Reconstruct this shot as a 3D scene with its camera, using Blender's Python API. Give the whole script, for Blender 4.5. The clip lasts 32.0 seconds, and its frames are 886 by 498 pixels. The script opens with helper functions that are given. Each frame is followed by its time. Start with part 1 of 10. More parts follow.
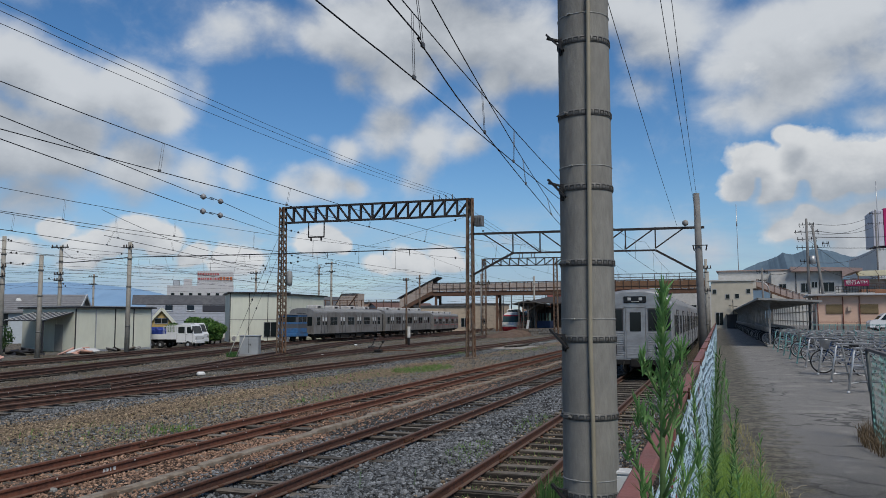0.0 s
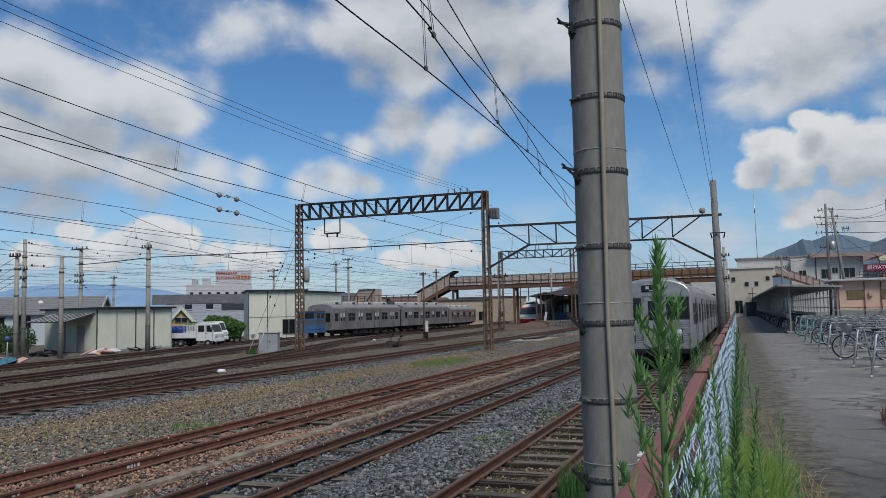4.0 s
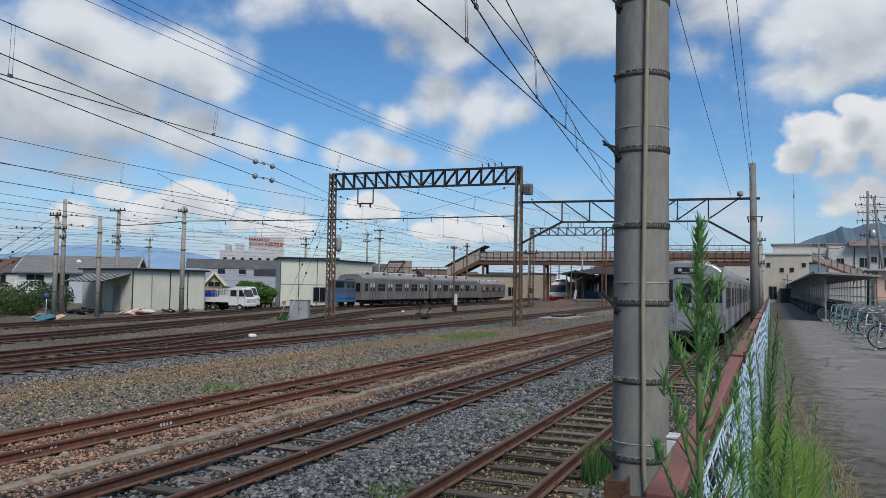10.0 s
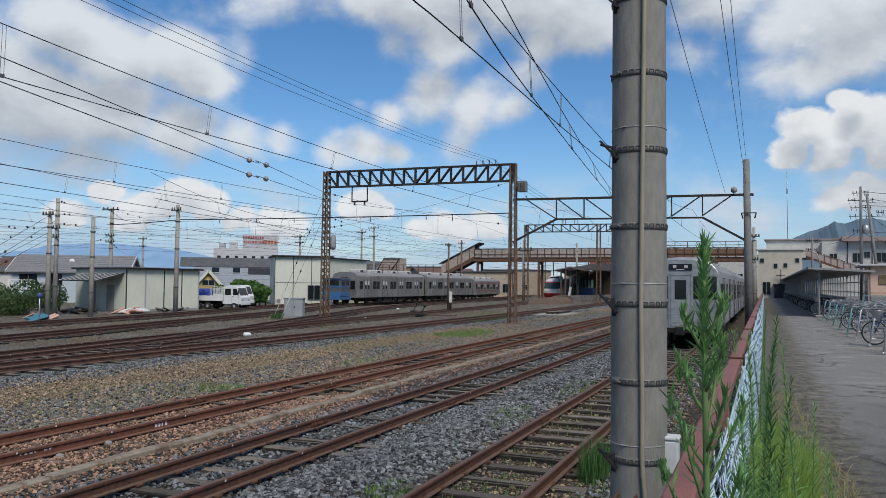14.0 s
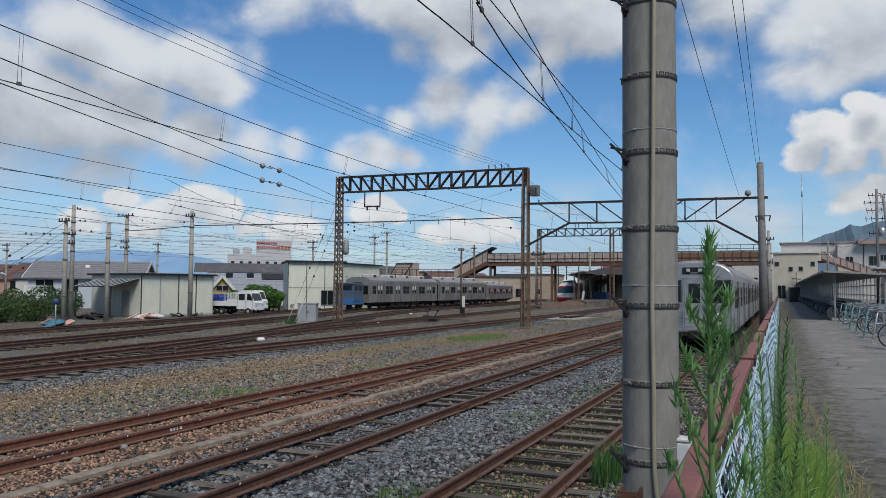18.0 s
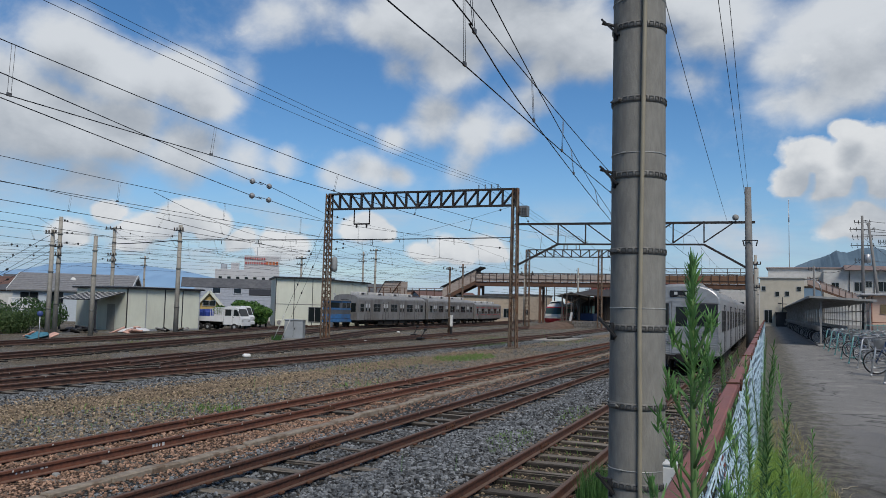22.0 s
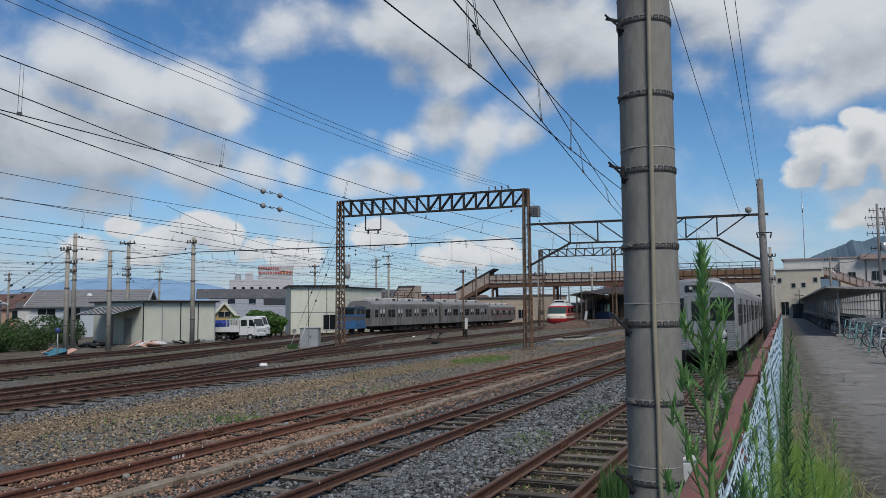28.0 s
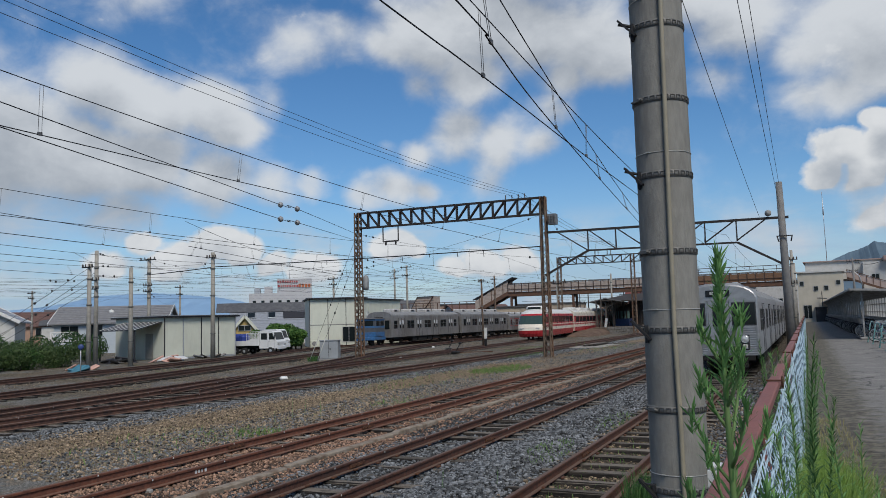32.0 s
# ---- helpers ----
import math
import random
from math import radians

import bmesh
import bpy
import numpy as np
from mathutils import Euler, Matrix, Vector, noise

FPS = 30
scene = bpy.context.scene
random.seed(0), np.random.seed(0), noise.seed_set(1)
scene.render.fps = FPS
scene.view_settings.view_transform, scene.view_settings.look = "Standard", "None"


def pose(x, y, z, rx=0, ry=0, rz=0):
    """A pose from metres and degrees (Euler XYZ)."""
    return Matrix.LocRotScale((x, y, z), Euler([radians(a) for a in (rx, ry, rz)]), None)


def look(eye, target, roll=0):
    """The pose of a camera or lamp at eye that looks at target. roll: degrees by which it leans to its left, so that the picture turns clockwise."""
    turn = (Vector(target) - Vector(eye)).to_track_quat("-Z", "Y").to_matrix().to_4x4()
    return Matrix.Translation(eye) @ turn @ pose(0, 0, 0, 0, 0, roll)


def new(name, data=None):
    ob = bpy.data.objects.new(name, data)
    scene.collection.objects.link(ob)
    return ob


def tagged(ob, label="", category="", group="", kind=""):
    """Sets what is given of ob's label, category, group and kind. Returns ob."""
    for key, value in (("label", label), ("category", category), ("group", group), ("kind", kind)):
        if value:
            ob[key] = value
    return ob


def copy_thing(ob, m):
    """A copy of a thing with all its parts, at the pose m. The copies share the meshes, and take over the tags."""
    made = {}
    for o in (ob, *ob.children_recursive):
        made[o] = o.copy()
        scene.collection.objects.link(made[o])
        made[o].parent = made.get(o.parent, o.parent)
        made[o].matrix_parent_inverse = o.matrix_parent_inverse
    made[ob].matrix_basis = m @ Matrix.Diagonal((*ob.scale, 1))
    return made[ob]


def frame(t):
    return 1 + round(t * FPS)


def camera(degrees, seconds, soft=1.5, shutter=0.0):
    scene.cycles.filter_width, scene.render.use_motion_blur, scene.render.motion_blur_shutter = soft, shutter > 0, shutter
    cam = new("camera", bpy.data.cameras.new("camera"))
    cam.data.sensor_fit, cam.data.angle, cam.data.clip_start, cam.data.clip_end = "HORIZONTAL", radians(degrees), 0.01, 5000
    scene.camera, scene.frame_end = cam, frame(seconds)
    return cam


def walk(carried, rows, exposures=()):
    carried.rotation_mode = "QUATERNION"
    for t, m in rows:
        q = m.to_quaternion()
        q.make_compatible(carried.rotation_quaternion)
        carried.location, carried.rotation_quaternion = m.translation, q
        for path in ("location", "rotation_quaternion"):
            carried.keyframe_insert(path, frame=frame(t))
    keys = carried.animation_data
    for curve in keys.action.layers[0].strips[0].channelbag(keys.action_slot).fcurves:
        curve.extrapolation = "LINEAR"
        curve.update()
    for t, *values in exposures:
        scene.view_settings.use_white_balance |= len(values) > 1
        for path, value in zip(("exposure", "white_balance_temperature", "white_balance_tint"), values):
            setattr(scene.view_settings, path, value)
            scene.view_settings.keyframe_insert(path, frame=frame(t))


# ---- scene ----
cam = camera(59.2, 32.0, soft=0.55)
PATH = [
    (0, pose(0.043, -0.002, 1.630, 95.04, 0.11, 19.39)),
    (0.5, pose(0.043, 0.000, 1.627, 95.22, -0.29, 19.02)),
    (1, pose(0.049, 0.011, 1.627, 95.24, 0.30, 19.29)),
    (1.5, pose(0.041, 0.011, 1.612, 94.96, 0.53, 19.76)),
    (2, pose(0.040, 0.010, 1.611, 94.45, 0.53, 19.69)),
    (2.5, pose(0.046, -0.002, 1.610, 94.78, 0.83, 19.97)),
    (4.5, pose(0.046, 0.006, 1.582, 94.31, 1.32, 20.72)),
    (5, pose(0.047, 0.009, 1.588, 93.46, 2.31, 19.60)),
    (5.5, pose(0.040, 0.003, 1.588, 93.21, 2.66, 18.85)),
    (6, pose(0.038, 0.003, 1.592, 93.11, 2.71, 18.64)),
    (6.5, pose(0.035, 0.002, 1.591, 92.90, 2.25, 19.37)),
    (7, pose(0.033, -0.005, 1.595, 92.91, 1.40, 20.23)),
    (7.5, pose(0.025, -0.004, 1.596, 93.10, 0.64, 20.83)),
    (8, pose(0.024, -0.005, 1.592, 92.85, 0.22, 21.18)),
    (8.5, pose(0.022, -0.007, 1.586, 92.61, -0.04, 21.47)),
    (9, pose(0.019, 0.001, 1.584, 92.64, -0.27, 21.90)),
    (9.5, pose(0.022, -0.004, 1.582, 92.77, -0.57, 22.25)),
    (10, pose(0.018, -0.006, 1.580, 92.71, -0.97, 22.82)),
    (10.5, pose(0.004, -0.006, 1.580, 92.39, -1.23, 23.27)),
    (11, pose(-0.004, -0.005, 1.582, 91.91, -1.54, 23.22)),
    (11.5, pose(-0.011, 0.002, 1.587, 91.82, -1.64, 23.16)),
    (12, pose(-0.010, 0.010, 1.586, 91.70, -1.23, 23.20)),
    (12.5, pose(-0.005, 0.008, 1.590, 91.35, -0.77, 22.98)),
    (13, pose(0.000, 0.000, 1.594, 91.55, -0.99, 22.64)),
    (13.5, pose(-0.004, 0.014, 1.607, 91.99, -1.06, 22.27)),
    (14, pose(-0.006, 0.011, 1.610, 92.50, -0.67, 22.42)),
    (14.5, pose(-0.012, 0.025, 1.610, 92.76, -0.92, 22.74)),
    (15, pose(-0.011, 0.014, 1.604, 92.65, -1.19, 23.53)),
    (15.5, pose(-0.007, -0.001, 1.596, 92.42, -1.26, 24.10)),
    (17.5, pose(0.011, -0.011, 1.596, 92.21, -0.66, 23.51)),
    (18, pose(0.014, -0.016, 1.597, 92.84, -0.47, 23.37)),
    (18.5, pose(0.010, -0.009, 1.601, 92.82, -0.19, 23.39)),
    (19, pose(0.013, -0.007, 1.599, 92.58, -0.02, 23.25)),
    (19.5, pose(0.012, -0.007, 1.597, 92.88, -0.14, 23.06)),
    (20, pose(0.003, -0.001, 1.594, 93.27, -0.63, 22.84)),
    (20.5, pose(0.005, -0.007, 1.597, 93.42, -0.70, 22.62)),
    (21, pose(0.009, -0.007, 1.594, 93.47, -0.92, 22.77)),
    (21.5, pose(0.009, -0.009, 1.596, 93.72, -1.39, 22.57)),
    (22, pose(0.013, -0.010, 1.599, 94.24, -1.44, 22.49)),
    (22.5, pose(0.016, -0.005, 1.606, 94.59, -0.79, 22.45)),
    (23, pose(0.019, 0.001, 1.603, 94.38, -0.27, 22.32)),
    (23.5, pose(0.024, -0.004, 1.604, 94.59, -0.15, 23.02)),
    (24, pose(0.025, -0.010, 1.605, 95.14, 0.07, 23.63)),
    (24.5, pose(0.023, -0.017, 1.599, 94.97, -0.25, 24.35)),
    (26.5, pose(0.015, 0.001, 1.602, 94.97, 0.05, 24.23)),
    (27, pose(0.014, 0.016, 1.592, 94.86, 0.14, 23.78)),
    (27.5, pose(0.017, 0.007, 1.589, 94.73, 0.26, 23.50)),
    (28, pose(0.017, 0.003, 1.592, 94.48, 0.51, 23.55)),
    (28.5, pose(0.016, 0.012, 1.588, 94.19, 0.82, 23.45)),
    (29, pose(0.021, 0.004, 1.598, 94.21, 1.14, 23.19)),
    (29.5, pose(0.026, -0.003, 1.590, 94.28, 1.28, 23.88)),
    (30, pose(0.019, 0.002, 1.592, 94.56, 1.45, 24.58)),
    (30.5, pose(0.024, 0.009, 1.592, 94.89, 1.44, 24.82)),
    (31, pose(0.025, 0.005, 1.598, 95.08, 1.70, 24.93)),
    (31.5, pose(0.019, 0.010, 1.597, 95.12, 1.80, 24.93)),
    (32, pose(0.022, 0.011, 1.592, 95.24, 1.56, 24.95)),
]
walk(cam, PATH, ((0, -0.22), (2.5, -0.18), (4.5, -0.12), (6, -0.04), (8, -0.02), (12, 0.05), (15.5, 0.02), (18, -0.04), (21, -0.08), (24, -0.14), (32, -0.14)))

# ---------------------------------------------------------------- world, sun
RAIL, GROUND, SUN_EL, SUN_AZ = -0.65, -0.86, 50.0, 138.0
sun = new("sun", bpy.data.lights.new("sun", "SUN"))
sun.data.energy, sun.data.angle, sun.data.color = 3.6, radians(25), (1.0, 0.94, 0.85)
sun_dir = Vector((math.sin(radians(SUN_AZ)) * math.cos(radians(SUN_EL)), math.cos(radians(SUN_AZ)) * math.cos(radians(SUN_EL)), math.sin(radians(SUN_EL))))
sun.matrix_basis = look(sun_dir * 60, (0, 0, 0))


class Nodes:
    """Short hand for building a node tree."""

    def __init__(self, tree):
        self.t = tree
        tree.nodes.clear()

    def add(self, kind, ins=None, **props):
        n = self.t.nodes.new(kind)
        if "operation" in props:
            n.operation = props["operation"]
        if props.get("use_clamp"):
            n.use_clamp = True
        if "data_type" in props:
            n.data_type = props["data_type"]
        if "interpolation_type" in props:
            n.interpolation_type = props["interpolation_type"]
        if "feature" in props:
            n.feature = props["feature"]
        for k, v in (ins or {}).items():
            self.put(n, k, v)
        return n

    def put(self, n, k, v):
        if isinstance(v, bpy.types.NodeSocket):
            self.t.links.new(v, n.inputs[k])
        elif isinstance(v, bpy.types.Node):
            self.t.links.new(v.outputs[0], n.inputs[k])
        else:
            n.inputs[k].default_value = v

    def math(self, op, a, b=0.0, clamp=False):
        return self.add("ShaderNodeMath", {0: a, 1: b}, operation=op, use_clamp=clamp).outputs[0]

    def mix(self, fac, a, b):
        n = self.add("ShaderNodeMix", data_type="RGBA")
        self.put(n, 0, fac), self.put(n, 6, a), self.put(n, 7, b)
        return n.outputs[2]

    def ramp(self, fac, lo, hi):
        return self.add("ShaderNodeMapRange", {0: fac, 1: lo, 2: hi}, interpolation_type="SMOOTHSTEP").outputs[0]

    def noise(self, vec, scale, detail=4.0, rough=0.55, dist=0.0):
        return self.add("ShaderNodeTexNoise", {"Vector": vec, "Scale": scale, "Detail": detail, "Roughness": rough, "Distortion": dist}).outputs[0]


def col(*c):
    return (*c, 1.0)


SKY_GAIN = 0.108
# clouds as heaps: degrees to the left of the rails, elevation, radius, weight
# a grey-bellied bank over the town
WEST_BANK = (
    (48.6, 16.1, 5.2, 1), (45.2, 15.2, 5.0, 1), (41.9, 15.4, 4.4, 1), (40.0, 13.8, 3.1, 0.95), (46.1, 11.4, 5.8, 1), (50.0, 11.2, 6.6, 1),
    (41.3, 10.3, 4.8, 0.95), (37.2, 9.8, 3.9, 0.85), (34.1, 10.0, 2.5, 0.75), (47.6, 8.0, 4.6, 0.85), (56.2, 12.1, 12.4, 1), (37.4, 16.2, 2.9, 0.5),
)
# the broad high bank over the tracks
HIGH_BANK = (
    (14.2, 20.0, 6.2, 1), (11.3, 17.8, 4.4, 1), (26.4, 21.1, 5.2, 0.9), (34.2, 19.5, 3.9, 0.75), (16.2, 14.9, 2.9, 0.7),
    (28.3, 10.0, 3.1, 0.85), (30.3, 9.3, 2.3, 0.8), (26.2, 9.7, 2.1, 0.75),
    (35.3, 18.8, 3.7, 0.62), (32.2, 20.0, 4.1, 0.75), (28.7, 19.7, 4.1, 0.85), (25.1, 20.4, 5.4, 1), (21.3, 21.6, 6.6, 1), (17.4, 20.5, 6.2, 1),
    (13.4, 19.2, 5.0, 1), (15.3, 16.9, 3.7, 0.85), (22.7, 17.7, 4.4, 0.85), (26.3, 17.4, 3.1, 0.7), (23.4, 14.0, 3.9, 0.9), (20.2, 12.9, 3.9, 0.9),
    (17.2, 12.4, 3.1, 0.75), (26.3, 12.7, 2.7, 0.75), (29.2, 12.8, 2.1, 0.55), (18.7, 27.2, 11.6, 1), (30.6, 26.0, 6.6, 0.7), (21.2, 10.5, 2.9, 0.5),
    (46.6, 22.5, 5.0, 0.6),
)
# thin high cloud over the lane
EAST_BANK = (
    (5.0, 15.7, 3.5, 0.6), (3.1, 19.7, 5.8, 0.85), (5.7, 21.4, 5.0, 0.85), (-1.6, 17.0, 3.9, 0.7), (-4.7, 18.3, 5.8, 0.85), (-8.4, 19.0, 5.8, 0.85),
    (-6.0, 15.4, 4.6, 0.85), (-3.7, 14.0, 3.5, 0.75), (-9.6, 16.3, 3.5, 0.7), (-1.1, 13.8, 3.3, 0.55), (-9.9, 12.6, 2.5, 0.6), (-13.2, 17.5, 8.3, 0.8),
    (3.3, 4.7, 5.4, 0.5), (-0.1, 4.8, 3.3, 0.55),
)
# a heaped cumulus over the hill and small crisp heads low over the town
CUMULUS = (
    (-2.3, 10.5, 2.4, 1), (-5.0, 11.7, 1.5, 1), (-5.8, 10.2, 2.9, 1), (-4.0, 9.0, 3.3, 1), (-1.3, 9.1, 2.1, 1), (-8.0, 9.1, 3.7, 1),
    (-10.7, 8.9, 4.1, 1), (-6.7, 6.2, 4.1, 1), (-10.4, 5.7, 5.4, 1), (-4.3, 6.4, 2.5, 0.8), (-13.9, 7.4, 7.1, 1),
)
LOW_HEADS = (
    (41.2, 6.0, 2.7, 1), (39.4, 5.5, 2.3, 1), (42.8, 5.1, 2.1, 0.95), (45.9, 5.9, 1.7, 0.85), (44.1, 4.3, 2.5, 0.9), (37.1, 4.6, 2.1, 0.85),
    (28.6, 5.3, 2.4, 0.95), (27.3, 5.0, 1.5, 0.9), (34.2, 3.9, 3.1, 0.8), (22.1, 4.0, 2.9, 0.75), (19.3, 4.6, 2.5, 0.8), (24.5, 3.8, 2.1, 0.7),
    (48.1, 4.5, 2.5, 0.75), (-7.5, 4.5, 3.7, 0.8),
)
# clouds added out of view, overhead and behind, for neutral fill light
BEYOND = ((8.0, 40.0, 22.0, 0.9), (-45.0, 30.0, 30.0, 0.9), (100.0, 25.0, 34.0, 0.9), (-100.0, 35.0, 34.0, 0.8), (180.0, 35.0, 30.0, 0.8))


def build_world():
    world = bpy.data.worlds.new("sky")
    world.use_nodes = True
    scene.world = world
    n = Nodes(world.node_tree)
    sky = n.add("ShaderNodeTexSky")
    sky.sky_type, sky.sun_disc, sky.sun_elevation, sky.sun_rotation = "NISHITA", False, radians(SUN_EL), radians(SUN_AZ)
    sky.air_density, sky.dust_density, sky.ozone_density = 1.0, 0.1, 4.0
    deep = n.add("ShaderNodeHueSaturation", {"Saturation": 1.2, "Color": sky}).outputs[0]
    blue = n.add("ShaderNodeVectorMath", {0: deep, 1: (0.95 * SKY_GAIN, 1.0 * SKY_GAIN, 1.04 * SKY_GAIN)}, operation="MULTIPLY").outputs[0]
    tc = n.add("ShaderNodeTexCoord").outputs["Generated"]
    axes = n.add("ShaderNodeSeparateXYZ", {0: tc}).outputs
    z = axes[2]
    # bearing and height in degrees, heights stretched so that round heaps lie flat
    az = n.math("MULTIPLY", n.math("ARCTAN2", n.math("MULTIPLY", axes[0], -1.0), axes[1]), 57.2958)
    el = n.math("MULTIPLY", n.math("ARCSINE", z), 57.2958)
    place = n.add("ShaderNodeCombineXYZ", {0: az, 1: n.math("MULTIPLY", el, FLAT)}).outputs[0]
    warp = n.add("ShaderNodeTexNoise", {"Vector": tc, "Scale": 7.0, "Detail": 4.0}).outputs["Color"]
    wob = n.add("ShaderNodeVectorMath", {0: warp, 1: (0.5, 0.5, 0.5)}, operation="SUBTRACT").outputs[0]
    wob = n.add("ShaderNodeVectorMath", {0: wob, 3: 5.0}, operation="SCALE").outputs[0]
    level = n.add("ShaderNodeVectorMath", {0: wob, 1: (1, 1, 0)}, operation="MULTIPLY").outputs[0]
    pos = n.add("ShaderNodeVectorMath", {0: place, 1: level}, operation="ADD").outputs[0]

    def heap(bank, up):
        """How deep the cloud is, looked at a little higher up."""
        total = None
        for a, e, r, w in bank:
            d = n.add("ShaderNodeVectorMath", {0: pos, 1: (a, (e - up) * FLAT, 0.0)}, operation="DISTANCE").outputs["Value"]
            b = n.add("ShaderNodeMapRange", {0: d, 1: 0.0, 2: r * 1.25, 3: w, 4: 0.0}, interpolation_type="SMOOTHSTEP").outputs[0]
            total = b if total is None else n.add("ShaderNodeMath", {0: total, 1: b, 2: 0.25}, operation="SMOOTH_MAX").outputs[0]
        return total

    puff = n.add("ShaderNodeVectorMath", {0: tc, 1: (1, 1, 1.35)}, operation="MULTIPLY").outputs[0]
    big = n.math("SUBTRACT", n.noise(puff, 4.5, 9, 0.58), 0.5)
    fine = n.math("SUBTRACT", n.noise(puff, 17.0, 8, 0.58, 0.3), 0.5)
    knob = n.add("ShaderNodeTexVoronoi", {"Vector": n.add("ShaderNodeVectorMath", {0: puff, 1: n.add("ShaderNodeVectorMath", {0: wob, 3: 0.006}, operation="SCALE").outputs[0]}, operation="ADD").outputs[0], "Scale": 24.0, "Detail": 3.0, "Roughness": 0.6, "Lacunarity": 2.2}, feature="F1")
    knob.normalize = True
    knob = n.math("SUBTRACT", 0.33, knob.outputs["Distance"])
    # soft banks: broken edges, grey below
    body = heap(WEST_BANK + HIGH_BANK + EAST_BANK + BEYOND, 0.0)
    above = heap(WEST_BANK + HIGH_BANK + EAST_BANK + BEYOND, 2.6)
    f = n.math("ADD", body, n.math("ADD", n.math("MULTIPLY", big, 1.15), n.math("ADD", n.math("MULTIPLY", fine, 0.55), n.math("MULTIPLY", knob, 0.12))))
    mask = n.math("MULTIPLY", n.ramp(f, 0.17, 0.80), 0.96)
    lit = n.math("ADD", n.math("MULTIPLY", above, -0.95), n.math("ADD", n.math("MULTIPLY", big, 0.9), n.math("ADD", n.math("MULTIPLY", fine, 0.75), n.math("MULTIPLY", knob, 0.35))))
    lit = n.ramp(lit, -1.25, -0.15)
    cloud = n.mix(lit, col(0.335, 0.375, 0.43), col(0.70, 0.735, 0.775))
    both = n.mix(mask, blue, cloud)
    # pale haze towards the horizon
    haze = n.ramp(z, 0.18, 0.0)
    streak = n.noise(n.add("ShaderNodeVectorMath", {0: tc, 1: (2.5, 2.5, 22)}, operation="MULTIPLY").outputs[0], 2.2, 6, 0.6)
    both = n.mix(n.math("MULTIPLY", haze, n.math("ADD", 0.50, n.math("MULTIPLY", n.ramp(streak, 0.3, 0.6), 0.32))), both, col(0.285, 0.42, 0.635))
    # heaped cumulus with crisp knobbly tops
    body = heap(CUMULUS + LOW_HEADS, 0.0)
    above = heap(CUMULUS + LOW_HEADS, 1.5)
    f = n.math("ADD", body, n.math("ADD", n.math("MULTIPLY", big, 0.45), n.math("ADD", n.math("MULTIPLY", fine, 0.40), n.math("MULTIPLY", knob, 0.55))))
    soft = n.ramp(n.math("SUBTRACT", above, body), -0.05, 0.35)
    mask = n.math("DIVIDE", n.math("SUBTRACT", f, 0.31), n.math("ADD", 0.21, n.math("MULTIPLY", soft, 0.65)), True)
    lit = n.math("ADD", n.math("MULTIPLY", above, -0.8), n.math("ADD", n.math("MULTIPLY", fine, 0.7), n.math("ADD", n.math("MULTIPLY", knob, 0.7), n.math("MULTIPLY", big, 0.6))))
    cloud = n.mix(n.ramp(lit, -0.95, 0.05), col(0.40, 0.445, 0.505), col(0.765, 0.79, 0.815))
    both = n.mix(mask, both, cloud)
    # small flat cumulus in rows low over the town
    row = n.add("ShaderNodeVectorMath", {0: tc, 1: (5.0, 5.0, 15.0)}, operation="MULTIPLY").outputs[0]
    low = n.math("MULTIPLY", n.ramp(n.noise(row, 1.5, 7, 0.58, 0.4), 0.50, 0.66), n.ramp(z, 0.15, 0.09))
    both = n.mix(n.math("MULTIPLY", low, 0.55), both, n.mix(n.noise(row, 3.4, 5), col(0.44, 0.50, 0.58), col(0.70, 0.735, 0.775)))
    n.add("ShaderNodeOutputWorld", {0: n.add("ShaderNodeBackground", {0: both, 1: 1.0})})


FLAT = 1.35
build_world()

# ---------------------------------------------------------------- materials
MATS = {}
ALBEDO_GAIN = 0.86  # base colours scaled down to deepen the shade against a stronger sun


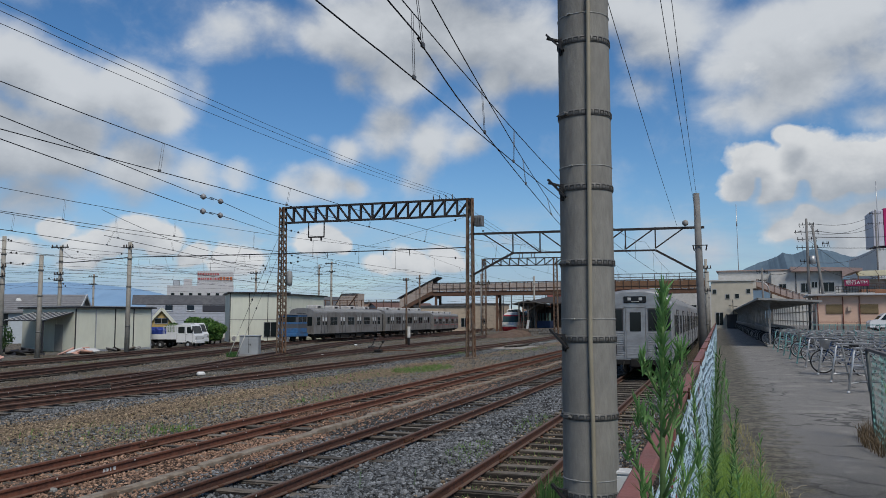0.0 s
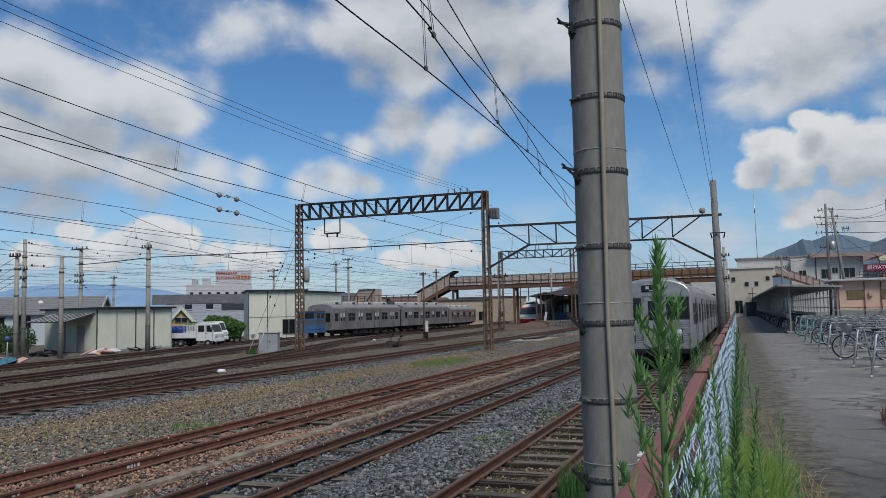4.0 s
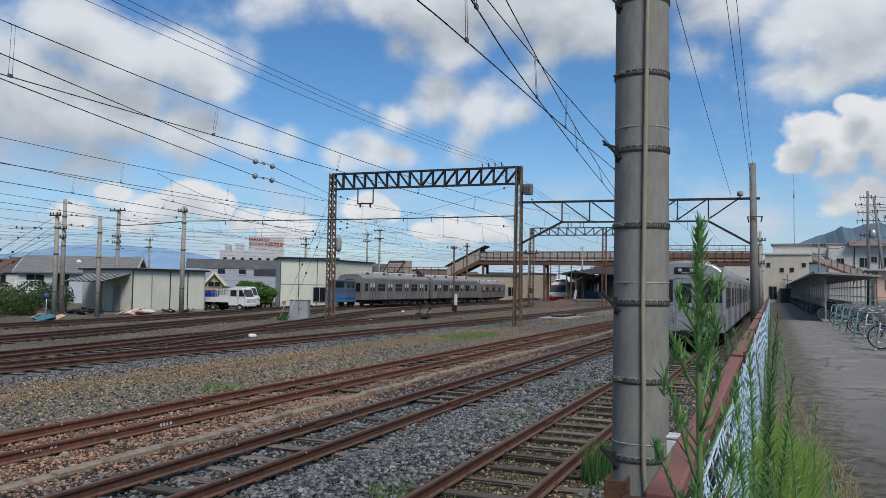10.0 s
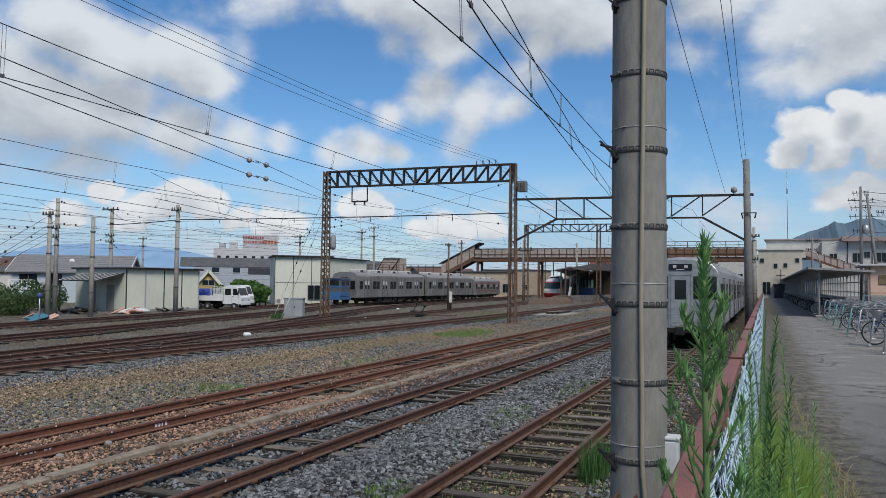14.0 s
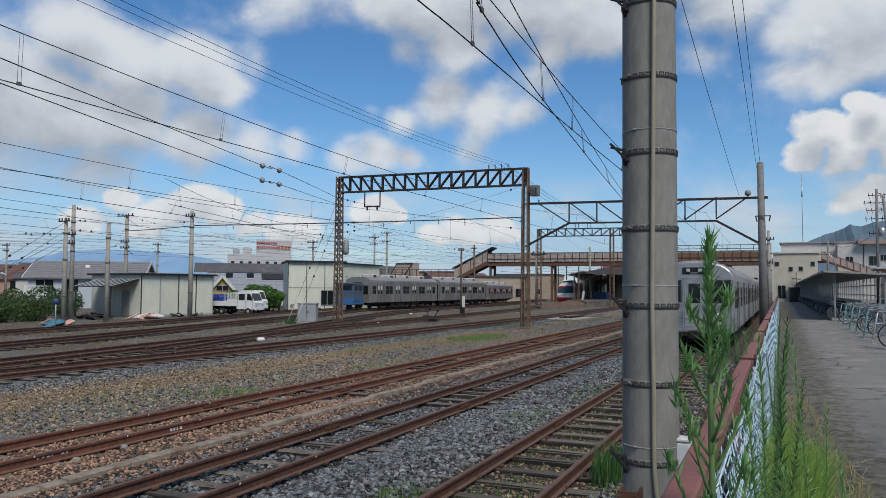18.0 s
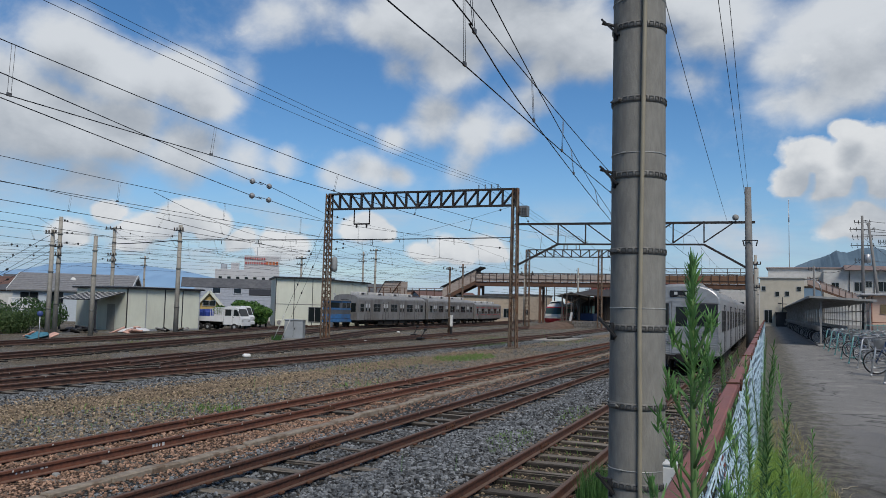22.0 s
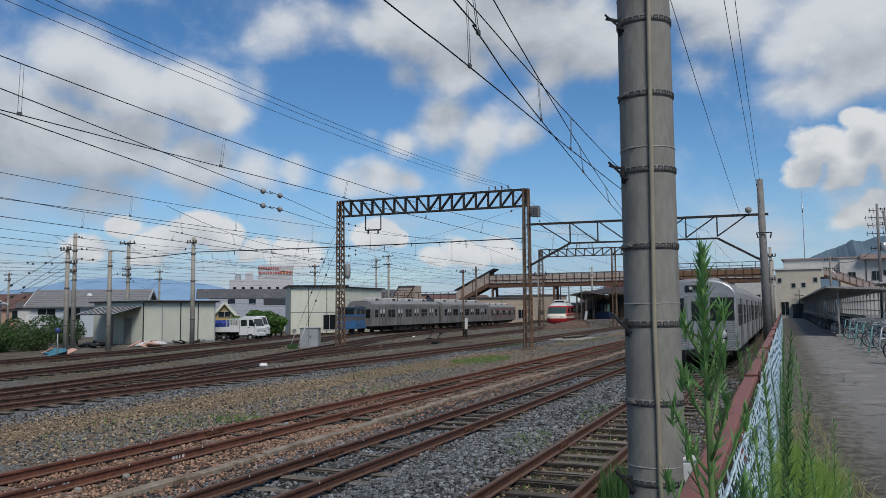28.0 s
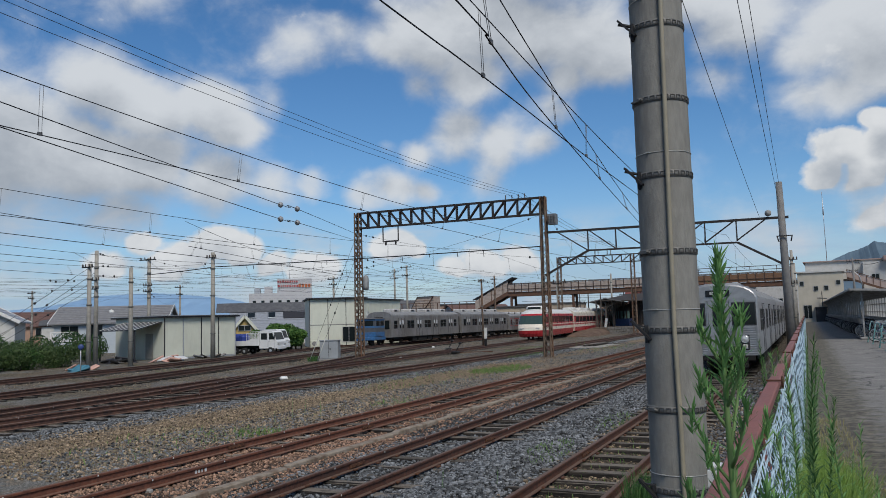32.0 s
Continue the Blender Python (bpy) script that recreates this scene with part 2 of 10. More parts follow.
def surf(name, c1, c2=None, scale=6.0, rough=0.75, metal=0.0, bump=0.15, bscale=40.0, stain=None, stain_scale=1.2, stain_amt=0.5, island=0.0, objvar=0.0, stretch=(1, 1, 1), spec=0.4, worn=None):
    """A node material: two tones broken up by fine and coarse noise, stains, relief."""
    if name in MATS:
        return MATS[name]
    m = bpy.data.materials.new(name)
    m.use_nodes = True
    n = Nodes(m.node_tree)
    tc = n.add("ShaderNodeTexCoord").outputs["Object"]
    vec = n.add("ShaderNodeVectorMath", {0: tc, 1: stretch}, operation="MULTIPLY").outputs[0]
    c2 = c2 or tuple(x * 0.75 for x in c1)
    c1, c2, stain = [c and tuple(x * ALBEDO_GAIN for x in c) for c in (c1, c2, stain)]
    fine = n.noise(vec, scale, 6, 0.62)
    colour = n.mix(n.ramp(fine, 0.3, 0.7), col(*c2), col(*c1))
    if stain:
        s = n.noise(vec, stain_scale, 5, 0.6, 0.5)
        colour = n.mix(n.math("MULTIPLY", n.ramp(s, 0.48, 0.68), stain_amt), colour, col(*stain))
    if worn:
        up = n.add("ShaderNodeSeparateXYZ", {0: n.add("ShaderNodeNewGeometry").outputs["Normal"]}).outputs[2]
        colour = n.mix(n.math("MULTIPLY", n.ramp(up, 0.5, 0.95), n.ramp(fine, 0.22, 0.55)), colour, col(*worn))
    if island or objvar:
        r = n.add("ShaderNodeNewGeometry").outputs["Random Per Island"] if island else n.add("ShaderNodeObjectInfo").outputs["Random"]
        v = n.add("ShaderNodeMapRange", {0: r, 3: 1 - (island or objvar), 4: 1 + (island or objvar)}).outputs[0]
        colour = n.add("ShaderNodeHueSaturation", {"Value": v, "Color": colour}).outputs[0]
    rr = n.add("ShaderNodeMapRange", {0: fine, 3: max(0.03, rough - 0.12), 4: min(1, rough + 0.1)}).outputs[0]
    p = n.add("ShaderNodeBsdfPrincipled", {"Base Color": colour, "Roughness": rr, "Metallic": metal, "Specular IOR Level": spec})
    if bump:
        h = n.noise(vec, bscale, 4, 0.6)
        n.put(p, "Normal", n.add("ShaderNodeBump", {"Strength": bump, "Distance": 0.02, "Height": h}).outputs[0])
    n.add("ShaderNodeOutputMaterial", {0: p})
    MATS[name] = m
    return m


def glass_mat(name, tint=(0.011, 0.015, 0.016), rough=0.08):
    if name in MATS:
        return MATS[name]
    m = bpy.data.materials.new(name)
    m.use_nodes = True
    n = Nodes(m.node_tree)
    p = n.add("ShaderNodeBsdfPrincipled", {"Base Color": col(*tint), "Roughness": rough, "Specular IOR Level": 0.3, "Coat Weight": 0.0, "Coat Roughness": 0.03})
    n.add("ShaderNodeOutputMaterial", {0: p})
    MATS[name] = m
    return m


def leaf_mat(name, c1, c2):
    if name in MATS:
        return MATS[name]
    m = bpy.data.materials.new(name)
    m.use_nodes = True
    n = Nodes(m.node_tree)
    tc = n.add("ShaderNodeTexCoord").outputs["Object"]
    g = n.add("ShaderNodeNewGeometry").outputs["Random Per Island"]
    f = n.math("ADD", n.math("MULTIPLY", n.noise(tc, 9.0, 4), 0.6), n.math("MULTIPLY", g, 0.45))
    c = n.mix(n.ramp(f, 0.25, 0.85), col(*c1), col(*c2))
    d = n.add("ShaderNodeBsdfPrincipled", {"Base Color": c, "Roughness": 0.55, "Specular IOR Level": 0.3})
    tr = n.add("ShaderNodeBsdfTranslucent", {0: c})
    mx = n.add("ShaderNodeMixShader", {0: 0.35, 1: d, 2: tr})
    n.add("ShaderNodeOutputMaterial", {0: mx})
    MATS[name] = m
    return m


def ground_mat():
    """Ballast, brown grit and thin grass over the yard, in bands along the tracks."""
    m = bpy.data.materials.new("yard_ground")
    m.use_nodes = True
    n = Nodes(m.node_tree)
    tc = n.add("ShaderNodeTexCoord").outputs["Object"]
    x = n.add("ShaderNodeSeparateXYZ", {0: tc}).outputs[0]
    coarse = n.noise(tc, 0.55, 6, 0.62)
    mid = n.noise(tc, 2.3, 6, 0.65)
    xw = n.math("ADD", x, n.math("ADD", n.math("MULTIPLY", n.math("SUBTRACT", mid, 0.5), 1.1), n.math("MULTIPLY", n.math("SUBTRACT", coarse, 0.5), 2.2)))

    def band(lo, hi, soft=0.5):
        return n.math("MULTIPLY", n.ramp(xw, lo - soft, lo + soft), n.ramp(xw, hi + soft, hi - soft))

    def pebbles(scale):
        v = n.add("ShaderNodeTexVoronoi", {"Vector": tc, "Scale": scale, "Randomness": 1.0})
        hue = n.add("ShaderNodeSeparateColor", {0: v.outputs["Color"]}).outputs
        return hue[0], hue[1], v.outputs["Distance"]

    stone, tint, dist = pebbles(21.0)
    grit, grit_tint, grit_dist = pebbles(46.0)
    # ballast: blue-grey with a few tan stones; grit: finer and flatter
    grey = n.mix(n.math("POWER", stone, 1.4), col(0.028, 0.031, 0.034), col(0.30, 0.315, 0.32))
    grey = n.mix(n.math("MULTIPLY", n.ramp(tint, 0.72, 0.85), 0.75), grey, n.mix(stone, col(0.13, 0.10, 0.07), col(0.47, 0.38, 0.27)))
    fine_grey = n.mix(grit, col(0.085, 0.085, 0.078), col(0.30, 0.295, 0.27))
    brown = n.mix(grit, col(0.135, 0.096, 0.058), col(0.37, 0.272, 0.172))
    dark = n.mix(grit, col(0.035, 0.028, 0.020), col(0.26, 0.205, 0.14))
    rusty = n.mix(stone, col(0.085, 0.042, 0.026), col(0.38, 0.22, 0.14))
    c = n.mix(n.math("MULTIPLY", n.ramp(coarse, 0.42, 0.60), 0.8), dark, fine_grey)
    c = n.mix(band(-17.8, -15.4, 0.3), c, n.mix(n.math("POWER", stone, 1.2), col(0.05, 0.053, 0.055), col(0.36, 0.37, 0.365)))
    c = n.mix(n.math("MULTIPLY", band(-15.5, -13.3, 0.4), n.ramp(mid, 0.22, 0.5)), c, brown)
    c = n.mix(n.math("MULTIPLY", band(-13.3, -11.0, 0.4), 0.9), c, n.mix(n.math("MULTIPLY", n.ramp(mid, 0.45, 0.62), 0.6), fine_grey, brown))
    c = n.mix(band(-11.1, -8.4, 0.3), c, n.mix(n.ramp(mid, 0.30, 0.55), n.mix(0.5, grey, dark), rusty))
    # near ballast darkened in the colour for shade under the loose stones
    c = n.mix(n.ramp(xw, -8.7, -8.1), c, n.mix(0.5, grey, col(0.022, 0.021, 0.019)))
    # brown earth and grit round the nearest siding
    c = n.mix(n.math("MULTIPLY", n.ramp(xw, -3.9, -3.3), n.ramp(mid, 0.30, 0.5)), c, dark)
    moss = n.math("MULTIPLY", n.ramp(n.noise(tc, 0.8, 5, 0.7, 0.3), 0.54, 0.70), n.ramp(xw, -10.5, -11.5))
    c = n.mix(n.math("MULTIPLY", moss, 0.6), c, n.mix(grit_tint, col(0.075, 0.095, 0.03), col(0.15, 0.17, 0.06)))
    # shade between the stones painted into the colour, worn and fresh patches
    gap_shade = n.mix(n.ramp(xw, -11.3, -10.7), n.math("MULTIPLY", n.ramp(grit_dist, 0.34, 0.6), 0.55), n.math("MULTIPLY", n.ramp(dist, 0.30, 0.54), 0.85))
    c = n.mix(gap_shade, c, col(0.010, 0.009, 0.007))
    tone = n.math("ADD", 0.56, n.math("MULTIPLY", n.noise(tc, 3.4, 7, 0.75), 1.05))
    c = n.add("ShaderNodeVectorMath", {0: c, 3: tone}, operation="SCALE").outputs[0]
    p = n.add("ShaderNodeBsdfPrincipled", {"Base Color": c, "Roughness": 0.9, "Specular IOR Level": 0.2})
    h = n.math("SUBTRACT", 1.0, n.math("MULTIPLY", dist, 1.5))
    n.put(p, "Normal", n.add("ShaderNodeBump", {"Strength": 0.9, "Distance": 0.03, "Height": h}).outputs[0])
    n.add("ShaderNodeOutputMaterial", {0: p})
    return m


def asphalt_mat():
    m = bpy.data.materials.new("worn_asphalt")
    m.use_nodes = True
    n = Nodes(m.node_tree)
    tc = n.add("ShaderNodeTexCoord").outputs["Object"]
    x = n.add("ShaderNodeSeparateXYZ", {0: tc}).outputs[0]
    fine = n.noise(tc, 60, 5, 0.7)
    mid = n.noise(tc, 1.3, 6, 0.65)
    c = n.mix(n.ramp(fine, 0.3, 0.75), col(0.072, 0.069, 0.064), col(0.185, 0.178, 0.165))
    c = n.mix(n.math("MULTIPLY", n.ramp(mid, 0.5, 0.72), 0.6), c, col(0.225, 0.214, 0.192))
    cr = n.add("ShaderNodeTexVoronoi", {"Vector": n.add("ShaderNodeVectorMath", {0: tc, 1: n.add("ShaderNodeTexNoise", {"Vector": tc, "Scale": 1.5, "Detail": 5.0}).outputs["Color"]}, operation="ADD").outputs[0], "Scale": 0.45}, feature="DISTANCE_TO_EDGE").outputs["Distance"]
    crack = n.math("MULTIPLY", n.ramp(cr, 0.022, 0.004), n.ramp(n.noise(tc, 0.4, 3), 0.38, 0.55))
    c = n.mix(n.math("MULTIPLY", crack, 0.8), c, col(0.03, 0.03, 0.028))
    # an older, paler surface beyond the rough near stretch
    yy = n.math("ADD", n.add("ShaderNodeSeparateXYZ", {0: tc}).outputs[1], n.math("MULTIPLY", n.math("SUBTRACT", mid, 0.5), 2.0))
    pale = n.add("ShaderNodeMapRange", {0: yy, 1: 8.2, 2: 10.2, 3: 0.95, 4: 1.45}, interpolation_type="SMOOTHSTEP").outputs[0]
    c = n.add("ShaderNodeVectorMath", {0: c, 3: pale}, operation="SCALE").outputs[0]
    # crumbled soil and dry grass along the fence
    edge = n.ramp(n.math("ADD", x, n.math("MULTIPLY", n.math("SUBTRACT", n.noise(n.add("ShaderNodeVectorMath", {0: tc, 1: (1.6, 1.0, 1)}, operation="MULTIPLY").outputs[0], 2.4, 7, 0.72), 0.5), 1.9)), 1.15, 0.55)
    c = n.mix(n.math("MULTIPLY", edge, 0.85), c, n.mix(n.ramp(n.noise(n.add("ShaderNodeVectorMath", {0: tc, 1: (1.0, 1.0, 1)}, operation="MULTIPLY").outputs[0], 5.5, 9, 0.82), 0.42, 0.6), col(0.030, 0.027, 0.021), col(0.16, 0.145, 0.105)))
    p = n.add("ShaderNodeBsdfPrincipled", {"Base Color": c, "Roughness": 0.88, "Specular IOR Level": 0.25})
    h = n.math("ADD", n.math("MULTIPLY", fine, 0.4), n.math("ADD", n.math("MULTIPLY", mid, 0.6), n.math("MULTIPLY", crack, -1.0)))
    n.put(p, "Normal", n.add("ShaderNodeBump", {"Strength": 0.5, "Distance": 0.03, "Height": h}).outputs[0])
    n.add("ShaderNodeOutputMaterial", {0: p})
    return m


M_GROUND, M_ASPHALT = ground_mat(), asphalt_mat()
M_RAIL = surf("rusty_rail", (0.135, 0.056, 0.035), (0.060, 0.028, 0.020), 14, 0.72, 0.0, 0.3, 60, stain=(0.06, 0.034, 0.026), stain_scale=2.5, stain_amt=0.6, worn=(0.105, 0.068, 0.050))
# tops bleached; sides darkened in the colour for the shade between sleepers
M_SLEEPER = surf("weathered_timber", (0.040, 0.033, 0.027), (0.008, 0.007, 0.006), 3.4, 0.88, 0, 0.8, 14, stain=(0.06, 0.05, 0.04), stain_scale=2.2, stain_amt=0.5, objvar=0.45, stretch=(1, 9, 9), worn=(0.150, 0.130, 0.106))
M_STONE_G = surf("grey_ballast", (0.200, 0.210, 0.217), (0.050, 0.053, 0.056), 9, 0.85, 0, 0.3, 70, island=0.85, spec=0.2)
M_STONE_B = surf("brown_ballast", (0.33, 0.255, 0.170), (0.12, 0.088, 0.058), 25, 0.88, 0, 0.3, 70, island=0.9)
M_CONC = surf("old_concrete", (0.30, 0.295, 0.28), (0.225, 0.22, 0.21), 5, 0.85, 0, 0.25, 45, stain=(0.14, 0.135, 0.13), stain_scale=1.1, stain_amt=0.5)
M_POLE = surf("spun_concrete", (0.25, 0.243, 0.218), (0.195, 0.188, 0.168), 22, 0.82, 0, 0.25, 90, stain=(0.135, 0.129, 0.118), stain_scale=2.6, stain_amt=0.55, stretch=(1.4, 1.4, 0.4))
M_BAND = surf("tarnished_steel_band", (0.185, 0.182, 0.170), (0.11, 0.108, 0.10), 30, 0.6, 0.25, 0.2, 90)
M_BLACK = surf("black_steel", (0.028, 0.028, 0.03), (0.018, 0.018, 0.018), 20, 0.6, 0.3, 0.1, 60)
M_WIRE = surf("dark_wire", (0.024, 0.026, 0.030), (0.014, 0.014, 0.016), 20, 0.6, 0.3, 0, 60)
M_PIPE = surf("beige_conduit", (0.31, 0.275, 0.20), (0.25, 0.225, 0.165), 6, 0.5, 0, 0.05, 60)
M_WHITE = surf("white_paint", (0.74, 0.74, 0.72), (0.6, 0.6, 0.58), 5, 0.5, 0, 0.05, 60, stain=(0.42, 0.40, 0.36), stain_amt=0.3)
M_LATTICE = surf("rusting_lattice_steel", (0.19, 0.15, 0.11), (0.095, 0.052, 0.032), 2.0, 0.75, 0.2, 0.2, 40, stain=(0.15, 0.065, 0.03), stain_scale=0.9, stain_amt=0.8)
M_BEAM = surf("dark_beam_steel", (0.050, 0.042, 0.038), (0.028, 0.023, 0.021), 4, 0.6, 0.3, 0.1, 40)
M_RED = surf("faded_red_lead_paint", (0.27, 0.105, 0.085), (0.20, 0.075, 0.06), 5, 0.6, 0, 0.15, 50, stain=(0.12, 0.06, 0.045), stain_scale=3.0, stain_amt=0.5)
M_RUST = surf("bare_rust", (0.16, 0.075, 0.04), (0.08, 0.035, 0.022), 12, 0.85, 0.2, 0.4, 50)
M_LINK = surf("pale_blue_coated_wire", (0.50, 0.64, 0.73), (0.30, 0.43, 0.51), 22, 0.5, 0, 0, 60)
M_LINK_G = surf("green_coated_wire", (0.20, 0.42, 0.38), (0.13, 0.30, 0.27), 12, 0.5, 0, 0, 60)
M_STEELBODY = surf("dull_stainless_steel", (0.43, 0.43, 0.43), (0.33, 0.327, 0.322), 2.5, 0.40, 0.55, 0.05, 50, stain=(0.27, 0.25, 0.235), stain_scale=0.8, stain_amt=0.45, stretch=(1, 1, 2))
M_STEELDULL = surf("grimy_stainless_steel", (0.30, 0.29, 0.285), (0.235, 0.225, 0.22), 2.5, 0.5, 0.45, 0.05, 50, stain=(0.19, 0.17, 0.155), stain_scale=0.7, stain_amt=0.5, stretch=(1, 1, 2))
M_UNDER = surf("underframe_grime", (0.012, 0.011, 0.010), (0.006, 0.0055, 0.005), 5, 0.85, 0.1, 0.2, 40)
M_GLASS = glass_mat("dark_glass")
M_GLASS_L = glass_mat("tinted_glass", (0.10, 0.16, 0.15), 0.1)
M_CREAM = surf("cream_sheet_metal", (0.62, 0.635, 0.535), (0.56, 0.575, 0.485), 1.6, 0.5, 0, 0.04, 30, stain=(0.42, 0.40, 0.33), stain_scale=0.8, stain_amt=0.25, stretch=(1, 1, 0.4))
M_TRIMDARK = surf("dark_trim", (0.036, 0.036, 0.04), (0.020, 0.020, 0.024), 6, 0.6, 0.1, 0.05, 40)
M_ROOF_G = surf("grey_roofing", (0.10, 0.102, 0.11), (0.06, 0.062, 0.067), 3, 0.8, 0, 0.2, 20, stain=(0.17, 0.17, 0.17), stain_scale=0.5, stain_amt=0.4)
M_ROOF_R = surf("brown_roofing", (0.15, 0.085, 0.07), (0.11, 0.062, 0.05), 3, 0.7, 0, 0.2, 20)
M_BRIDGE = surf("brown_bridge_paint", (0.165, 0.085, 0.05), (0.095, 0.05, 0.032), 1.5, 0.7, 0.1, 0.1, 30, stain=(0.11, 0.06, 0.04), stain_scale=0.6, stain_amt=0.6)
M_MESH = surf("bridge_infill", (0.44, 0.37, 0.32), (0.33, 0.265, 0.22), 2, 0.75, 0, 0.1, 30)
M_TEAL = surf("teal_paint", (0.17, 0.36, 0.35), (0.11, 0.26, 0.255), 8, 0.5, 0, 0.1, 60)
M_GALV = surf("galvanised_steel", (0.52, 0.53, 0.54), (0.40, 0.41, 0.42), 10, 0.45, 0.6, 0.05, 60)
M_TYRE = surf("black_rubber", (0.022, 0.022, 0.023), (0.016, 0.016, 0.016), 10, 0.85, 0, 0.1, 60)
M_STEM = leaf_mat("weed_stem", (0.13, 0.22, 0.075), (0.20, 0.31, 0.12))
M_LEAF = leaf_mat("weed_leaf", (0.09, 0.21, 0.06), (0.215, 0.39, 0.14))
M_LEAF_D = leaf_mat("dark_weed_leaf", (0.032, 0.09, 0.026), (0.09, 0.19, 0.055))
M_GRASS = leaf_mat("fresh_grass", (0.15, 0.26, 0.045), (0.32, 0.45, 0.11))
M_YGRASS = leaf_mat("yard_grass", (0.085, 0.165, 0.04), (0.19, 0.31, 0.08))
M_GRASS_Y = leaf_mat("dry_grass", (0.26, 0.24, 0.10), (0.42, 0.37, 0.19))
M_BUSH = leaf_mat("hedge_leaf", (0.02, 0.055, 0.018), (0.06, 0.12, 0.035))

# ---------------------------------------------------------------- building blocks
class Shape:
    """Collects faces for one mesh."""

    def __init__(self):
        self.v, self.f, self.s = [], [], []

    def face(self, pts, smooth=False):
        k = len(self.v)
        self.v += [tuple(p) for p in pts]
        self.f.append(tuple(range(k, k + len(pts))))
        self.s.append(smooth)

    def box(self, x0, x1, y0, y1, z0, z1, bev=0.0, m=None):
        k = len(self.v)
        if bev <= 0:
            P = [(x, y, z) for z in (z0, z1) for y in (y0, y1) for x in (x0, x1)]
            F = [(0, 2, 3, 1), (4, 5, 7, 6), (0, 1, 5, 4), (2, 6, 7, 3), (0, 4, 6, 2), (1, 3, 7, 5)]
        else:
            b = min(bev, (x1 - x0) / 2.01, (y1 - y0) / 2.01, (z1 - z0) / 2.01)
            P, F, ids = [], [], {}
            for sx in (0, 1):
                for sy in (0, 1):
                    for sz in (0, 1):
                        c = (x1 if sx else x0, y1 if sy else y0, z1 if sz else z0)
                        i = (-b if sx else b, -b if sy else b, -b if sz else b)
                        for ax in range(3):
                            ids[sx, sy, sz, ax] = len(P)
                            P.append(tuple(c[j] + (0 if j == ax else i[j]) for j in range(3)))
            def q(ax, s, order):
                out = []
                for a, c in order:
                    t = [0, 0, 0]
                    t[ax] = s
                    o = [j for j in range(3) if j != ax]
                    t[o[0]], t[o[1]] = a, c
                    out.append(ids[t[0], t[1], t[2], ax])
                return tuple(out)
            ring = [(0, 0), (1, 0), (1, 1), (0, 1)]
            for ax in range(3):
                for s in (0, 1):
                    F.append(q(ax, s, ring if (s == 1) != (ax == 1) else ring[::-1]))
            for ax in range(3):
                o = [j for j in range(3) if j != ax]
                for s0 in (0, 1):
                    for s1 in (0, 1):
                        def key(along, face):
                            t = [0, 0, 0]
                            t[ax], t[o[0]], t[o[1]] = along, s0, s1
                            return ids[t[0], t[1], t[2], face]
                        F.append((key(0, o[0]), key(1, o[0]), key(1, o[1]), key(0, o[1])))
            for sx in (0, 1):
                for sy in (0, 1):
                    for sz in (0, 1):
                        F.append(tuple(ids[sx, sy, sz, a] for a in range(3)))
        if m is not None:
            P = [tuple(m @ Vector(p)) for p in P]
        self.v += P
        for f in F:
            self.f.append(tuple(k + i for i in f))
            self.s.append(False)

    def beam(self, a, b, w, h=None, up=(0, 0, 1)):
        """A square bar from a to b."""
        a, b = Vector(a), Vector(b)
        d = (b - a)
        L = d.length
        d.normalize()
        side = d.cross(Vector(up))
        if side.length < 1e-4:
            side = d.cross(Vector((1, 0, 0)))
        side.normalize()
        u = side.cross(d)
        h = h or w
        k = len(self.v)
        for p in (a, b):
            for i, j in ((-1, -1), (1, -1), (1, 1), (-1, 1)):
                self.v.append(tuple(p + side * (i * w / 2) + u * (j * h / 2)))
        for f in ((0, 1, 2, 3), (7, 6, 5, 4), (0, 4, 5, 1), (1, 5, 6, 2), (2, 6, 7, 3), (3, 7, 4, 0)):
            self.f.append(tuple(k + i for i in f))
            self.s.append(False)

    def tube(self, pts, r, n=6, caps=True, smooth=True):
        pts = [Vector(p) for p in pts]
        rs = r if isinstance(r, (list, tuple)) else [r] * len(pts)
        k = len(self.v)
        ref = None
        for i, p in enumerate(pts):
            d = (pts[min(i + 1, len(pts) - 1)] - pts[max(i - 1, 0)])
            d.normalize()
            if ref is None:
                ref = d.cross(Vector((0, 0, 1)))
                if ref.length < 1e-3:
                    ref = d.cross(Vector((1, 0, 0)))
            a = ref - d * ref.dot(d)
            a.normalize()
            ref = a
            b = d.cross(a)
            for j in range(n):
                t = 2 * math.pi * j / n
                self.v.append(tuple(p + (a * math.cos(t) + b * math.sin(t)) * rs[i]))
        for i in range(len(pts) - 1):
            for j in range(n):
                q = (j + 1) % n
                self.f.append((k + i * n + j, k + i * n + q, k + (i + 1) * n + q, k + (i + 1) * n + j))
                self.s.append(smooth)
        if caps:
            e = k + (len(pts) - 1) * n
            self.f += [tuple(k + n - 1 - j for j in range(n)), tuple(e + j for j in range(n))]
            self.s += [False, False]

    def sweep(self, prof, path, closed=True, caps=True, smooth=False):
        """prof: (side, up) pairs, swept along path, level."""
        path = [Vector(p) for p in path]
        k, n = len(self.v), len(prof)
        for i, p in enumerate(path):
            d = path[min(i + 1, len(path) - 1)] - path[max(i - 1, 0)]
            s = Vector((d.y, -d.x, 0))
            s.normalize()
            for a, b in prof:
                self.v.append((p.x + s.x * a, p.y + s.y * a, p.z + b))
        for i in range(len(path) - 1):
            for j in range(n if closed else n - 1):
                q = (j + 1) % n
                self.f.append((k + i * n + j, k + i * n + q, k + (i + 1) * n + q, k + (i + 1) * n + j))
                self.s.append(smooth)
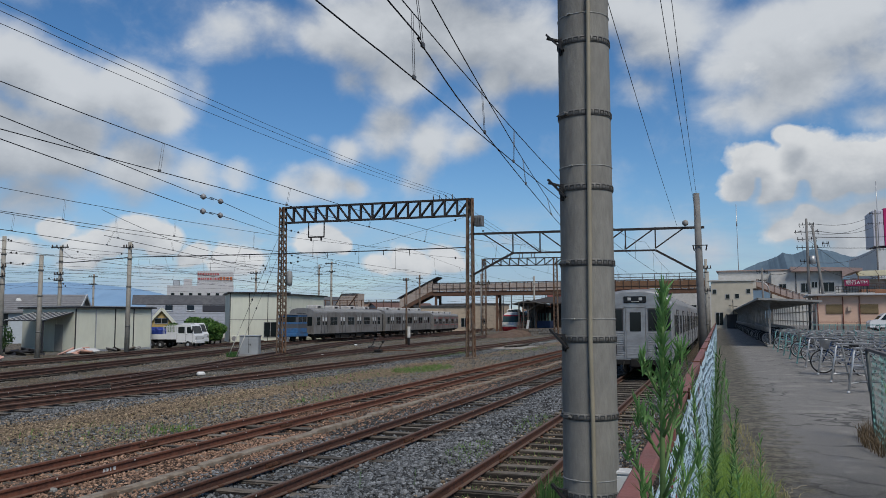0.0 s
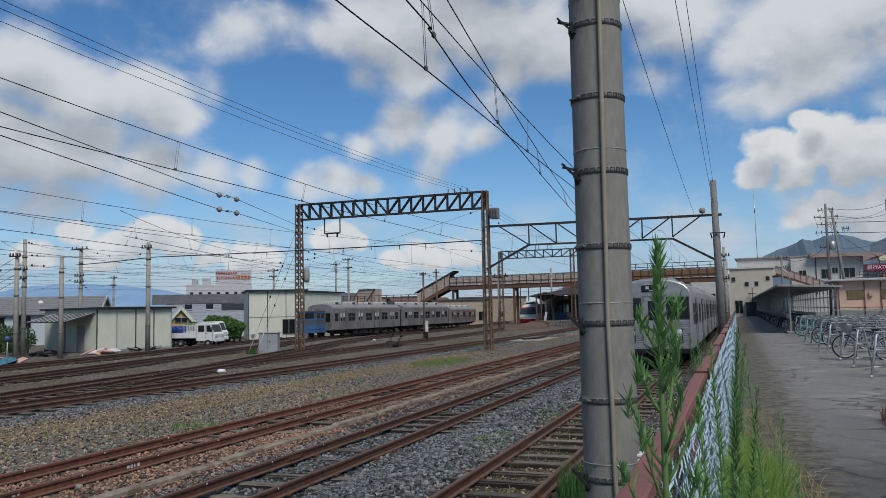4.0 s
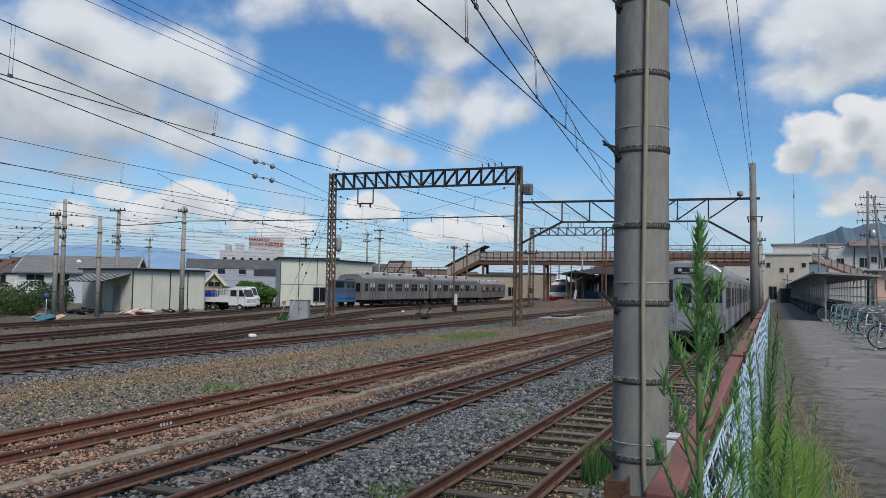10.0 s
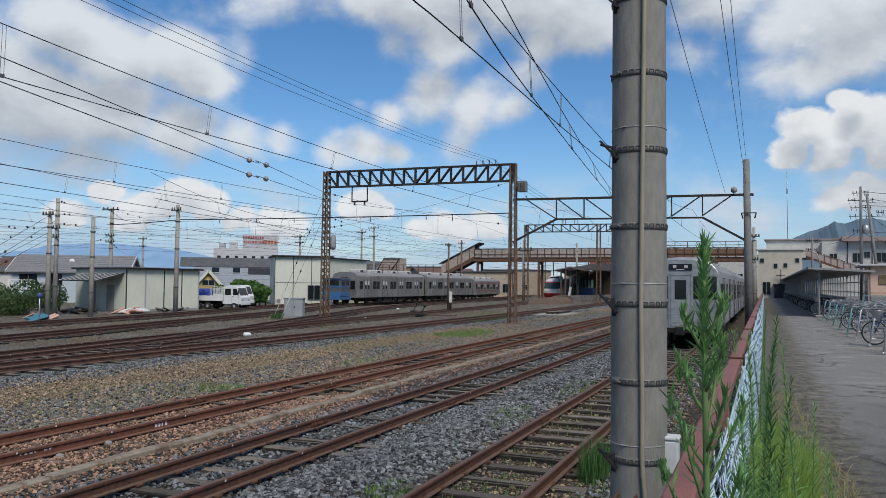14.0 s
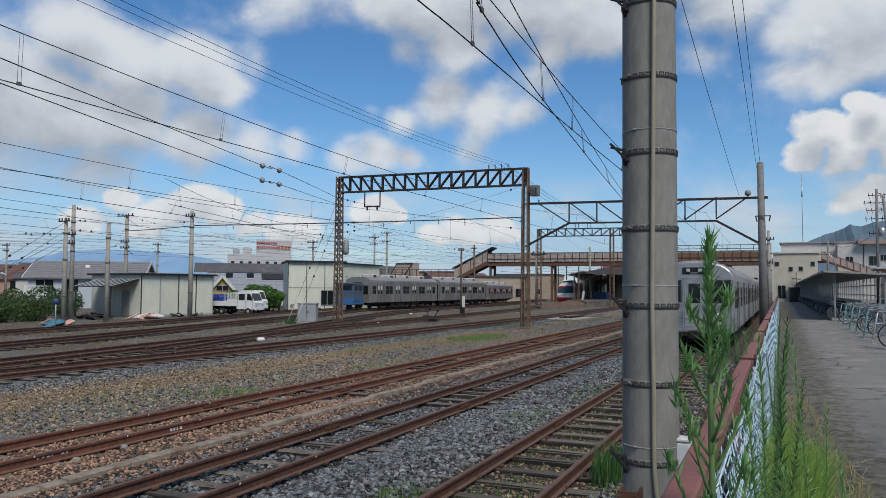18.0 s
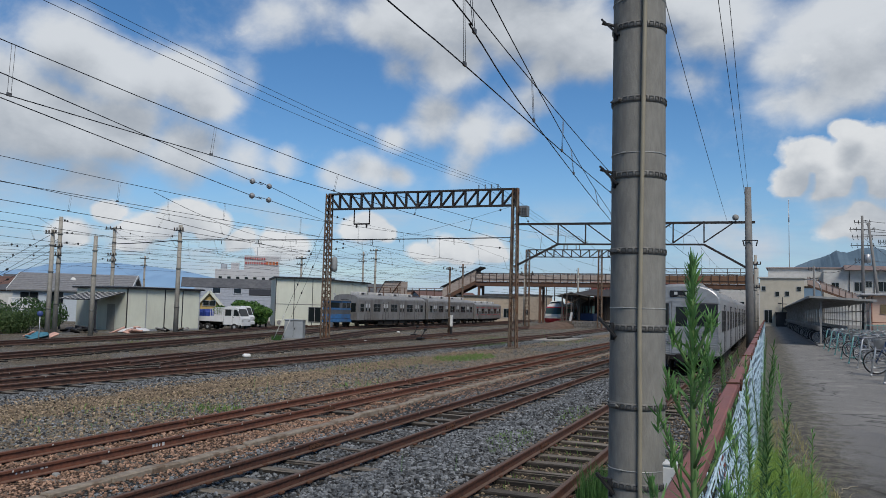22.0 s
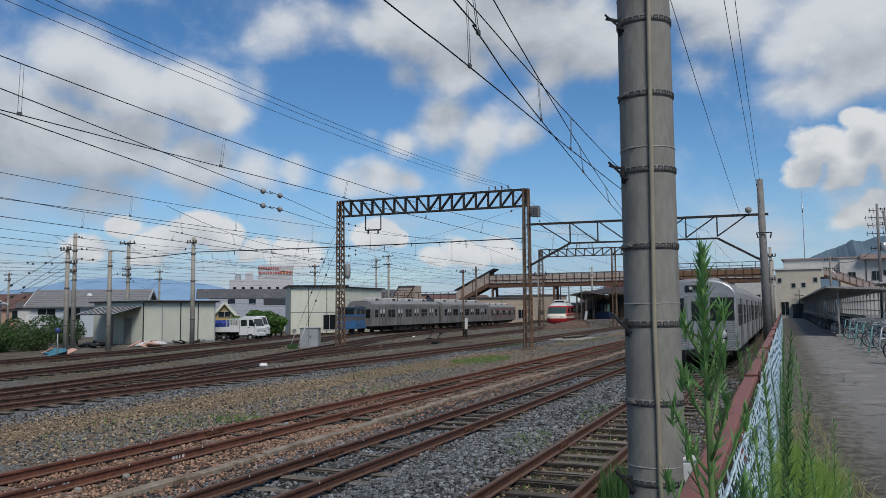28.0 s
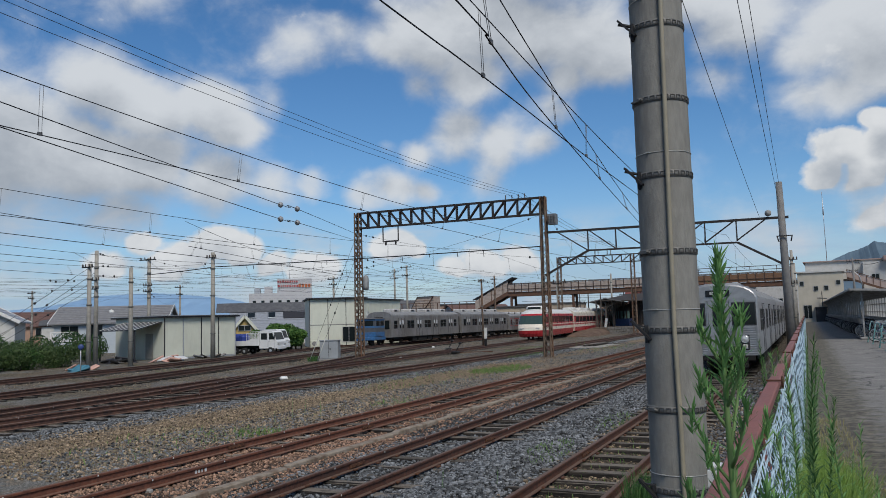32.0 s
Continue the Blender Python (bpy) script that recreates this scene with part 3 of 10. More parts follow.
        if caps and closed:
            e = k + (len(path) - 1) * n
            self.f += [tuple(k + n - 1 - j for j in range(n)), tuple(e + j for j in range(n))]
            self.s += [False, False]

    def lathe(self, prof, c=(0, 0, 0), n=16, axis="z", smooth=True):
        k, m = len(self.v), len(prof)
        for r, h in prof:
            for j in range(n):
                t = 2 * math.pi * j / n
                a, b = r * math.cos(t), r * math.sin(t)
                p = {"z": (a, b, h), "x": (h, a, b), "y": (a, h, b)}[axis]
                self.v.append((c[0] + p[0], c[1] + p[1], c[2] + p[2]))
        for i in range(m - 1):
            for j in range(n):
                q = (j + 1) % n
                self.f.append((k + i * n + j, k + i * n + q, k + (i + 1) * n + q, k + (i + 1) * n + j))
                self.s.append(smooth)
        self.f += [tuple(k + n - 1 - j for j in range(n)), tuple(k + (m - 1) * n + j for j in range(n))]
        self.s += [False, False]

    def ring(self, c, R, r, axis="x", n=20, k=5):
        pts = []
        for i in range(n + 1):
            t = 2 * math.pi * i / n
            a, b = R * math.cos(t), R * math.sin(t)
            pts.append(Vector(c) + Vector({"x": (0, a, b), "y": (a, 0, b), "z": (a, b, 0)}[axis]))
        self.tube(pts, r, k, caps=False)

    def mesh(self, name, mat):
        me = bpy.data.meshes.new(name)
        me.from_pydata(self.v, [], self.f)
        me.polygons.foreach_set("use_smooth", self.s)
        bm = bmesh.new()
        bm.from_mesh(me)
        bmesh.ops.recalc_face_normals(bm, faces=bm.faces)
        bm.to_mesh(me)
        bm.free()
        me.materials.append(mat)
        return me


def part(name, shape, mat, parent=None, label="", m=None):
    """One mesh object, under a thing or a part. shape: a Shape or a finished mesh."""
    me = shape.mesh(name, mat) if isinstance(shape, Shape) else shape
    ob = new(name, me)
    if parent is not None:
        ob.parent = parent
    if m is not None:
        ob.matrix_basis = m
    if label:
        tagged(ob, label)
    return ob


def thing(name, label, category, m=None, group="", kind=""):
    ob = new(name)
    ob.empty_display_size = 0.2
    if m is not None:
        ob.matrix_basis = m
    return tagged(ob, label, category, group, kind)


def solid(name, shape, mat, label, category, m=None, group="", kind=""):
    """A thing made of one mesh."""
    return tagged(part(name, shape, mat, None, "", m), label, category, group, kind)


def raw_mesh(name, verts, tris, mat, smooth=False):
    me = bpy.data.meshes.new(name)
    nv, nf, w = len(verts), len(tris), tris.shape[1]
    me.vertices.add(nv)
    me.vertices.foreach_set("co", np.asarray(verts, np.float32).ravel())
    me.loops.add(nf * w)
    me.loops.foreach_set("vertex_index", np.asarray(tris, np.int32).ravel())
    me.polygons.add(nf)
    me.polygons.foreach_set("loop_start", np.arange(0, nf * w, w, dtype=np.int32))
    me.polygons.foreach_set("use_smooth", np.full(nf, smooth))
    me.update(calc_edges=True)
    me.validate()
    me.materials.append(mat)
    return me


def sag(a, b, drop, n=14):
    a, b = Vector(a), Vector(b)
    return [a.lerp(b, i / n) - Vector((0, 0, drop * 4 * (i / n) * (1 - i / n))) for i in range(n + 1)]

# ---------------------------------------------------------------- ground, road, tracks
def lift(x, y):
    """Height of the yard's surface."""
    h = GROUND + 0.05 * noise.noise(Vector((x * 0.35, y * 0.35, 0))) + 0.03 * noise.noise(Vector((x * 1.1, y * 1.1, 5)))
    for c, d in ((-2.99, -0.025), (-6.31, -0.012), (-9.64, 0.0)):
        h += d * math.exp(-((x - c) / 1.3) ** 2)
    h += 0.11 * math.exp(-((x + 4.65) / 0.55) ** 2) + 0.04 * math.exp(-((x + 8.1) / 0.7) ** 2)
    h += 0.03 * math.exp(-((x + 13.5) / 2.2) ** 2)
    return h if x > -60 else GROUND


def build_ground():
    xs = np.concatenate([[-4000, -1500, -600, -300, -150, -100, -75], np.arange(-60, -14, 0.8), np.arange(-14, 0.6, 0.22), [2, 30, 120, 400, 1500, 4000]])
    ys = np.concatenate([[-4000, -800, -150, -40, -10], np.arange(0, 40, 0.3), np.arange(40, 110, 2.0), [120, 150, 200, 300, 500, 900, 2000, 4500]])
    V = [(x, y, lift(x, y) if -60 < x < 1 and -5 < y < 120 else GROUND - 0.02) for y in ys for x in xs]
    nx = len(xs)
    F = np.array([(j * nx + i, j * nx + i + 1, (j + 1) * nx + i + 1, (j + 1) * nx + i) for j in range(len(ys) - 1) for i in range(nx - 1)])
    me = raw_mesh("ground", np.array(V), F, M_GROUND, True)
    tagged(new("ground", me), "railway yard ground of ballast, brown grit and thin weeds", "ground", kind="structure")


build_ground()

road = Shape()
road.box(-0.12, 70, -30, 260, -0.9, 0.0)
tagged(part("road", road, M_ASPHALT), "cracked grey asphalt lane beside the railway fence", "road", kind="structure")
kerb = Shape()
for i in range(40):
    kerb.box(-0.30, -0.124, -6 + i * 2.0, -4.012 + i * 2.0, -1.0, 0.045 + 0.006 * math.sin(i * 2.3), 0.015)
tagged(part("kerb", kerb, M_CONC), "weathered concrete kerb wall under the railway fence", "kerb", kind="structure")


def rail_line(pts):
    """Smooth line through the given places, on rail level."""
    out = []
    P = [Vector((*p, RAIL)) for p in pts]
    for i in range(len(P) - 1):
        a, b, c, d = P[max(i - 1, 0)], P[i], P[i + 1], P[min(i + 2, len(P) - 1)]
        k = max(2, int((c - b).length / 2.0))
        for j in range(k):
            t = j / k
            out.append(0.5 * ((2 * b) + (c - a) * t + (2 * a - 5 * b + 4 * c - d) * t * t + (3 * b - a - 3 * c + d) * t ** 3))
    return out + [P[-1]]


TRACKS = {
    "A": ((-2.99, -6), (-2.99, 30), (-2.99, 75), (-2.9, 120)),
    "B": ((-6.31, -6), (-6.31, 40), (-6.3, 90), (-6.6, 150)),
    "C": ((-9.64, -6), (-9.66, 20), (-9.9, 50), (-10.2, 90), (-11.0, 150)),
    "D": ((-18.6, -4), (-18.45, 16), (-18.1, 28), (-17.95, 55), (-18.2, 80), (-19.5, 110), (-22.5, 160)),
    "E": ((-18.7, -6), (-21.0, 15), (-22.6, 26), (-23.6, 38), (-24.7, 55), (-26.2, 77.5), (-28.0, 95), (-29.0, 105), (-29.4, 115), (-31.2, 132), (-35.0, 155), (-44, 200)),
    "F": ((-24.6, 2), (-27.4, 21.5), (-30.4, 34.7), (-34.5, 52), (-38.8, 67), (-40, 76), (-40, 95), (-41.5, 125), (-47, 165)),
    "G": ((-30.5, 2), (-34.6, 26), (-37.6, 43), (-42.5, 62), (-45.0, 80), (-46.0, 110)),
    "H": ((-20.6, 22), (-24.2, 34), (-28.3, 48), (-33.0, 65), (-35.4, 82), (-37.2, 110), (-43, 150)),
}
RAIL_PROFILE = ((-0.055, -0.150), (0.055, -0.150), (0.055, -0.138), (0.012, -0.124), (0.009, -0.045), (0.032, -0.036), (0.033, -0.008), (0.026, 0.0),
                (-0.026, 0.0), (-0.033, -0.008), (-0.032, -0.036), (-0.009, -0.045), (-0.012, -0.124), (-0.055, -0.138))
LINES = {k: rail_line(v) for k, v in TRACKS.items()}
TRACK_LABELS = {"A": "siding track with rusty rails on weathered timber sleepers", "B": "rusty railway track on dark timber sleepers in grey ballast",
                "C": "rust-brown railway track half sunk in brown grit"}


def offset(line, d):
    out = []
    for i, p in enumerate(line):
        t = line[min(i + 1, len(line) - 1)] - line[max(i - 1, 0)]
        s = Vector((t.y, -t.x, 0)).normalized()
        out.append(p + s * d)
    return out


def along(line, step, start=0.0):
    """Places every step metres along a line, with their heading in degrees."""
    out, need, done = [], start, 0.0
    for a, b in zip(line, line[1:]):
        L = (b - a).length
        while need <= done + L:
            t = (need - done) / L
            out.append((a.lerp(b, t), math.degrees(math.atan2(-(b - a).x, (b - a).y))))
            need += step
        done += L
    return out


M_RAIL_R = surf("bright_rust_rail", (0.21, 0.078, 0.045), (0.105, 0.042, 0.027), 14, 0.75, 0.0, 0.3, 60, stain=(0.07, 0.034, 0.025), stain_scale=2.0, stain_amt=0.5, worn=(0.13, 0.072, 0.050))
M_RAIL_D = surf("dark_grimy_rail", (0.13, 0.060, 0.040), (0.05, 0.027, 0.020), 9, 0.7, 0.0, 0.2, 60, stain=(0.028, 0.020, 0.017), stain_scale=1.2, stain_amt=0.6, worn=(0.115, 0.072, 0.055))
random.seed(7)
SLEEPERS = []
for v in range(4):
    s = Shape()
    s.box(-1.05, 1.05, -0.1, 0.1, -0.13, 0.0, 0.018)
    s.v = [(x + random.uniform(-0.012, 0.012), y + random.uniform(-0.010, 0.010), z + random.uniform(-0.010, 0.006)) for x, y, z in s.v]
    SLEEPERS.append(s.mesh("sleeper", M_SLEEPER))
track_things = {}
for key, line in LINES.items():
    tr = thing("railway_track", TRACK_LABELS.get(key, "rusty railway track of the station throat"), "railway track", group="yard tracks", kind="structure")
    track_things[key] = tr
    for d in (-0.566, 0.566):
        s = Shape()
        s.sweep(RAIL_PROFILE, offset(line, d))
        part("rail", s, M_RAIL_R if key == "C" else M_RAIL if key in "AB" else M_RAIL_D, tr, "rust-brown steel rail")
    # fishplates and bolts
    if key in "ABC":
        for d in (-0.566, 0.566):
            for p, h in along(offset(line, d), 10.0, 7.3 + (3.1 if d > 0 else 0) + ord(key) % 3):
                if 4 < p.y < 45:
                    s = Shape()
                    for sx in (-1, 1):
                        s.box(sx * 0.021 - 0.011, sx * 0.021 + 0.011, -0.24, 0.24, -0.115, -0.05, 0.004)
                        for q in (-0.17, -0.06, 0.06, 0.17):
                            s.tube([(sx * 0.03, q, -0.083), (sx * 0.05, q, -0.083)], 0.014, 6)
                    part("fishplate", s, M_RUST, tr, m=pose(p.x, p.y, p.z, 0, 0, h))
# white paint ticks and worn chalk marks on the rail webs
for key in "BCDE":
    for d in (-0.566, 0.566):
        tick = Shape()
        for p, h in along(offset(LINES[key], d), 1.6 if key in "BC" else 2.2, 0.6):
            if 4 < p.y < 60 and random.random() < 0.75:
                tick.box(0.0335, 0.0365, -0.011, 0.011, -0.034, -0.010, 0, pose(p.x, p.y, p.z, 0, 0, h))
        tagged(part("paint_tick", tick, M_WHITE, track_things[key]), kind="stuff")
for y, n in ((7.46, 4), (7.84, 2), (9.92, 4)):
    mark = Shape()
    for k in range(n):
        mark.box(-9.64 + 0.566 + 0.011, -9.64 + 0.566 + 0.015, y + 0.075 * k, y + 0.075 * k + random.uniform(0.02, 0.055), RAIL - 0.115, RAIL - 0.055)
    part("paint_mark", mark, M_WHITE, track_things["C"], "worn white paint marks")
SLEEPER_JOBS = []
for key, (near, far, step, z) in {"A": (-5.0, 34, 0.73, -0.150), "B": (-5.0, 70, 0.66, -0.152), "C": (-5.0, 40, 0.72, -0.152)}.items():
    rest = Shape()
    for p, h in along(LINES[key], step):
        if near < p.y < far:
            SLEEPER_JOBS.append((key, p.x + random.uniform(-0.06, 0.06), p.y + random.uniform(-0.03, 0.03), p.z + z - random.uniform(0.0, 0.07 if key == 'B' else 0.035), h + random.uniform(-1.2, 1.2)))
        elif far <= p.y < 130:
            rest.box(-1.05, 1.05, -0.1, 0.1, -0.13, 0.0, 0, pose(p.x, p.y, p.z + z, 0, 0, h))
    if rest.v:
        tagged(part("far_sleepers", rest, M_SLEEPER, track_things[key]), kind="stuff")
for key in "DEFGH":
    rest = Shape()
    for p, h in along(LINES[key], 0.7):
        if p.y < 130:
            rest.box(-1.05, 1.05, -0.1, 0.1, -0.13, 0.0, 0, pose(p.x, p.y, p.z - 0.17, 0, 0, h))
    tagged(part("far_sleepers", rest, M_SLEEPER, track_things[key]), kind="stuff")
# spikes and chairs on the nearest track: small plates where the rails cross the sleepers
plates = Shape()
for key, x, y, z, h in SLEEPER_JOBS:
    if key in "AB" and y < 22:
        for d in (-0.566, 0.566):
            for q in (-1, 1):
                plates.box(x + d + q * 0.075 - 0.022, x + d + q * 0.075 + 0.022, y - 0.05, y + 0.05, RAIL - 0.152, RAIL - 0.122, 0.006)
tagged(part("rail_fastenings", plates, M_RUST, track_things["A"]), kind="stuff")
# low concrete cable trough between the tracks
trough = Shape()
y = 3.0
i = 0
while y < 60:
    L = 1.0
    x = -8.1 + 0.12 * math.sin(y * 0.21) - 0.004 * y
    w = 0.085 + 0.02 * math.sin(i * 3.1)
    trough.box(x - w, x + w, y, y + L - 0.02 - 0.1 * (i % 5 == 2), -0.95, -0.757 + 0.014 * math.sin(i * 1.7), 0.02, None)
    y += L
    i += 1
solid("cable_trough", trough, surf("stained_concrete", (0.31, 0.265, 0.21), (0.20, 0.16, 0.12), 6, 0.9, 0, 0.4, 30, stain=(0.12, 0.075, 0.048), stain_scale=2.5, stain_amt=0.8), "low concrete cable trough stained brown between two tracks", "cable trough", kind="structure")


# ---------------------------------------------------------------- loose stones
ICO_T = (1 + 5 ** 0.5) / 2
ICO_V = np.array([(-1, ICO_T, 0), (1, ICO_T, 0), (-1, -ICO_T, 0), (1, -ICO_T, 0), (0, -1, ICO_T), (0, 1, ICO_T), (0, -1, -ICO_T), (0, 1, -ICO_T), (ICO_T, 0, -1), (ICO_T, 0, 1), (-ICO_T, 0, -1), (-ICO_T, 0, 1)]) / 1.9
ICO_F = np.array([(0, 11, 5), (0, 5, 1), (0, 1, 7), (0, 7, 10), (0, 10, 11), (1, 5, 9), (5, 11, 4), (11, 10, 2), (10, 7, 6), (7, 1, 8), (3, 9, 4), (3, 4, 2), (3, 2, 6), (3, 6, 8), (3, 8, 9), (4, 9, 5), (2, 4, 11), (6, 2, 10), (8, 6, 7), (9, 8, 1)])


def stones(name, spots, sizes, mat, label, rng):
    n = len(spots)
    V = ICO_V[None] * (1 + rng.uniform(-0.36, 0.36, (n, 12, 1)))
    V = V * (sizes[:, None, None] * np.stack([rng.uniform(0.7, 1.3, n), rng.uniform(0.7, 1.3, n), rng.uniform(0.55, 1.05, n)], 1)[:, None, :])
    a = rng.uniform(0, 6.28, n)
    c, s = np.cos(a)[:, None], np.sin(a)[:, None]
    V = np.stack([V[..., 0] * c - V[..., 1] * s, V[..., 0] * s + V[..., 1] * c, V[..., 2]], -1) + spots[:, None, :]
    F = (ICO_F[None] + (np.arange(n) * 12)[:, None, None]).reshape(-1, 3)
    tagged(new(name, raw_mesh(name, V.reshape(-1, 3), F, mat)), label, "gravel", kind="stuff")


def scatter(rng, n, x0, x1, y0, y1, power=1.0):
    x = rng.uniform(x0, x1, n)
    y = y0 + (y1 - y0) * rng.uniform(0, 1, n) ** power
    z = np.array([lift(a, b) for a, b in zip(x, y)])
    return np.stack([x, y, z + 0.010], 1)


rng = np.random.default_rng(3)
near_spots = np.concatenate([scatter(rng, 17000, -7.7, -1.6, 5.0, 15.0), scatter(rng, 12000, -7.7, -1.4, 12.0, 28.0), scatter(rng, 6000, -7.6, -0.5, 26.0, 48.0), scatter(rng, 3000, -13.4, -10.8, 9, 30), scatter(rng, 9000, -5.5, -3.75, 5.0, 16.0), scatter(rng, 5000, -5.5, -3.75, 15.0, 30.0)])
near_spots = near_spots[np.abs(near_spots[:, 0] + 2.99) > 0.85 + 0.25 * rng.uniform(0, 1, len(near_spots))]
stones("grey_ballast_stones", near_spots, 0.013 + 0.026 * rng.uniform(0, 1, len(near_spots)) ** 1.4, M_STONE_G, "loose grey ballast stones between the near tracks", rng)
rust_spots = np.concatenate([scatter(rng, 10000, -10.9, -7.5, 5.0, 15.0), scatter(rng, 6000, -11.2, -7.4, 12.0, 28.0), scatter(rng, 2500, -11.4, -7.4, 26.0, 45.0)])
stones("rusty_ballast_stones", rust_spots, rng.uniform(0.010, 0.030, len(rust_spots)), surf("rusty_ballast", (0.37, 0.235, 0.16), (0.14, 0.08, 0.054), 25, 0.88, 0, 0.3, 70, island=0.7), "loose rust-stained stones round the third track", rng)
brown_spots = np.concatenate([scatter(rng, 14000, -16.5, -10.6, 9, 24), scatter(rng, 7000, -16.5, -10.8, 22, 44), scatter(rng, 8000, -36, -18, 22, 62), scatter(rng, 2500, -30, -12, 60, 92), scatter(rng, 4500, -4.0, -1.4, 5, 22)])
stones("brown_ballast_stones", brown_spots, 0.009 + 0.024 * rng.uniform(0, 1, len(brown_spots)) ** 1.6, M_STONE_B, "loose brown and rust-stained stones round the tracks", rng)
strip_spots = np.concatenate([scatter(rng, 6500, -17.3, -15.7, 10, 45), scatter(rng, 1500, -16.8, -15.2, 45, 75), scatter(rng, 3000, -16.0, -11.0, 40, 72)])
stones("pale_ballast_stones", strip_spots, rng.uniform(0.015, 0.035, len(strip_spots)), M_STONE_G, "pale ballast shoulder beside the main line", rng)


# ---------------------------------------------------------------- grass
def blades(name, spots, heights, width, mat, label, rng, lean=0.45, lift_z=None):
    n = len(spots)
    a = rng.uniform(0, 6.28, n)
    side = np.stack([np.cos(a), np.sin(a), np.zeros(n)], 1) * (width * rng.uniform(0.6, 1.4, n))[:, None]
    b = rng.uniform(0, 6.28, n)
    L = heights * lean * rng.uniform(0.1, 1.0, n)
    bend = np.stack([np.cos(b) * L, np.sin(b) * L, np.zeros(n)], 1)
    up = np.stack([np.zeros(n), np.zeros(n), heights], 1)
    V = np.stack([spots - side, spots + side, spots + bend * 0.3 + up * 0.55 - side * 0.8, spots + bend * 0.3 + up * 0.55 + side * 0.8, spots + bend + up * (1 - 0.25 * lean)], 1)
    F = np.array([(0, 1, 3), (0, 3, 2), (2, 3, 4)])
    F = (F[None] + (np.arange(n) * 5)[:, None, None]).reshape(-1, 3)
    return tagged(new(name, raw_mesh(name, V.reshape(-1, 3), F, mat)), label, "grass", kind="stuff")


def clump(rng, n, cx, cy, rx, ry):
    r, t = np.sqrt(rng.uniform(0, 1, n)), rng.uniform(0, 6.28, n)
    x, y = cx + rx * r * np.cos(t), cy + ry * r * np.sin(t)
    return np.stack([x, y, np.array([lift(a, b) if a < -0.4 else 0.0 for a, b in zip(x, y)]) - 0.01], 1)


sp = np.concatenate([clump(rng, 300, -4.0, 8.2, 0.3, 0.5), clump(rng, 260, -4.25, 13.6, 0.3, 1.2), clump(rng, 200, -4.05, 18.0, 0.3, 1.6), clump(rng, 420, -3.0, 8.2, 0.45, 1.6), clump(rng, 700, -1.6, 9.5, 0.5, 2.5), clump(rng, 260, -3.1, 13, 0.6, 3)])
blades("yard_grass", sp, rng.uniform(0.03, 0.15, len(sp)), 0.006, M_YGRASS, "tufts of fresh grass between the sleepers", rng, 0.8)
sp = np.concatenate([clump(rng, 300, -11.4, 14.6, 0.5, 0.7), clump(rng, 150, -11.9, 14.0, 0.9, 1.4), clump(rng, 2600, -13.4, 35.5, 1.1, 3.0), clump(rng, 250, -11.4, 21.5, 0.8, 1.6), clump(rng, 160, -12.5, 12.5, 1.6, 2.5), clump(rng, 500, -14.5, 30, 2, 6), clump(rng, 600, -14.0, 60, 1.5, 8), clump(rng, 500, -17, 50, 0.8, 4), clump(rng, 400, -20.5, 60, 0.8, 5), clump(rng, 300, -26, 44, 1, 6), clump(rng, 400, -33, 40, 1.5, 7)])
sp2 = np.concatenate([clump(rng, 420, -2.05, 10.2, 0.2, 0.5), clump(rng, 160, -1.75, 11.0, 0.25, 0.8)])
blades("rail_grass", sp2, rng.uniform(0.2, 0.62, len(sp2)), 0.0045, M_LEAF_D, "tall thin green grass beside the siding rail", rng, 0.35)
blades("verge_grass", sp, 0.03 + 0.2 * rng.uniform(0, 1, len(sp)) ** 2, 0.007, M_YGRASS, "patches of low green weeds on the grit", rng, 0.8)
sp = np.concatenate([clump(rng, 900, -12.8, 14.0, 1.6, 6), clump(rng, 900, -13.0, 24.0, 2.2, 8)])
blades("dry_yard_grass", sp, rng.uniform(0.03, 0.10, len(sp)), 0.006, M_GRASS_Y, "sparse dry grass over the brown grit", rng, 0.9)
sp = np.concatenate([clump(rng, 5200, 0.04, 5.0, 0.13, 0.9), clump(rng, 2600, 0.10, 5.9, 0.16, 0.9), clump(rng, 1500, 0.02, 7.5, 0.1, 1.4)])
blades("fence_grass", sp, rng.uniform(0.35, 1.0, len(sp)) * np.interp(sp[:, 1], [4.1, 5.0, 6.5, 9], [0.70, 0.86, 0.62, 0.38]), 0.0034, M_GRASS, "tall fresh green grass along the fence", rng, 0.42)
sp = np.concatenate([clump(rng, 900, 0.38, 6.9, 0.25, 1.6), clump(rng, 700, 0.22, 10.0, 0.25, 3.0), clump(rng, 500, 0.45, 5.9, 0.3, 0.6)])
blades("dry_fence_grass", sp, rng.uniform(0.04, 0.22, len(sp)), 0.003, M_GRASS_Y, "dry straw and grass at the edge of the lane", rng, 1.2)
sp = clump(rng, 1200, 2.05, 11.2, 0.35, 1.4)
blades("dry_tuft", sp, rng.uniform(0.08, 0.35, len(sp)), 0.005, surf("dead_grass", (0.16, 0.11, 0.06), (0.09, 0.065, 0.04), 12, 0.9, 0, 0), "brown dead grass heaped at the fence end", rng, 0.8)
sp = clump(rng, 250, 3.6, 15.5, 0.9, 0.35)
blades("road_weeds", sp, rng.uniform(0.02, 0.06, len(sp)), 0.006, M_GRASS, "green weeds growing from a crack in the asphalt", rng, 0.8)

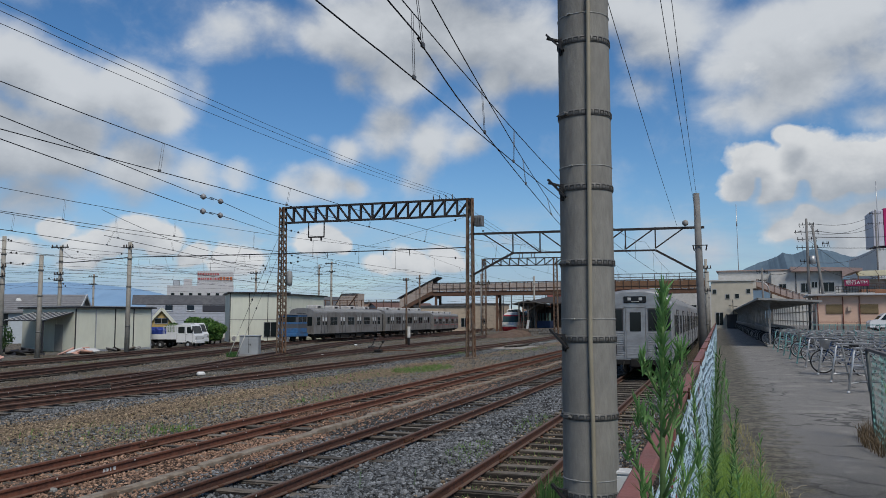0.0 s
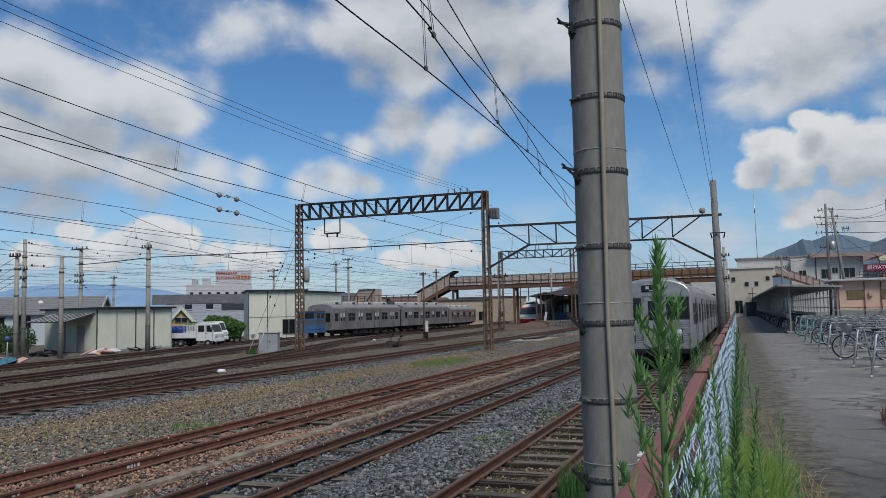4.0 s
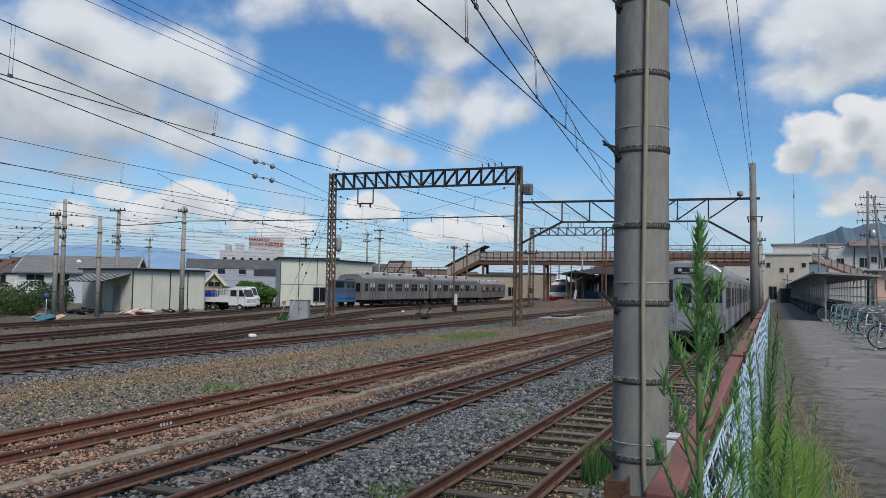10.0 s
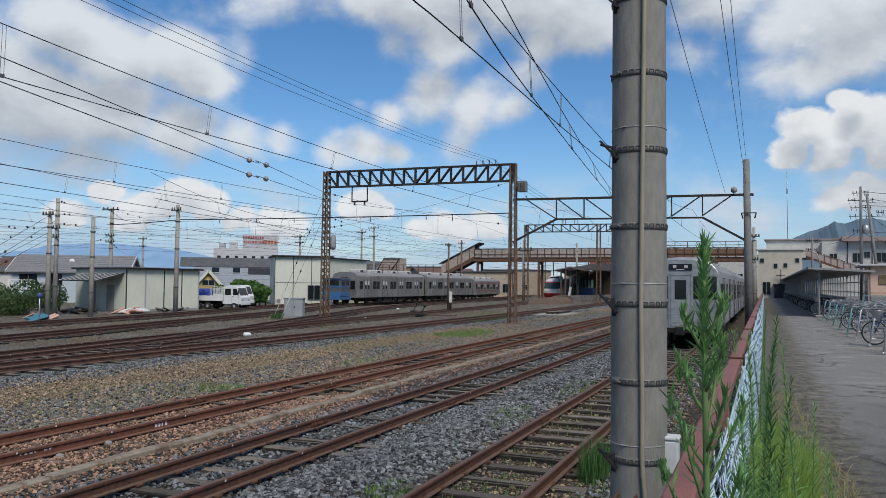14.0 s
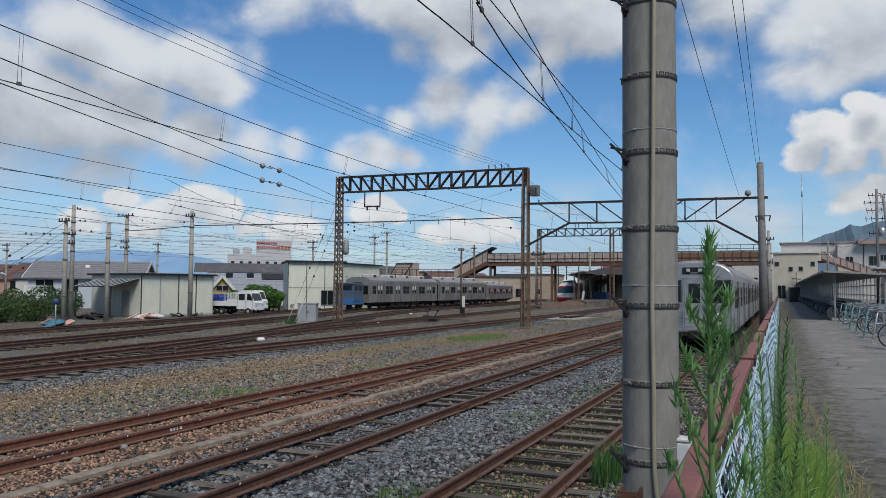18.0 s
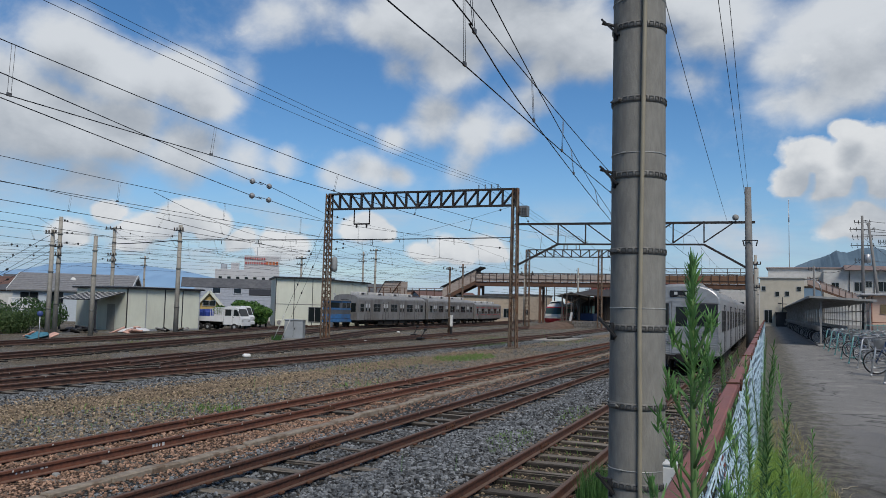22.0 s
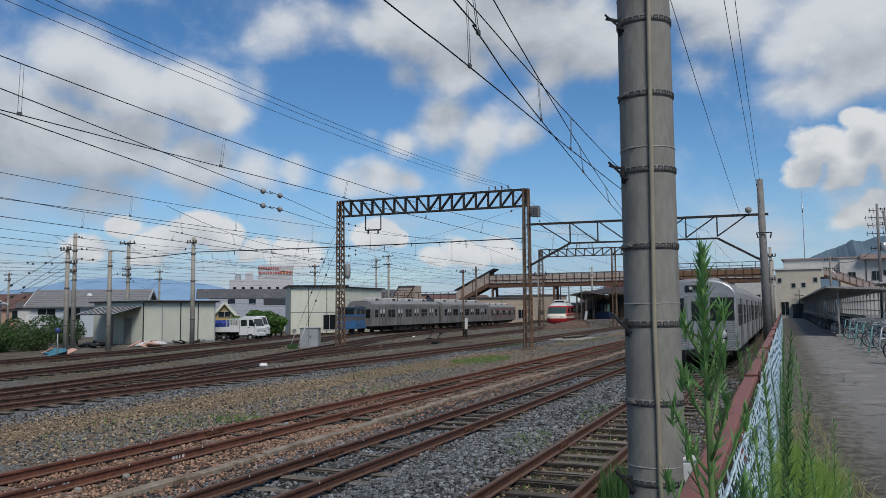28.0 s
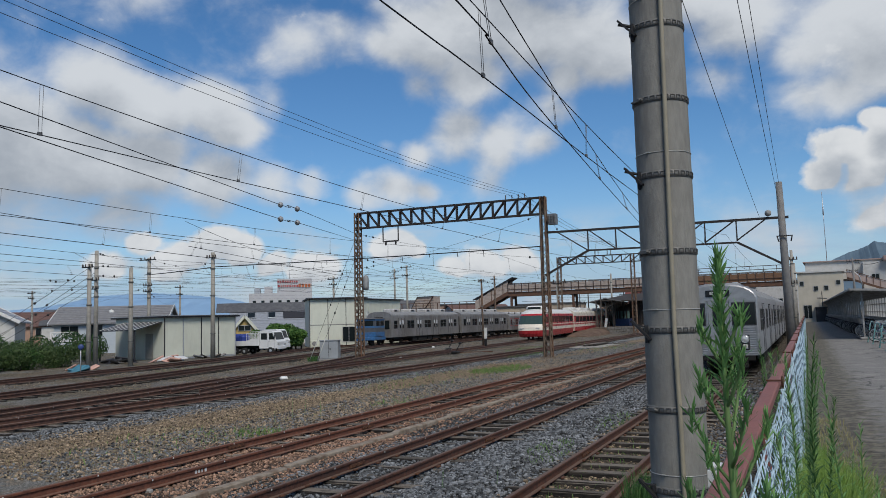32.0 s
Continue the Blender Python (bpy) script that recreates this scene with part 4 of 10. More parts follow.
twig_rng = random.Random(12)
for k, (x, y, az, L) in enumerate(((0.47, 8.0, 12, 0.34), (0.60, 7.95, 94, 0.85), (0.36, 8.5, -20, 0.3), (0.70, 8.3, 60, 0.3), (0.52, 7.4, 150, 0.26), (0.33, 9.3, 35, 0.3))):
    s = Shape()
    d = Vector((math.cos(radians(az)), math.sin(radians(az)), 0))
    q = Vector((-d.y, d.x, 0))
    pts = [d * (L * (i / 5 - 0.5)) + q * twig_rng.uniform(-0.025, 0.025) + Vector((0, 0, 0.006 + 0.008 * (i % 2))) for i in range(6)]
    s.tube(pts, [0.007, 0.0065, 0.006, 0.0055, 0.005, 0.004], 5)
    s.tube([pts[2], pts[2] + (d + q * 0.8) * 0.3 * L * 0.5 + Vector((0, 0, 0.01))], [0.003, 0.0015], 5)
    solid("dry_twig", s, surf("bleached_twig", (0.34, 0.30, 0.23), (0.22, 0.19, 0.14), 20, 0.85), "bleached dry twig lying on the asphalt", "twig", pose(x, y, 0), group="dry twigs")

# ---------------------------------------------------------------- near concrete pole
PX, PY = -0.715, 4.85


def pole_r(z):
    return 0.167 - 0.0028 * (z - 0.5)


def concrete_pole():
    th = thing("concrete_pole", "grey spun-concrete line pole with steel bands and a cable conduit", "utility pole", pose(PX, PY, GROUND - 0.1))
    z0 = GROUND - 0.1
    s = Shape()
    s.lathe([(pole_r(z), z - z0) for z in (z0, 0.0, 1, 2, 3, 4, 6, 9, 11.5)], n=40)
    part("shaft", s, M_POLE, th)
    for i, z in enumerate([0.580 + 0.4607 * k for k in range(-1, 12)]):
        r = pole_r(z) + 0.0005
        b = Shape()
        b.lathe([(r, z - z0 - 0.021), (r + 0.004, z - z0 - 0.020), (r + 0.004, z - z0 + 0.020), (r, z - z0 + 0.021)], n=40)
        band = part("band", b, M_BAND, th, "perforated steel band")
        slots = Shape()
        for k in range(26):
            a = 2 * math.pi * k / 26
            m = pose(math.cos(a) * (r + 0.0045), math.sin(a) * (r + 0.0045), z - z0, 0, 0, math.degrees(a))
            for (y0, y1, q0, q1) in ((-0.014, 0.014, 0.009, 0.013), (-0.014, 0.014, -0.013, -0.009), (-0.014, -0.011, -0.009, 0.009), (0.011, 0.014, -0.009, 0.009)):
                slots.box(-0.002, 0.002, y0, y1, q0, q1, 0, m)
        # slot outlines in a darker tone than the band
        part("band_slot", slots, surf("band_slot_dark", (0.075, 0.073, 0.070), (0.045, 0.044, 0.042), 30, 0.7, 0.2, 0), band)
        if i % 2 == 1:
            st = Shape()
            a = math.radians(216)
            c, d = Vector((math.cos(a), math.sin(a), 0)), Vector((-math.sin(a), math.cos(a), 0))
            o = c * r + Vector((0, 0, z - z0))
            tip = o + c * 0.055 + Vector((-0.035, 0, 0.058))
            foot = Vector((math.cos(a + 0.3), math.sin(a + 0.3), 0)) * (r + 0.012) + Vector((0, 0, z - z0 - 0.055))
            st.beam(foot, tip, 0.036, 0.012)
            st.beam(o + Vector((0, 0, 0.018)), tip + Vector((0, 0, -0.02)), 0.03, 0.010)
            st.box(-0.008, 0.012, -0.025, 0.025, -0.075, 0.03, 0.002, Matrix.Translation(o))
            part("climbing_step", st, M_BLACK, th, "black folding climbing step")
        else:
            bo = Shape()
            a = math.radians(228)
            m = pose(math.cos(a) * (r + 0.01), math.sin(a) * (r + 0.01), z - z0, 0, 0, 228)
            bo.box(-0.008, 0.012, -0.03, 0.03, -0.010, 0.012, 0.003, m)
            bo.tube([m @ Vector((0.006, -0.05, 0.0)), m @ Vector((0.006, 0.05, 0.0))], 0.006, 8)
            part("band_bolt", bo, M_BAND, th)
    for z in (0.67, 1.62, 2.555, 3.51, 4.45):
        r = pole_r(z) + 0.0012
        t = Shape()
        t.lathe([(r, z - z0 - 0.003), (r + 0.003, z - z0), (r, z - z0 + 0.003)], n=40)
        a = math.radians(247)
        m = pose(math.cos(a) * (r + 0.004), math.sin(a) * (r + 0.004), z - z0 + 0.002, 0, 0, 247)
        t.box(-0.003, 0.005, -0.012, 0.012, -0.004, 0.004, 0.001, m)
        part("cable_tie", t, surf("tie_wire", (0.42, 0.42, 0.40), (0.3, 0.3, 0.28), 30, 0.5, 0.3, 0), th, "thin pale wire tie")
    a = math.radians(281)
    c = Shape()
    pts = []
    for z in (-0.05, 0.30, 0.44, 0.52, 0.62, 1.0, 1.5, 2.2, 3.0, 4.0, 6.0):
        bow = 0.06 * max(0.0, (0.56 - z) / 0.6) if z < 0.56 else 0
        rr = pole_r(z) + 0.016
        pts.append((math.cos(a) * rr + bow + 0.010 * (z < 1.2) + 0.011 * max(0.0, z - 1.2), math.sin(a) * rr - bow * 0.3, z - z0))
    c.tube(pts, 0.0135, 10)
    part("conduit", c, M_PIPE, th, "beige plastic cable conduit")
    bx = Shape()
    bx.box(0.148, 0.235, -0.05, 0.06, 0.50 - z0, 0.70 - z0, 0.012)
    box = part("junction_box", bx, M_WHITE, th, "white plastic junction box")
    ld = Shape()
    ld.box(0.144, 0.239, -0.054, 0.064, 0.70 - z0, 0.722 - z0, 0.006)
    part("lid", ld, M_WHITE, box)


concrete_pole()

# ---------------------------------------------------------------- lane fence with red top rail and chain link
FX = -0.14


def chain_link(s, p0, p1, z0, z1, cell=0.056, r=0.0018, wob=0.0, depth=0.006):
    """Zigzag wires woven between two places on the ground."""
    a, b = Vector((*p0, 0)), Vector((*p1, 0))
    d = b - a
    L = d.length
    d.normalize()
    q = Vector((d.y, -d.x, 0))
    n = int(L / cell)
    rows = int((z1 - z0) / (cell * 0.9))
    for i in range(n):
        pts = []
        # each wire is a flat spiral: it swings to one face of the net and back between two knuckles
        ph = 2.0 * math.sin(i * 12.9898 + i * i * 0.37)
        for j in range(2 * rows + 1):
            k = j / 2
            u = (i + 0.5 - 0.52 * math.cos(math.pi * k)) * cell
            z = z0 + (z1 - z0) * j / (2 * rows) + 0.004 * math.sin(i * 5.3 + j)
            bow = wob * (math.sin(u * 2.1 + z * 3) + 0.6 * math.sin(u * 7.3)) + depth * math.sin(math.pi * k + ph)
            pts.append(a + d * u + q * bow + Vector((0, 0, z)))
        s.tube(pts, r, 4, caps=False, smooth=False)


def lane_fence():
    th = thing("railway_fence", "pale blue chain-link fence with a faded red steel top rail", "fence", pose(FX, 0, 0))
    y, k = 1.22, 0
    posts = [1.24] + [1.24 + 2.7 * i for i in range(1, 20)]
    for k, y in enumerate(posts):
        s = Shape()
        if k == 0:
            s.box(-0.092, -0.058, y + 0.03, y + 0.034, -0.3, 1.272)
            s.box(-0.092, -0.088, y + 0.034, y + 0.075, -0.3, 1.272)
            s.box(-0.062, -0.058, y + 0.034, y + 0.075, -0.3, 1.272)
            p = part("post", s, M_RUST, th, "rusty steel channel post")
            c = Shape()
            c.box(-0.055, 0.06, y - 0.03, y - 0.004, 1.252, 1.262, 0.003)
            part("cross_bar", c, M_RUST, p)
        else:
            s.box(-0.060, -0.027, y - 0.017, y + 0.017, -0.4, 1.225, 0.004)
            p = part("post", s, M_RED, th)
            c = Shape()
            c.box(-0.03, 0.045, y - 0.008, y + 0.008, 1.272, 1.280, 0.003)
            c.tube([(0.04, y, 1.24), (0.04, y, 1.295)], 0.006, 6)
            part("cross_bar", c, M_RUST, p, "rusty cross bar with a bolt")
    for a, b in zip(posts, posts[1:]):
        s = Shape()
        s.box(-0.0255, 0.0255, a + 0.003, b - 0.003, 1.234, 1.270, 0.005)
        part("top_rail", s, M_RED, th, "faded red steel top rail")
        m = Shape()
        near = a < 14
        chain_link(m, (0.036, a + 0.02), (0.036, b - 0.02), 0.03, 1.22, 0.056 if near else 0.09, 0.0018 if near else 0.0028, 0.007, 0.008)
        net = part("chain_link", m, M_LINK, th, "pale blue coated wire mesh")
        w = Shape()
        for z in (0.05, 0.62, 1.215):
            w.tube([(0.036, a, z), (0.036, b, z)], 0.0028, 5)
        part("line_wire", w, M_LINK, net)


lane_fence()


def corner_fence():
    th = thing("parking_fence", "green chain-link fence with bent steel posts", "fence", pose(0, 0, 0))
    P = [Vector((1.97, 11.84, 0)), Vector((1.80, 9.6, 0)), Vector((1.62, 7.4, 0)), Vector((1.45, 5.2, 0))]
    for i, p in enumerate(P):
        s = Shape()
        s.tube([p, p + Vector((0.02 if i else -0.06, 0, 1.21))], 0.027, 10)
        part("post", s, M_GALV if i else surf("dark_post", (0.10, 0.12, 0.12), (0.06, 0.07, 0.07), 8, 0.6, 0.3), th, "steel fence post")
    for i, (a, b) in enumerate(zip(P, P[1:])):
        s = Shape()
        up = Vector((0, 0, 1.2))
        s.beam(a + up + (Vector((-0.06, 0, 0)) if i == 0 else Vector()), b + up, 0.05, 0.035)
        part("top_rail", s, surf("weathered_rail", (0.17, 0.15, 0.14), (0.11, 0.10, 0.095), 6, 0.7, 0.2), th)
        m = Shape()
        chain_link(m, a.xy, b.xy, 0.04, 1.17, 0.05, 0.0017, 0.022, 0.010)
        part("chain_link", m, M_LINK_G, th, "green coated wire mesh")


corner_fence()


# ---------------------------------------------------------------- overhead line structures
GY = 45.5


def lattice_column(parent, x, y, z0, z1, w0, w1, name="column", mat=None, n=None, ch=0.08):
    s = Shape()
    n = n or int((z1 - z0) / 0.42)
    def c(i, sx, sy):
        t = i / n
        w = (w0 + (w1 - w0) * t) / 2
        return Vector((x + sx * w, y + sy * w, z0 + (z1 - z0) * t))
    for sx, sy in ((-1, -1), (1, -1), (1, 1), (-1, 1)):
        s.beam(c(0, sx, sy), c(n, sx, sy), ch, ch)
    q = ((-1, -1), (1, -1), (1, 1), (-1, 1))
    for i in range(n):
        for k in range(4):
            a, b = q[k], q[(k + 1) % 4]
            s.beam(c(i, *a), c(i + 1, *b), ch * 0.6, 0.014)
            s.beam(c(i, *b), c(i + 1, *a), ch * 0.6, 0.014)
    col_ = part(name, s, mat or M_LATTICE, parent, "rusty latticed steel column")
    f = Shape()
    f.box(x - 0.36, x + 0.36, y - 0.4, y + 0.4, z0 - 0.4, z0 + 0.10, 0.02)
    part("footing", f, surf("mud_stained_footing", (0.17, 0.135, 0.10), (0.10, 0.075, 0.055), 4, 0.9, 0, 0.4, 20), col_, "stained concrete footing")
    return col_


def truss(parent, a, b, depth, bays, chord, brace, mat, label, wide=0.35, flip=None):
    a, b = Vector(a), Vector(b)
    dn = Vector((0, 0, -depth))
    s = Shape()
    for w in (-wide / 2, wide / 2):
        o = Vector((0, w, 0))
        s.beam(a + o, b + o, chord)
        s.beam(a + o + dn, b + o + dn, chord)
        for i in range(bays + 1):
            p = a.lerp(b, i / bays) + o
            s.beam(p, p + dn, brace)
            if i < bays:
                q = a.lerp(b, (i + 1) / bays) + o
                if (flip or bays) > i:
                    s.beam(p, q + dn, brace)
                else:
                    s.beam(p + dn, q, brace)
    for i in range(bays + 1):
        p = a.lerp(b, i / bays)
        for d in (Vector(), dn):
            s.beam(p + d - Vector((0, wide / 2, 0)), p + d + Vector((0, wide / 2, 0)), brace)
    return part("truss_beam", s, mat, parent, label)


def insulator(parent, p, q, name="insulator", r=0.07):
    """Ribbed insulator from p to q."""
    p, q = Vector(p), Vector(q)
    d = q - p
    prof, n = [], 5
    for i in range(n):
        prof += [(0.025, i / n), (r, (i + 0.35) / n), (r * 0.9, (i + 0.5) / n), (0.025, (i + 0.6) / n)]
    prof.append((0.025, 1.0))
    s = Shape()
    s.lathe([(a, b * d.length) for a, b in prof], n=10)
    rot = d.to_track_quat("Z", "Y").to_matrix().to_4x4()
    part(name, s, surf("grey_brown_porcelain", (0.13, 0.125, 0.12), (0.08, 0.075, 0.07), 8, 0.3), parent, "", Matrix.Translation(p) @ rot)


def gantry_main():
    th = thing("catenary_gantry", "rusty steel catenary gantry with a dark truss beam over the yard", "gantry")
    xl, xr = -27.35, -14.2
    lattice_column(th, xl, GY, GROUND, 9.05, 0.44, 0.32)
    lattice_column(th, xr, GY, GROUND, 8.98, 0.42, 0.30)
    truss(th, (xl, GY, 9.0), (xr, GY, 8.93), 1.02, 16, 0.11, 0.075, M_BEAM, "dark steel truss beam", 0.16, flip=8)
    # hanging frame under the beam
    s = Shape()
    x = -25.4
    for d in (0.0, 1.15):
        s.beam((x + d, GY, 8.0), (x + d, GY, 6.95), 0.06)
        s.beam((x + 0.2 + d * 0.65, GY, 6.95), (x + 0.2 + d * 0.65, GY, 6.7), 0.09)
    s.beam((x, GY, 6.95), (x + 1.15, GY, 6.95), 0.09)
    part("hanging_frame", s, M_BEAM, th, "dark steel hanging frame")
    for k in range(4):
        insulator(th, (-16.6 + k * 0.42, GY, 9.0), (-16.6 + k * 0.42, GY, 9.28), r=0.05)
    # switch box on the column
    s = Shape()
    s.box(xr + 0.35, xr + 0.85, GY - 0.3, GY + 0.2, 7.2, 7.85, 0.02)
    part("switch_box", s, surf("grey_switchgear", (0.20, 0.21, 0.22), (0.14, 0.15, 0.155), 5, 0.6, 0.2), th, "grey pole switch box")
    for k in range(3):
        insulator(th, (xr + 0.42 + 0.17 * k, GY - 0.32, 7.3), (xr + 0.42 + 0.17 * k, GY - 0.32, 7.75), r=0.06)
    # side beam to the tubular pole by the lane
    x2 = -0.8
    s = Shape()
    za, zb = 6.75, 6.62
    s.beam((xr, GY, za), (x2 + 0.25, GY, zb), 0.13)
    s.beam((xr + 2.7, GY, za - 1.25), (x2 - 2.4, GY, zb - 1.2), 0.10)
    s.beam((xr, GY, za - 2.6), (xr + 2.7, GY, za - 1.25), 0.12)
    s.beam((x2, GY, zb - 2.6), (x2 - 2.4, GY, zb - 1.2), 0.12)
    N = 5
    for i in range(N + 1):
        t = i / N
        x = xr + 2.7 + (x2 - 2.4 - xr - 2.7) * t
        s.beam((x, GY, za - 0.02), (x, GY, za - 1.24), 0.07)
        if i < N / 2:
            s.beam((x - 1.9 if i == 0 else x - 1.66, GY, za), (x, GY, za - 1.25), 0.07)
        else:
            s.beam((x + 1.66, GY, za - 0.05), (x, GY, za - 1.22), 0.07)
    part("side_beam", s, M_BEAM, th, "slender dark truss beam with knee braces")
    s = Shape()
    s.tube([(x2, GY, -1.0), (x2 - 0.06, GY, 4), (x2 - 0.12, GY, 8.55)], [0.24, 0.20, 0.165], 20)
    pole = part("pole", s, surf("dark_pole_concrete", (0.20, 0.195, 0.185), (0.15, 0.145, 0.14), 4, 0.8, 0, 0.2, 30), th, "grey concrete pole")
    s = Shape()
    s.beam((x2 - 0.4, GY - 0.25, 5.6), (x2 + 0.4, GY - 0.25, 5.6), 0.05)
    s.tube([(x2 - 0.37, GY - 0.25, 5.6), (x2 - 0.3, GY - 0.25, 5.3)], 0.04, 6)
    s.tube([(x2 + 0.37, GY - 0.25, 5.6), (x2 + 0.3, GY - 0.25, 5.3)], 0.04, 6)
    part("cross_arm", s, M_BLACK, pole)
    s = Shape()
    s.lathe([(0.04, 0), (0.15, 0.06), (0.17, 0.17), (0.15, 0.28), (0.04, 0.34)], (x2 - 0.75, GY - 0.1, 6.72), 12)
    part("lamp_globe", s, M_CONC, pole, "round grey fitting")
    s = Shape()
    s.lathe([(0.02, 0), (0.17, 0.05), (0.20, 0.3), (0.20, 0.75), (0.15, 0.98), (0.02, 1.05)], (xl + 0.5, GY + 0.1, 3.75), 14)
    part("signal_head", s, surf("signal_grey", (0.30, 0.31, 0.31), (0.22, 0.23, 0.23), 4, 0.6), th, "grey oval signal housing")


gantry_main()


def gantry_far():
    th = thing("far_gantry", "far steel catenary gantry over the station tracks", "gantry")
    y, xl, xr = 105.0, -30.8, -20.7
    lattice_column(th, xl, y, GROUND, 9.9, 0.55, 0.45, n=22)
    lattice_column(th, xr, y, GROUND, 9.85, 0.55, 0.45, n=22)
    truss(th, (xl, y, 9.85), (xr + 6, y, 9.75), 1.0, 13, 0.12, 0.09, M_BEAM, "dark steel truss beam", 0.2, flip=6)
    for k in range(3):
        for d in (0, 0.45):
            insulator(th, (xl + 3.4 + k * 1.7 + d, y, 9.85), (xl + 3.4 + k * 1.7 + d, y, 10.5), r=0.09)
    s = Shape()
    s.beam((xl - 1.2, y - 0.3, 6.3), (xl + 1.2, y - 0.3, 6.3), 0.1)
    for d in (-0.9, 0.9):
        s.tube([(xl + d, y - 0.3, 6.3), (xl + d * 0.8, y - 0.3, 6.8)], 0.09, 6)
    part("cross_arm", s, M_BEAM, th)


gantry_far()


def plain_pole(x, y, z0, z1, r0, r1, label, arms=(), lean=0.0, mat=None, category="utility pole", group="yard poles"):
    th = thing("line_pole", label, category, pose(x, y, z0), group=group)
    s = Shape()
    H = z1 - z0
    s.tube([(0, 0, 0), (lean * 0.5, 0, H * 0.5), (lean, 0, H)], [r0, (r0 + r1) / 2, r1], 14)
    part("shaft", s, mat or surf("pole_concrete_far", (0.35, 0.33, 0.285), (0.255, 0.24, 0.21), 4, 0.8, 0, 0.2, 30), th)
    for k, (z, w, d) in enumerate(arms):
        s = Shape()
        s.beam((-w, -r0, z - z0), (w, -r0, z - z0), d)
        arm = part("cross_arm", s, M_BLACK, th)
        for q in (-0.85, -0.35, 0.35, 0.85):
            i = Shape()
            i.lathe([(0.03, 0), (0.06, 0.05), (0.035, 0.1), (0.06, 0.14), (0.02, 0.19)], (q * w, -r0, z - z0 + d / 2), 8)
            part("insulator", i, surf("brown_porcelain", (0.1, 0.085, 0.075)), arm)
    b = Shape()
    for z in (H * 0.25, H * 0.6, H * 0.85):
        b.lathe([(r0 * 1.02, z - 0.05), (r0 * 1.05, z), (r0 * 1.02, z + 0.05)], n=12)
    part("bands", b, M_BAND, th)
    return th



# ---------------------------------------------------------------- line poles round the yard
plain_pole(-42.6, 36.7, GROUND, 5.95, 0.165, 0.125, "grey concrete line pole with stays at the yard edge", ((5.7, 0.5, 0.06),))
plain_pole(-44.25, 38.7, GROUND, 7.05, 0.165, 0.125, "tall grey concrete line pole beside its neighbour", ((5.0, 0.45, 0.06), (4.4, 0.4, 0.06)))
plain_pole(-40.8, 38.5, GROUND, 5.7, 0.165, 0.125, "grey concrete line pole before the cream shed")
plain_pole(-39.0, 44.4, GROUND, 7.0, 0.175, 0.135, "grey concrete line pole at the corner of the cream shed", ((6.6, 0.45, 0.06),))
plain_pole(-50.4, 49.5, GROUND, 7.55, 0.17, 0.14, "line pole behind the cream shed with several arms", ((7.4, 0.9, 0.08), (5.2, 0.5, 0.06), (4.7, 0.5, 0.06)))
plain_pole(-57.3, 110, GROUND, 10.5, 0.2, 0.15, "utility pole behind the parked train with a grey transformer", ((10.2, 1.0, 0.1), (8.9, 0.8, 0.1)))
plain_pole(-25.9, 64, GROUND, 5.15, 0.10, 0.08, "slim brown steel post with a cable arm", ((4.9, 0.3, 0.04),), mat=M_LATTICE)
plain_pole(-0.75, 62, -0.5, 6.0, 0.12, 0.10, "slim dark concrete pole by the lane fence", ((5.3, 0.4, 0.05), (3.6, 0.3, 0.05)))
plain_pole(-0.9, 88, -0.5, 6.5, 0.16, 0.13, "distant concrete pole by the lane fence")
plain_pole(-33.3, 112, GROUND, 8.2, 0.14, 0.12, "slim station pole by the footbridge", ((6.5, 0.6, 0.06),))
plain_pole(-26.6, 118, GROUND, 8.0, 0.16, 0.12, "slim station pole behind the platform roof")
plain_pole(-45.5, 118, GROUND, 8.6, 0.18, 0.14, "dark line pole by the footbridge stairs", ((8.0, 0.6, 0.08),), mat=M_LATTICE)
plain_pole(-62.0, 96, GROUND, 8.4, 0.18, 0.14, "far utility pole over the house roofs", ((8.0, 0.9, 0.1), (7.2, 0.7, 0.1)))
plain_pole(-93.0, 98, GROUND, 8.6, 0.18, 0.14, "far utility pole over the house roofs", ((8.2, 0.9, 0.1), (7.0, 0.7, 0.1)))
plain_pole(-110.0, 84, GROUND, 8.0, 0.18, 0.14, "far utility pole over the house roofs", ((7.6, 0.9, 0.1), (6.8, 0.7, 0.1)))
plain_pole(-66.0, 122, GROUND, 11.0, 0.2, 0.14, "far utility pole behind the cream building", ((10.4, 1.0, 0.1), (9.2, 0.8, 0.1)))


def stays():
    for k, (x, y, z) in enumerate(((-42.6, 36.7, 5.7), (-42.6, 36.7, 4.6), (-44.25, 38.7, 5.6), (-44.25, 38.7, 4.6))):
        s = Shape()
        a, b = Vector((x, y, z)), Vector((x - 4.6 + 0.7 * k, y - 7.6 - 0.3 * k, GROUND + 0.05))
        s.tube([a, b], 0.014, 5)
        ob = solid("stay_wire", s, M_WIRE, "steel stay wire from a line pole to the ground", "stay wire", group="stays")
        i = Shape()
        m = a.lerp(b, 0.35)
        d = (b - a).normalized()
        i.tube([m, m + d * 0.08, m + d * 0.16], [0.05, 0.085, 0.05], 8)
        part("insulator", i, M_BLACK, ob)
        g = Shape()
        g.tube([b.lerp(a, 0.02), b.lerp(a, 0.28)], 0.03, 6)
        part("stay_guard", g, surf("pale_guard", (0.5, 0.5, 0.46)), ob, "pale stay guard")


